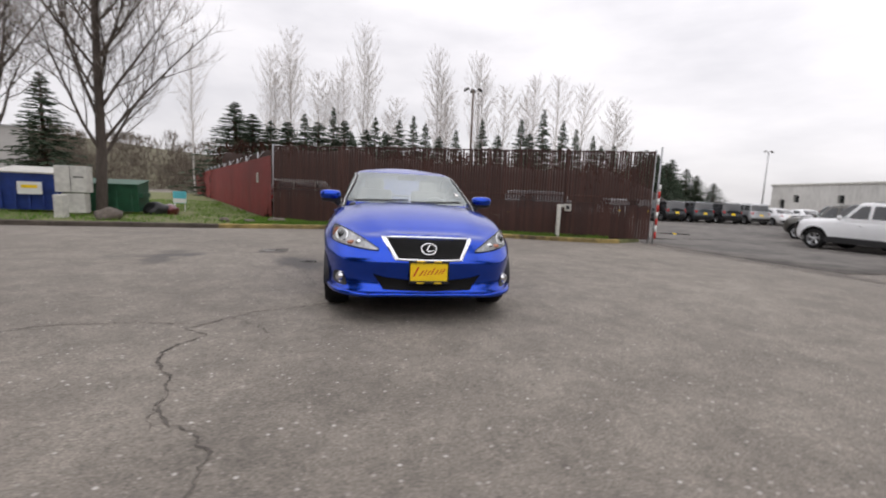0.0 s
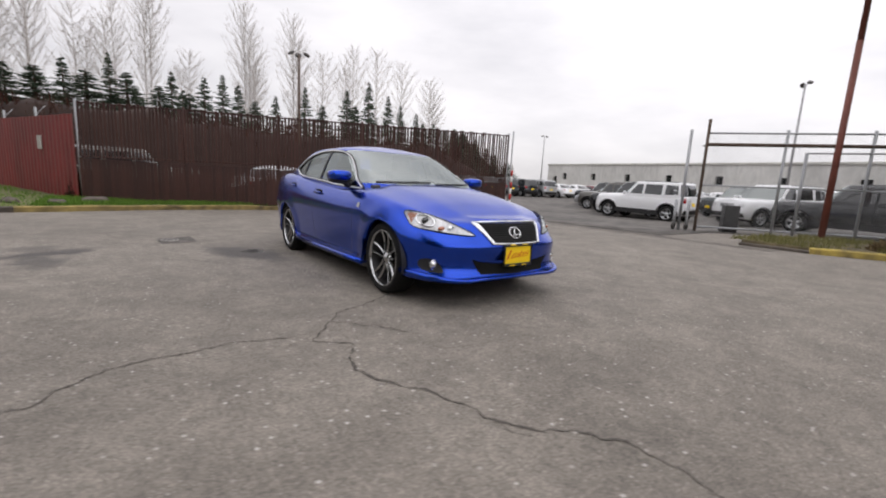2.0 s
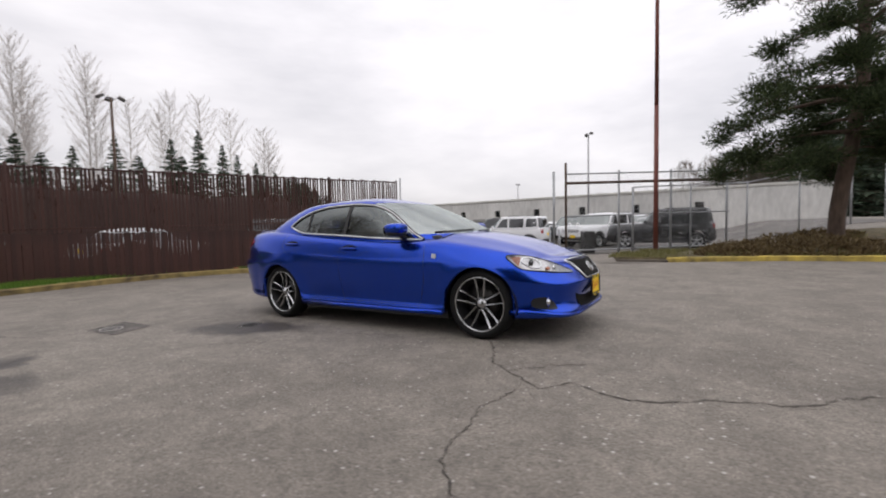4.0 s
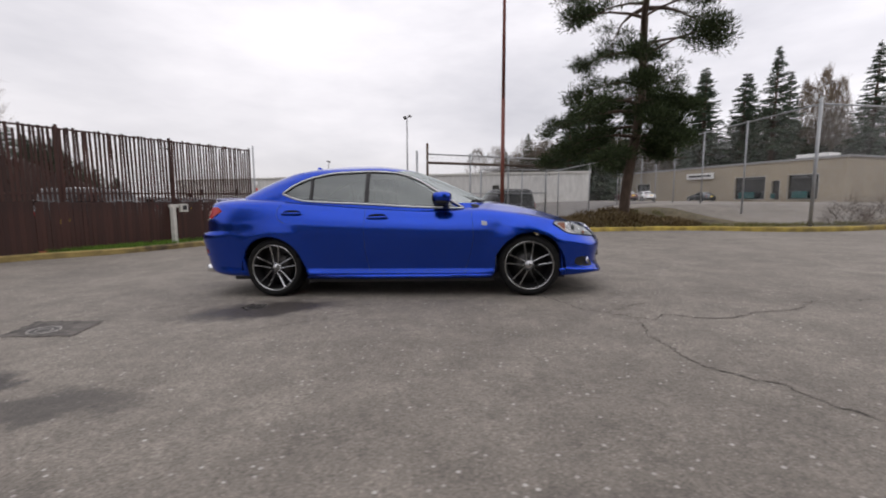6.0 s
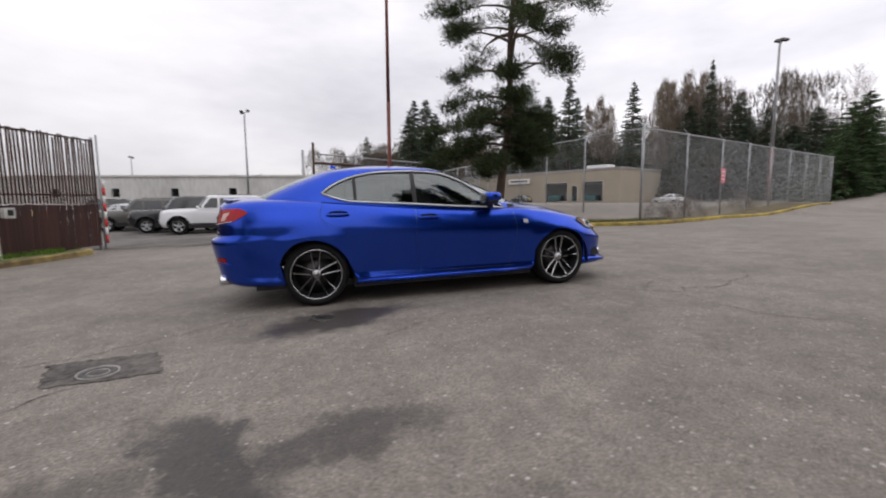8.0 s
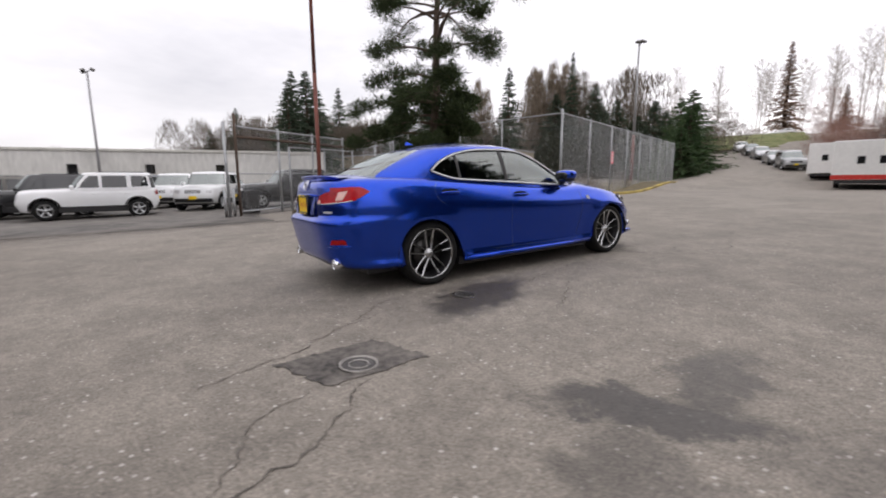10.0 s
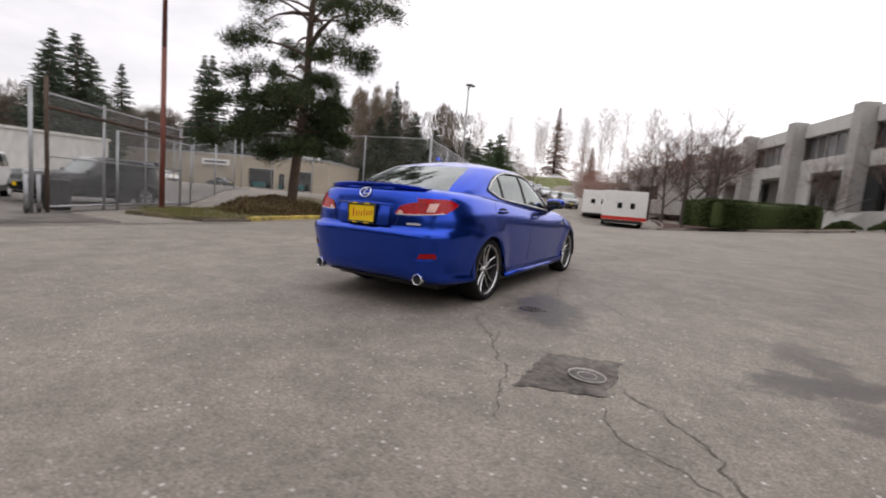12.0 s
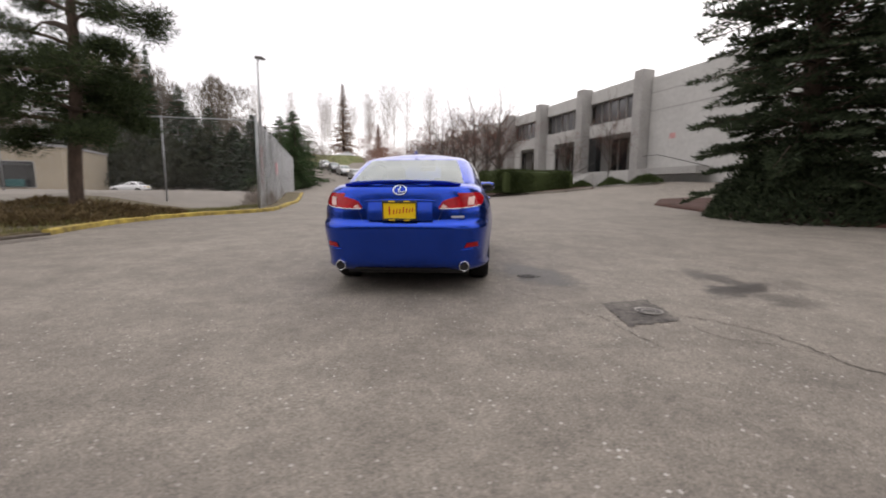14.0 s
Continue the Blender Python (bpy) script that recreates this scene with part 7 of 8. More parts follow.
def pine_tree(x, y, h, seed):
    """A tall uneven pine: bare lower trunk, drooping heavy lower boughs, open layered top."""
    rnd = random.Random(seed)
    t = thing("pine_tree", "tall uneven pine with a dark trunk and layered boughs", "tree", Matrix.Translation((x, y, ground_z(x, y) + 0.05)), "pines")
    tv, tf, nv, nf = [], [], [], []
    spine = [Vector((0.25 * math.sin(k * 0.5) * k / 14, 0.12 * math.sin(k * 0.8 + 1) - 0.055 * h * k / 14, h * k / 14)) for k in range(15)]
    limb(tv, tf, spine, [0.175 * (1 - k / 15.5) ** 0.8 + 0.02 for k in range(15)], 10)

    def spot(z):
        k = min(13.99, 14 * z / h)
        i = int(k)
        return spine[i].lerp(spine[i + 1], k - i)

    def tuft(p, r, n):
        for _ in range(n * 2):
            d = rand_dir(rnd)
            q = p + Vector((d.x * r * rnd.random(), d.y * r * rnd.random(), d.z * r * 0.5 * rnd.random()))
            tri_leaf(nv, nf, q, (d + Vector((0, 0, 0.35))).normalized(), rnd.uniform(0.10, 0.18), rnd, 0.2)

    boughs = []
    for k in range(19):
        z = 2.3 + 2.7 * k / 19 + rnd.uniform(-0.15, 0.15)
        az = k * 2.4 + rnd.uniform(-0.4, 0.4)
        north = math.sin(az)
        boughs.append((z, az, (1.6 + 1.7 * max(0.0, north)) * rnd.uniform(0.8, 1.15) * (1 - 0.08 * k / 15), -0.14 - 0.08 * rnd.random(), 0.55, 62))
    for k in range(36):
        z = 5.2 + (h - 5.6) * k / 36 + rnd.uniform(-0.35, 0.35)
        az = k * 2.4 + 1.1 + rnd.uniform(-0.7, 0.7)
        ln = (3.7 - 2.3 * max(0.0, (z - 9.0) / (h - 9.0))) * rnd.uniform(0.4, 1.12) * (1.0 + 0.3 * max(0.0, math.sin(az)) * max(0.0, 1 - abs(z - 7.0) / 2.5) + 0.3 * max(0.0, math.cos(az)))
        boughs.append((z, az, ln, rnd.uniform(-0.16, 0.24), 0.46, 50))
    for z, az, ln, rise, tr, dens in boughs:
        p0 = spot(z)
        d = Vector((math.cos(az), math.sin(az), 0))
        s = Vector((-d.y, d.x, 0))
        pts = [p0 + d * ln * u + Vector((0, 0, ln * (rise * u + 0.10 * math.sin(u * 3)))) + s * 0.12 * math.sin(u * 4 + az) for u in (0, 0.25, 0.5, 0.75, 1.0)]
        limb(tv, tf, pts, [0.065 * ln / 2.5, 0.05 * ln / 2.5, 0.035, 0.022, 0.01], 5)
        for u in (0.4, 0.5, 0.6, 0.7, 0.79, 0.87, 0.94, 1.0) if z < 5.1 else (0.58, 0.7, 0.8, 0.88, 0.95, 1.0):
            c = pts[min(3, int(u * 4))].lerp(pts[min(4, int(u * 4) + 1)], u * 4 - min(3, int(u * 4)) if u < 1 else 1.0)
            for sg in (-1, 0, 1):
                if sg == 0 and u < 0.9:
                    continue
                q = c + s * sg * ln * 0.22 * rnd.uniform(0.5, 1.2) * (1.15 - u * 0.6) + d * rnd.uniform(0, 0.3) + Vector((0, 0, rnd.uniform(-0.22, 0.28)))
                limb(tv, tf, [c, c.lerp(q, 0.5) + Vector((0, 0, 0.03)), q], [0.016, 0.011, 0.005], 3)
                tuft(q, tr * rnd.uniform(0.75, 1.2), dens)
                if rnd.random() < 0.6:
                    tuft(c.lerp(q, 0.5), tr * 0.7, dens // 2)
    for k in range(6):
        tuft(spot(h * (0.93 + 0.012 * k)), 0.4, 24)
    part("trunk", (tv, tf, True), BARK, t)
    tagged(part("crown", (nv, nf), NEEDLE, t), kind="stuff")
    return t


def conifer_mesh(h, r, seed, whorls, per, tufts, leaf, taper=1.0, low=0.06, spread=0.35, shag=0.0):
    """Trunk and needles of a fir: whorls of drooping boughs, each fringed with needle sprays."""
    rnd = random.Random(seed)
    tv, tf, nv, nf = [], [], [], []
    limb(tv, tf, [Vector((0, 0, -0.2)), Vector((0.02, 0.02, h * 0.5)), Vector((0, 0, h))], [h * 0.017 + 0.05, h * 0.010 + 0.03, 0.02], 7)
    for k in range(whorls):
        u = (k + rnd.random() * 0.6) / whorls
        z = h * (low + (0.985 - low) * u)
        ln = r * (1 - u) ** taper * rnd.uniform(0.75, 1.15) * (1.0 if not shag else 0.78 + 0.38 * min(1.0, u / 0.22)) + 0.05
        for j in range(per):
            az = 2 * math.pi * (j + rnd.random() * 0.7) / per + k * 0.7
            L = ln * rnd.uniform(0.62, 1.15) if leaf > 0.3 or shag else ln * rnd.uniform(0.78, 1.04)
            z = h * (low + (0.985 - low) * u) + rnd.uniform(-0.5, 0.5) * h / whorls * 1.6
            d = Vector((math.cos(az), math.sin(az), 0))
            s = Vector((-d.y, d.x, 0))
            sag = -0.22 * L * (1 - u) + 0.12 * L * u + shag * L * rnd.uniform(-0.25, 0.45)
            L *= 1 - shag * rnd.random() ** 2 * 0.9
            p0, p1, p2 = Vector((0, 0, z)), Vector((0, 0, z)) + d * L * 0.55 + Vector((0, 0, sag * 0.35)), Vector((0, 0, z)) + d * L + Vector((0, 0, sag))
            if leaf < 0.5:
                limb(tv, tf, [p0, p1, p2], [0.012 * L + 0.008, 0.008 * L + 0.005, 0.004], 3)
            for i in range(tufts):
                w = (0.4 if shag else 0.15) + (0.6 if shag else 0.85) * (i + rnd.random()) / tufts
                c = p0.lerp(p1, w / 0.55) if w < 0.55 else p1.lerp(p2, (w - 0.55) / 0.45)
                for sg in (-1, 1):
                    dd = (d * rnd.uniform(0.4, 1.0) + s * sg * rnd.uniform(0.3, 1.0) + Vector((0, 0, rnd.uniform(-0.8, 0.3 + shag)))).normalized()
                    tri_leaf(nv, nf, c + s * sg * rnd.uniform(0, spread * 0.3) * L * (1.1 - w), dd, leaf * rnd.uniform(0.7, 1.3) * (0.4 + 0.7 * (1 - u) if leaf > 0.3 else 1.0), rnd, 0.32)
    return mesh_of(tv, tf, True), mesh_of(nv, nf)


def plant(name, label, category, meshes, mats, at, scale, turn, group, sink=0.0):
    """One tree from shared trunk and crown meshes."""
    m = Matrix.Translation((at[0], at[1], ground_z(*at) - sink)) @ Matrix.Rotation(turn, 4, "Z") @ Matrix.Diagonal((scale[0], scale[0], scale[1], 1))
    t = thing(name, label, category, m, group)
    for me, mat_k, nm in zip(meshes, mats, ("trunk", "crown")):
        if not me.materials:
            me.materials.append(mat_k)
        tagged(part(nm, me, mat_k, t), kind="stuff" if nm == "crown" else "")
    return t


def bare_tree_mesh(h, seed, levels, split, spread, trunk_r, twig, lean=0.0, clear=0.3, upright=0.5, reach=0.62, thin=0.5):
    """A leafless tree: trunk, forking limbs, fine twigs as slivers."""
    rnd = random.Random(seed)
    tv, tf, nv, nf = [], [], [], []

    def grow(p, d, ln, rad, lev):
        n = 4 if lev == 0 else 3
        pts, q, dd = [p], p, d
        for i in range(n):
            dd = (dd + rand_dir(rnd) * (0.05 if lev == 0 else 0.16) + Vector((0, 0, 0.06 * upright))).normalized()
            q = q + dd * ln / n
            pts.append(q)
        limb(tv, tf, pts, [rad * (1 - 0.55 * i / n) for i in range(n + 1)], 7 if lev == 0 else (4 if lev == 1 else 3))
        if lev >= levels:
            for i in range(twig):
                a = pts[rnd.randint(1, n)]
                tri_leaf(nv, nf, a, (dd * 0.8 + rand_dir(rnd) * 0.7 + Vector((0, 0, 0.25 * upright))).normalized(), ln * rnd.uniform(0.5, 1.0), rnd, 0.028)
            return
        kids = split[min(lev, len(split) - 1)]
        for i in range(kids):
            w = (clear if lev == 0 else 0.25) + (1 - (clear if lev == 0 else 0.25)) * (i + rnd.random() * 0.7) / kids
            k = min(n - 1, int(w * n))
            a = pts[k].lerp(pts[k + 1], w * n - k)
            az = i * 2.4 + rnd.uniform(-0.5, 0.5)
            out = d.orthogonal().normalized()
            out = (out * math.cos(az) + d.cross(out) * math.sin(az)).normalized()
            nd = (d * (1 - spread) + out * spread + Vector((0, 0, 0.18 * upright))).normalized()
            grow(a, nd, ln * (reach if lev == 0 else 0.58) * rnd.uniform(0.7, 1.1) * (1.15 - 0.55 * w if lev == 0 else 1.0), rad * thin * (1.2 - 0.5 * w), lev + 1)
        grow(pts[-1], dd, ln * 0.45, rad * 0.42, min(levels, lev + 2))

    grow(Vector((0, 0, -0.1)), Vector((lean, 0, 1)).normalized(), h * 0.72, trunk_r, 0)
    return mesh_of(tv, tf, True), mesh_of(nv, nf)


pine_tree(11.46, -6.15, 12.8, 11)
big_fir = conifer_mesh(15.0, 3.1, 3, 62, 9, 110, 0.17, 0.26, 0.03, 1.3, 0.6)
plant("fir_tree", "large dark fir with boughs to the ground", "tree", big_fir, (BARK, NEEDLE_DK), (-10.1, -6.9), (0.98, 1.0), 0.3, "firs")
plant("fir_tree", "large dark fir beside the driveway", "tree", big_fir, (BARK, NEEDLE_DK), (-14.2, -4.3), (1.05, 0.95), 2.2, "firs")

lawn_tree = bare_tree_mesh(12.5, 21, 4, (22, 7, 4, 3), 0.54, 0.17, 6, 0.02, 0.2, 1.7, 0.42, 0.36)
plant("bare_tree", "leafless grey-barked tree with spreading limbs on the lawn", "tree", lawn_tree, (BARK_GREY, TWIG), (-8.95, 10.6), (1.0, 1.0), 0.4, "bare trees")
plant("bare_tree", "leafless grey-barked tree leaning beside the lawn", "tree", lawn_tree, (BARK_GREY, TWIG), (-13.2, 12.6), (0.9, 1.05), 2.0, "bare trees")

def birch_mesh(h, seed):
    """A slim leafless birch: one or two thin stems, short rising branches in an oval crown, hair-fine twigs."""
    rnd = random.Random(seed)
    tv, tf, nv, nf = [], [], [], []
    stems = [(0.0, 0.0, 1.0)] + ([(0.5, 0.9, 0.86)] if seed % 2 else [])
    for off, lean, tall in stems:
        H = h * tall
        spine = [Vector((off + lean * k / 8 + rnd.uniform(-0.08, 0.08), rnd.uniform(-0.08, 0.08), H * k / 8)) for k in range(9)]
        limb(tv, tf, spine, [0.13 * (1 - k / 8.6) + 0.012 for k in range(9)], 5)
        for j in range(72):
            u = 0.32 + 0.66 * j / 72 + rnd.uniform(-0.01, 0.01)
            k = min(7, int(u * 8))
            p = spine[k].lerp(spine[k + 1], u * 8 - k)
            ln = H * 0.20 * math.sin(math.pi * min(1.0, (u - 0.22) / 0.80)) ** 0.8 * rnd.uniform(0.6, 1.15) + 0.25
            az = j * 2.4 + rnd.uniform(-0.5, 0.5)
            d = Vector((math.cos(az), math.sin(az), rnd.uniform(0.6, 1.2))).normalized()
            q = p + d * ln * 0.55
            e = q + (d + Vector((0, 0, 0.5))).normalized() * ln * 0.5
            limb(tv, tf, [p, q, e], [0.03, 0.02, 0.008], 3)
            for i in range(26):
                w = rnd.uniform(0.15, 1.0)
                c = p.lerp(q, w / 0.55) if w < 0.55 else q.lerp(e, (w - 0.55) / 0.45)
                t = (d + rand_dir(rnd) * 0.8 + Vector((0, 0, 0.3))).normalized()
                s = rnd.uniform(0.35, 0.8) * (0.4 + ln * 0.3)
                tri_leaf(nv, nf, c, t, s, rnd, 0.026 / s)
    return mesh_of(tv, tf, True), mesh_of(nv, nf)


birches = [birch_mesh(20.0, 31 + k) for k in range(3)]
rnd = random.Random(77)
for x, y, h in ((-23.1, 60, 20), (-12.6, 58, 19.5), (-9.9, 57.4, 22), (-6.3, 56.7, 17), (-0.2, 55.5, 23), (-3.0, 58.0, 19), (9.6, 53.6, 20.5), (15.0, 52.5, 20), (18.5, 51.8, 16), (22.4, 51, 17.5), (25.5, 50.4, 17.5), (29.0, 49.7, 16.5), (33.3, 48.9, 15), (4.5, 60, 15), (12.0, 60, 17)):
    plant("birch_tree", "tall pale leafless birch beyond the fence", "tree", birches[rnd.randint(0, 2)], (BARK_PALE, TWIG_PALE_HAZE), (x, y), (0.8, h / 20.0), rnd.uniform(0, 6), "birches")

firs = [conifer_mesh(10.0, 2.7, 50 + k, 40, 8, 9, 0.42, 0.85, 0.04) for k in range(3)]
for x, y, sx, sz in ((-13.2, 42.8, 2.1, 0.97), (-18.3, 23.4, 0.95, 0.72), (-9.6, 42.1, 1.3, 0.8), (-6.2, 41.4, 0.9, 0.9), (-3.3, 40.8, 0.7, 0.98), (0.9, 40.0, 0.8, 0.9), (3.3, 39.5, 0.9, 0.88), (4.7, 39.2, 0.8, 0.92), (5.9, 39.0, 0.8, 0.86), (-1.5, 43, 0.9, 0.75), (2.0, 43, 0.9, 0.8),
                     (9.0, 38.4, 0.75, 0.8), (11.6, 37.9, 0.75, 0.92), (15.5, 37.1, 0.9, 0.94), (17.7, 36.7, 0.8, 1.06), (19.7, 36.3, 0.75, 0.94), (21.0, 36.0, 0.7, 0.86), (22.8, 35.7, 0.65, 0.8), (26, 37, 0.9, 0.74), (29, 39, 1.0, 0.72), (32, 41, 1.2, 0.75), (35, 43, 1.3, 0.78), (38, 46, 1.3, 0.76), (42, 49, 1.4, 0.72), (46, 53, 1.4, 0.7), (50, 58, 1.4, 0.66), (62, 66, 0.8, 0.6), (45, 58, 1.7, 1.0), (47.5, 58.5, 1.6, 0.94), (49.5, 57.5, 1.6, 0.86), (52, 57, 1.5, 0.72), (54, 57, 1.5, 0.62), (56.5, 56, 1.4, 0.5), (48.5, 61, 1.8, 0.95), (51, 61, 1.6, 0.8)):
    plant("distant_fir", "dark green conifer beyond the fence", "tree", firs[rnd.randint(0, 2)], (BARK, NEEDLE_FAR_HAZE), (x, y), (sx, sz), rnd.uniform(0, 6), "distant conifers")
for x, y, sx, sz in ((70, -18, 2.4, 1.8), (73, -20.5, 2.3, 1.65), (68, -14.5, 2.0, 1.5), (75, -17, 2.2, 1.9), (80, -40, 2.0, 2.4), (76, -46, 1.9, 2.2), (72, -50, 1.8, 2.1), (54, -60, 2.1, 1.3), (53, -63, 1.0, 1.9), (50, -66, 1.8, 1.2), (45, -62, 2.2, 1.0), (41, -60, 2.0, 1.2),
                     (36, -58, 2.2, 0.95), (32, -56, 2.0, 1.1), (28.5, -53, 1.8, 0.9), (64, -43, 1.9, 2.25), (70, -42, 2.2, 2.05), (72, -37, 2.3, 2.2), (88, -30, 1.8, 2.0), (56, -50, 1.6, 2.0)):
    plant("distant_fir", "dark green conifer behind the shop and road", "tree", firs[rnd.randint(0, 2)], (BARK, NEEDLE_FAR_HAZE), (x, y), (sx, sz), rnd.uniform(0, 6), "distant conifers")

green_firs = [conifer_mesh(10.0, 3.0, 57 + k, 40, 9, 10, 0.40, 0.8, 0.04) for k in range(2)]
for k, (x, y, sx, sz) in enumerate(((25.5, -51, 1.6, 1.0), (22.0, -47, 1.5, 0.95), (20.3, -43.5, 1.4, 0.75), (19.0, -39.5, 1.1, 0.55))):
    plant("green_conifer", "full green conifer beside the road fence", "tree", green_firs[k % 2], (BARK, NEEDLE_GREEN), (x, y), (sx, sz), 1.3 * k, "roadside conifers")
larch = conifer_mesh(10.0, 1.7, 61, 40, 7, 8, 0.36, 0.9, 0.1)
for x, y, sx, sz in ((31, -97.5, 1.9, 1.75), (24, -104, 1.3, 0.9)):
    plant("larch_tree", "tall rusty brown larch on the far bank", "tree", larch, (BARK, LARCH), (x, y), (sx, sz), 0.4, "far larches")
red_trees = [bare_tree_mesh(8.5, 91 + k, 4, (9, 5, 4, 3), 0.55, 0.12, 5, 0.03, 0.2, 0.6) for k in range(2)]
for x, y, s in ((-2.6, -31, 1.0), (-0.6, -36, 1.1), (1.5, -42, 1.1), (3.5, -48, 1.1), (-2.0, -45, 1.15), (6.0, -56, 1.0), (8.5, -63, 1.0), (0.5, -54, 1.2)):
    plant("bare_tree", "leafless ornamental tree with reddish twigs", "tree", red_trees[rnd.randint(0, 1)], (BARK_GREY, TWIG_RED), (x, y), (s, s), rnd.uniform(0, 6), "roadside trees")
for x, y, s in ((-11.2, -29.0, 0.75), (-9.4, -36.5, 0.7)):
    plant("bare_tree", "small leafless tree before the office block", "tree", red_trees[1], (BARK_PALE, TWIG), (x, y), (s * 0.7, s), rnd.uniform(0, 6), "roadside trees")
for x, y, s in ((20, -105, 0.9), (24, -112, 1.0), (30, -118, 0.95), (36, -120, 0.9), (43, -116, 0.95), (16, -100, 0.8), (49, -110, 0.9), (54, -100, 0.9), (10, -96, 0.8), (60, -96, 0.8), (27, -108, 0.8), (39, -112, 0.85)):
    plant("birch_tree", "tall pale leafless tree on the far rise", "tree", birches[rnd.randint(0, 2)], (BARK_PALE, TWIG_PALE_HAZE), (x, y), (0.9, s), rnd.uniform(0, 6), "far birches")


# ---- woods, hills, hedge, shrubs, grass ----
def hill(name, pts, depth, mat_k, label):
    """A wooded rise behind the place: pts are (x, y, height) along its foot."""
    verts, faces = [], []
    steps = 7
    for i, (x, y, h) in enumerate(pts):
        o = Vector((x, y, 0)).normalized()
        for k in range(steps):
            u = k / (steps - 1)
            z = ground_z(x, y) - 0.5 + h * math.sin(u * math.pi / 2) + 0.6 * noise.noise((x * 0.1, y * 0.1, k))
            verts.append((x + o.x * depth * u, y + o.y * depth * u, z))
    for i in range(len(pts) - 1):
        for k in range(steps - 1):
            faces.append((i * steps + k, i * steps + k + 1, (i + 1) * steps + k + 1, (i + 1) * steps + k))
    return solid(name, (verts, faces, True), mat_k, label, "hill", kind="structure")


HILL_MAT = material("wooded_hillside", (0.10, 0.085, 0.055), 0.95, vary=0.4, scale=1.2, bump=0.3, color2=(0.14, 0.13, 0.08))
hill("backdrop_north", [(-120, 40, 17), (-90, 70, 17), (-55, 88, 14), (-30, 95, 11), (0, 100, 9), (30, 100, 8), (60, 98, 6), (90, 90, 3), (120, 80, 2)], 60, HILL_MAT, "brown wooded hillside beyond the fences")
hill("backdrop_east", [(120, 80, 4), (130, 50, 6), (130, 20, 8), (128, -10, 10), (120, -40, 14), (105, -70, 16), (85, -95, 14)], 60, HILL_MAT, "brown wooded rise beyond the warehouse")
hill("backdrop_south", [(85, -95, 12), (70, -125, 8), (45, -145, 7), (15, -150, 7), (-15, -140, 8), (-50, -120, 10)], 60, HILL_MAT, "grassy wooded rise at the road's end")
hill("backdrop_west", [(-50, -120, 8), (-90, -70, 9), (-110, -20, 10), (-120, 40, 14)], 60, HILL_MAT, "wooded rise behind the yard")


def brush(name, spots, mat_k, label, per, leaf, width, seed, up=0.9):
    """Many far leafless trees as one tangle of upright slivers; spots are (x, y, height, radius)."""
    rnd_ = random.Random(seed)
    verts, faces = [], []
    for x, y, h, r in spots:
        z0 = ground_z(x, y) - 0.3
        for _ in range(per):
            u = rnd_.random() ** 0.8
            a = rnd_.uniform(0, 6.283)
            rr = r * math.sqrt(rnd_.random()) * (1.0 - 0.75 * u ** 3)
            p = Vector((x + rr * math.cos(a), y + rr * math.sin(a), z0 + h * u * 0.92))
            d = Vector((rnd_.uniform(-1, 1) * (1.2 - up), rnd_.uniform(-1, 1) * (1.2 - up), up)).normalized()
            tri_leaf(verts, faces, p, d, leaf * rnd_.uniform(0.6, 1.3) * (0.6 + 0.4 * h / 8), rnd_, width)
    return tagged(solid(name, (verts, faces), mat_k, label, "woods"), kind="stuff")


def row(n, x0, y0, x1, y1, h0, h1, jit, r, seed, dx=0.0):
    q = random.Random(seed)
    return [(x0 + (x1 - x0) * i / n + q.uniform(-jit, jit), y0 + (y1 - y0) * i / n + q.uniform(-jit, jit), q.uniform(h0, h1), r * q.uniform(0.7, 1.3)) for i in range(n)]


brush("brown_woods", row(80, -95, 62, -18, 88, 5, 11, 6, 3.8, 1) + row(20, -18, 88, 5, 92, 6, 11, 5, 3.5, 41) + row(40, 5, 92, 70, 88, 6, 10, 6, 3.5, 2), WOODS, "brown leafless woods on the hillside", 460, 1.0, 0.11, 3)
def bank(name, pts, mat_k, label):
    """A long overgrown bank: pts are (x, y, height, half width) along its crest."""
    verts, faces = [], []
    for i, (x, y, h, w) in enumerate(pts):
        for k in range(9):
            u = k / 4 - 1
            z = h * (1 - abs(u) ** 2.2) + 0.25 * h * noise.noise((x * 0.3, y * 0.3 + u, 2.0)) * (1 - abs(u))
            verts.append((x, y + w * u, ground_z(x, y) - 0.2 + z))
        if i:
            faces += [((i - 1) * 9 + k, (i - 1) * 9 + k + 1, i * 9 + k + 1, i * 9 + k) for k in range(8)]
    return solid(name, (verts, faces, True), mat_k, label, "bank", kind="structure")


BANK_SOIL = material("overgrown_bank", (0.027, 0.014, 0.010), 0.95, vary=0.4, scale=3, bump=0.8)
bank("bank_north", [(-11 + 2 * k, 32 - 0.12 * k, lerp_table([(-11, 4.4), (21, 4.3), (25, 3.0), (29, 0.8)], -11 + 2 * k), 2.4) for k in range(21)], BANK_SOIL, "overgrown dark brown bank behind the slatted fence")
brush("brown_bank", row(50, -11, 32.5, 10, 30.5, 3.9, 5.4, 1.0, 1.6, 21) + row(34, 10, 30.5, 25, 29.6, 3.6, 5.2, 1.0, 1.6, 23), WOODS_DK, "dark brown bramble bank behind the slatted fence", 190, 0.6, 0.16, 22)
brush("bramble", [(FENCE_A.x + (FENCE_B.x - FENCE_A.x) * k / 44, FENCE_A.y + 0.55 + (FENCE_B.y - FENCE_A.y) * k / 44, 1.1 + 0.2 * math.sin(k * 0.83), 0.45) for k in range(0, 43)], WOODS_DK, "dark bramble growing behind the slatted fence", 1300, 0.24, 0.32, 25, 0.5)
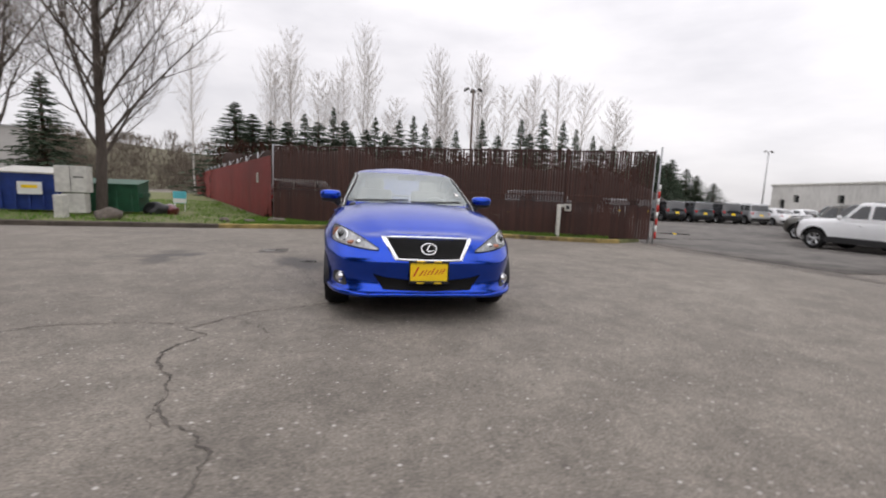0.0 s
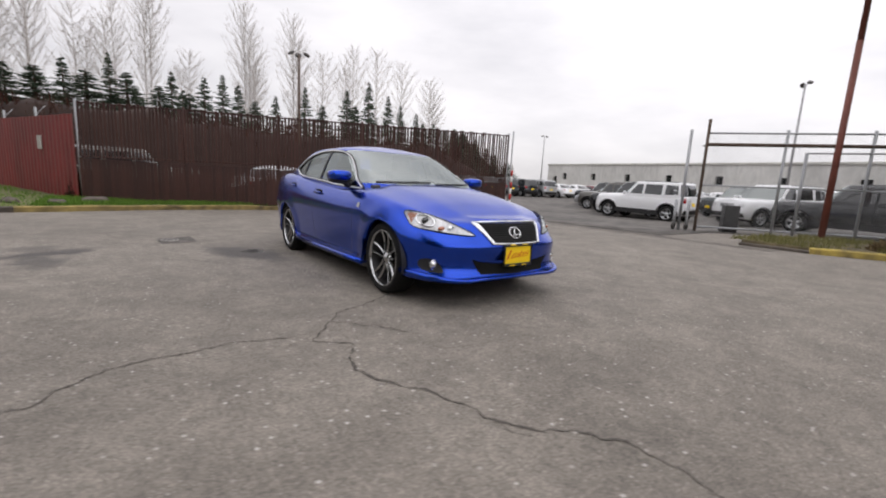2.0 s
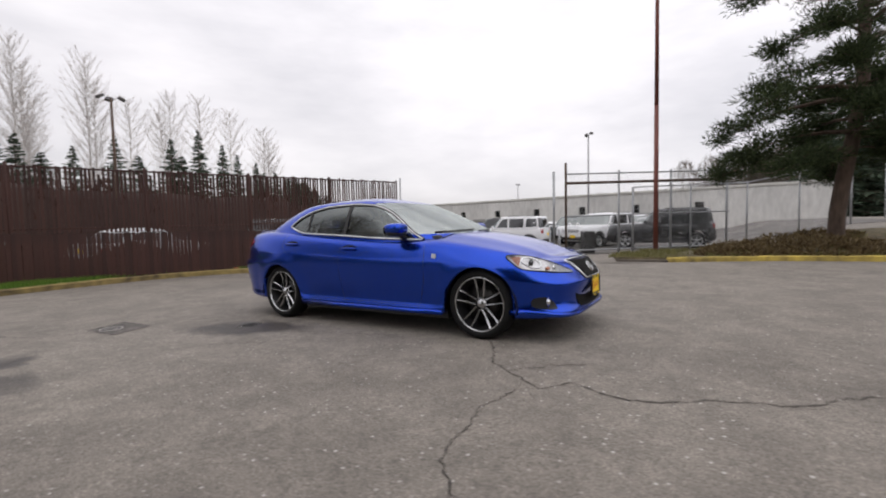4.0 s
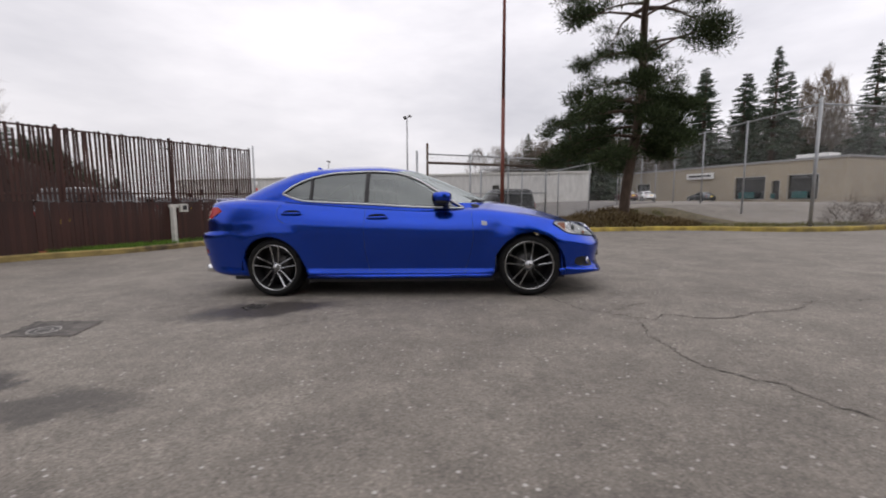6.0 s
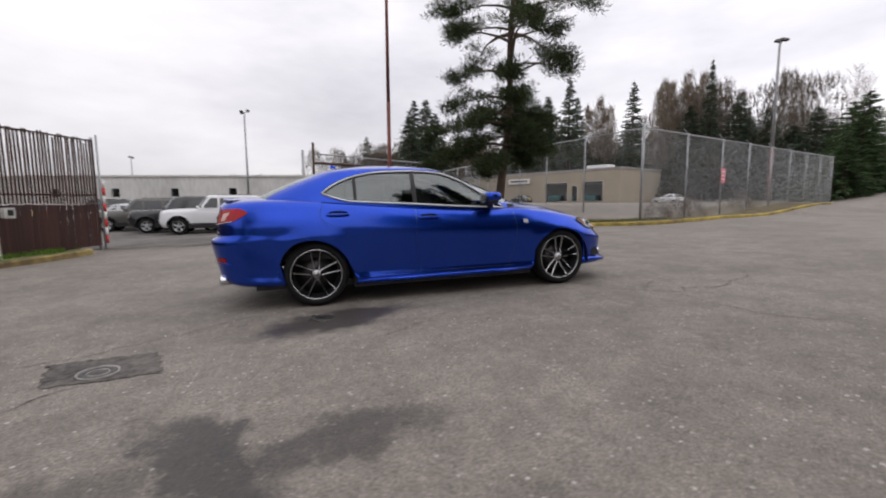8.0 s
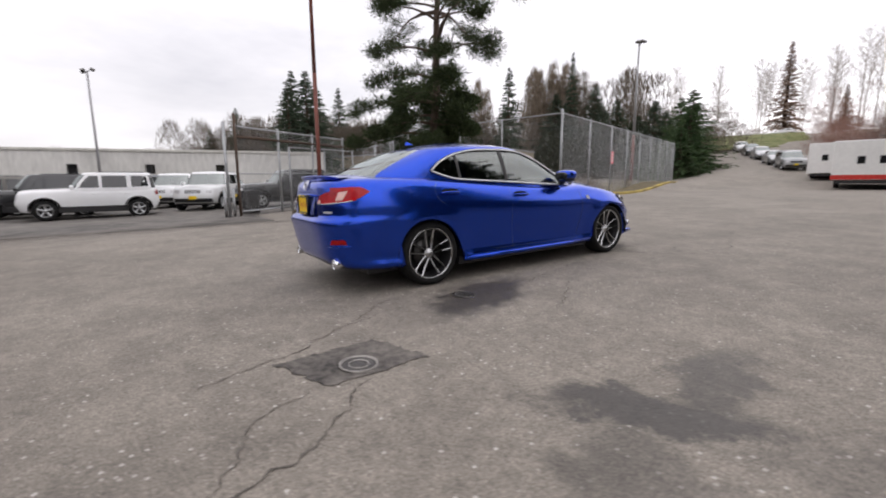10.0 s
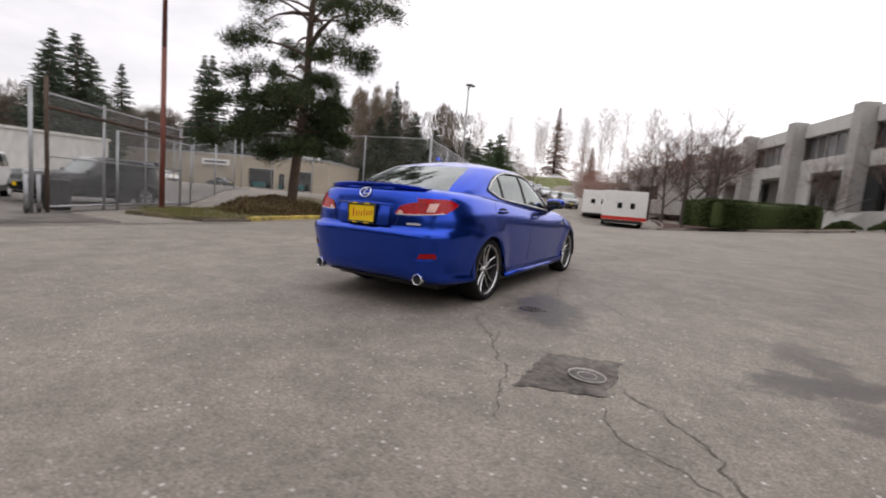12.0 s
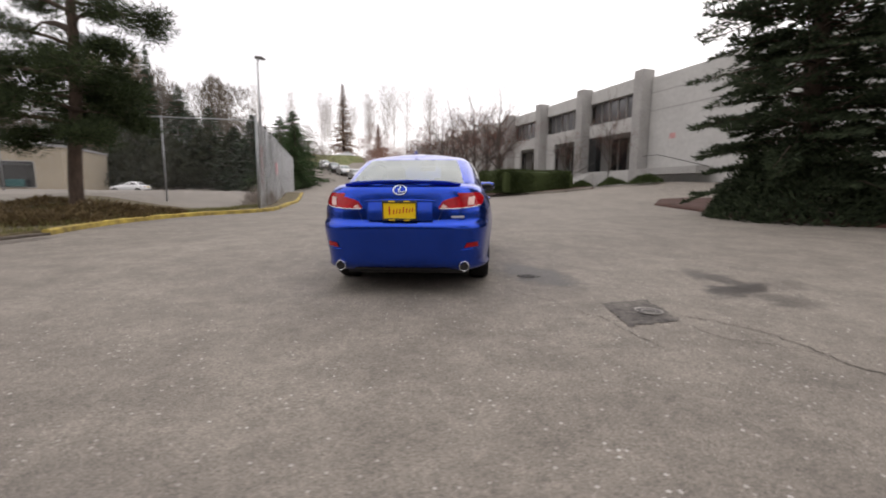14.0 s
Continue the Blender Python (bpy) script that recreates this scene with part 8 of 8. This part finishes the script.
brush("brown_woods", row(36, 102, 52, 97, 18, 4, 7, 4, 3.0, 4) + row(40, 98, 17, 93, -4, 5, 8, 4, 4.0, 24) + row(70, 93, -4, 84, -40, 9, 14, 6, 4.6, 25), WOODS, "brown leafless woods beyond the warehouse", 1100, 0.8, 0.08, 5)
brush("brown_woods", row(100, 104, -30, 48, -78, 9, 17, 5, 4.6, 6), WOODS, "brown leafless woods behind the tan shop", 560, 1.0, 0.09, 7)
brush("brown_woods", row(60, 52, -78, 26, -64, 4, 8, 3, 3.6, 51), WOODS, "brown leafless woods along the road", 420, 0.8, 0.05, 52)
brush("brown_woods", row(5, 73, -54, 70, -56, 20, 23, 1.2, 2.4, 71) + row(12, 61, -60, 59, -68, 16, 20, 1.5, 2.6, 72), TWIG_BROWN, "tall tan leafless trees behind the tan shop", 900, 0.9, 0.07, 73, 0.9)
brush("dark_undergrowth", row(60, 78, -44, 34, -60, 3.5, 9.5, 2.5, 3.2, 31), IVY, "dark evergreen undergrowth behind the tan shop", 900, 0.8, 0.3, 32, 0.5)
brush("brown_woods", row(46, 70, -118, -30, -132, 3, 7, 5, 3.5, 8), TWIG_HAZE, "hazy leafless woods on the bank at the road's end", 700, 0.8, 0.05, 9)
brush("red_brush", row(34, 9.5, -62, 22, -88, 4.0, 7.5, 2.5, 3.0, 61) + row(22, 4, -60, 12, -92, 5.0, 8.0, 3.0, 3.0, 62), RED_BRUSH, "reddish leafless brush along the road", 620, 0.6, 0.05, 63, 0.8)
brush("brown_woods", row(50, -60, -115, -110, 30, 8, 14, 6, 4, 10), WOODS, "brown leafless woods behind the yard", 110, 1.8, 0.14, 11)
for i, (x, y, sx, sz) in enumerate(((-11.4, 42.4, 2.0, 0.86), (-7.9, 41.9, 1.9, 0.80), (-4.8, 41.2, 1.9, 0.82), (-2.2, 40.7, 1.6, 0.84), (0.0, 40.3, 1.5, 0.76), (2.2, 40.0, 1.3, 0.74), (7.4, 39.4, 1.2, 0.74), (13.4, 38.2, 1.1, 0.78), (16.6, 37.6, 1.2, 0.82), (24.4, 36.8, 1.1, 0.72))):
    plant("distant_fir", "low broad dark conifer beyond the fence", "tree", firs[i % 3], (BARK, NEEDLE_FAR_HAZE), (x, y), (sx, sz), 1.7 * i, "distant conifers")
q = random.Random(4)
for i in range(3, 9):
    k = i / 8
    x, y = 95 - 8 * k + q.uniform(-4, 4), 16 - 50 * k + q.uniform(-3, 3)
    plant("distant_fir", "dark conifer on the far skyline", "tree", firs[i % 3], (BARK, NEEDLE_FAR_HAZE), (x, y), (1.4, q.uniform(0.8, 1.45)), q.uniform(0, 6), "skyline conifers")


def leaf_box(name, outline_fn, n, leaf, mat_k, label, category, seed, width=0.6, core=None, core_mat=None):
    """A bush: a solid dark core with leaves scattered over its skin."""
    rnd_ = random.Random(seed)
    verts, faces = [], []
    for _ in range(n):
        p, d = outline_fn(rnd_)
        tri_leaf(verts, faces, p, (d + rand_dir(rnd_) * 0.9).normalized(), leaf * rnd_.uniform(0.6, 1.4), rnd_, width)
    t = thing(name, label, category)
    if core is not None:
        part("core", core, core_mat or HEDGE, t)
    tagged(part("foliage", (verts, faces), mat_k, t), kind="stuff")
    return t


hz = ground_z(-4.5, -27.4) + 0.05
HC, HX, HY, HZ = Vector((-4.5, -27.4, 0)), 3.1, 2.4, 1.6
HA = math.atan2(-0.9165, 0.4) + math.pi / 2


def hedge_skin(r):
    a = r.uniform(0, 6.283)
    c, s = math.cos(a), math.sin(a)
    ex, ey = math.copysign(abs(c) ** 0.45, c), math.copysign(abs(s) ** 0.45, s)
    u = r.random()
    if r.random() < 0.4:
        k = math.sqrt(r.random())
        l, d = Vector((ex * HX * k, ey * HY * k, HZ)), Vector((0, 0, 1))
    else:
        l, d = Vector((ex * HX, ey * HY, HZ * u)), Vector((ex, ey, 0.2)).normalized()
    rot = Matrix.Rotation(HA, 3, "Z")
    return rot @ l + HC + Vector((0, 0, hz)), rot @ d


hc = box(HX * 1.86, HY * 1.86, HZ - 0.05, (0, 0, 0), 0.25)
bmesh.ops.rotate(hc, cent=(0, 0, 0), matrix=Matrix.Rotation(HA, 3, "Z"), verts=hc.verts)
bmesh.ops.translate(hc, vec=(HC.x, HC.y, hz), verts=hc.verts)
leaf_box("hedge", hedge_skin, 15000, 0.13, HEDGE, "clipped dark green hedge on the mulched island", "hedge", 5, 0.6, hc, HEDGE)


def mound(cx, cy, rx, ry, h, lift=0.1):
    def skin(r):
        a, k = r.uniform(0, 6.283), math.sqrt(r.random())
        x, y = cx + rx * k * math.cos(a), cy + ry * k * math.sin(a)
        z = h * (1 - k * k) * (0.55 + 0.45 * noise.noise((x * 1.3, y * 1.3, 0)) + 0.3)
        return Vector((x, y, ground_z(x, y) + lift + z * r.uniform(0.4, 1.0))), Vector((math.cos(a) * k, math.sin(a) * k, 0.8)).normalized()
    return skin


for i, (x, y, rx, ry, h, n) in enumerate(((10.3, -3.9, 1.2, 1.0, 0.75, 2600), (10.3, -5.6, 1.1, 1.3, 0.8, 3000), (9.8, -7.1, 0.8, 0.8, 0.45, 1800), (12.4, -5.2, 0.9, 1.4, 0.7, 2000))):
    leaf_box("low_shrub", mound(x, y, rx * 1.15, ry * 1.15, h * 0.6), n, 0.12, SHRUB, "low brown-green ground shrub under the pine", "shrub", 60 + i, 0.35)
for i, (x, y) in enumerate(((9.1, -13.0), (9.7, -14.4), (8.7, -11.6), (11.6, -19.5))):
    leaf_box("dry_bush", mound(x, y, 0.5, 0.5, 1.0), 420, 0.35, TWIG, "leafless twiggy bush at the fence foot", "shrub", 70 + i, 0.04)
for i, (x, y, r, h) in enumerate(((-11.4, -28.5, 1.0, 0.6), (-12.8, -25.5, 1.1, 0.7), (-10.0, -32.5, 0.9, 0.6), (-8.6, -38.0, 0.9, 0.6))):
    leaf_box("evergreen_shrub", mound(x, y, r, r, h), 1500, 0.16, HEDGE, "round evergreen shrub before the office block", "shrub", 80 + i, 0.5)
leaf_box("hedge_row", mound(-16.5, -9.0, 2.5, 3.0, 1.6, 0.0), 4000, 0.2, NEEDLE_DK, "dark evergreen shrubs beneath the firs", "shrub", 95, 0.35)
for i, (x, y, rx, ry, h, n) in enumerate(((-10.1, -6.9, 2.3, 2.4, 3.2, 12000), (-12.6, -5.0, 2.2, 2.0, 3.0, 7000))):
    leaf_box("evergreen_shrub", mound(x, y, rx, ry, h, 0.0), n, 0.17, NEEDLE_DK, "dense dark evergreen growth at the foot of the fir", "shrub", 96 + i, 0.35)


def grass_patch(name, test, box_, n, seed, size, label, mat_k=None):
    rnd_ = random.Random(seed)
    verts, faces = [], []
    x0, y0, x1, y1 = box_
    while len(faces) < n:
        x, y = rnd_.uniform(x0, x1), rnd_.uniform(y0, y1)
        if not test(x, y) or noise.noise((x * 0.9, y * 0.9, 3)) < -0.25 + rnd_.random() * 0.2:
            continue
        d = Vector((rnd_.uniform(-0.4, 0.4), rnd_.uniform(-0.4, 0.4), 1)).normalized()
        tri_leaf(verts, faces, Vector((x, y, ground_z(x, y) + 0.10)), d, size * rnd_.uniform(0.5, 1.4), rnd_, 0.16)
    return tagged(solid(name, (verts, faces), mat_k or GRASS, label, "grass"), kind="stuff")


NORTH_LINE = [(p.x, p.y) for p in along(NORTH, 0.4)]


def kerb_y(x):
    return lerp_table(NORTH_LINE, x)


def fence_y(x):
    return FENCE_A.y + (FENCE_B.y - FENCE_A.y) * (x - FENCE_A.x) / (FENCE_B.x - FENCE_A.x)


grass_patch("grass", lambda x, y: kerb_y(x) + 0.2 < y < fence_y(x) + 0.1 and x < 7.6, (-4.4, 7.3, 7.8, 11.5), 16000, 1, 0.10, "uneven green grass below the slatted fence")
grass_patch("grass", lambda x, y: y > kerb_y(x) + 0.2 and (x < -3.9 - (y - 11.2) * 0.40), (-20, 5.5, -3.6, 26), 24000, 2, 0.10, "green lawn grass beside the red fence")
grass_patch("grass", lambda x, y: x > lerp_table(sorted([(-b, a) for a, b in EAST[2:]]), -y) + 0.2 and x < (12.5 if y > -7.5 else 9.6) and y < -0.6, (8.3, -12, 12.5, -0.6), 11000, 3, 0.10, "rough dry grass round the pine bed", DRY_GRASS)
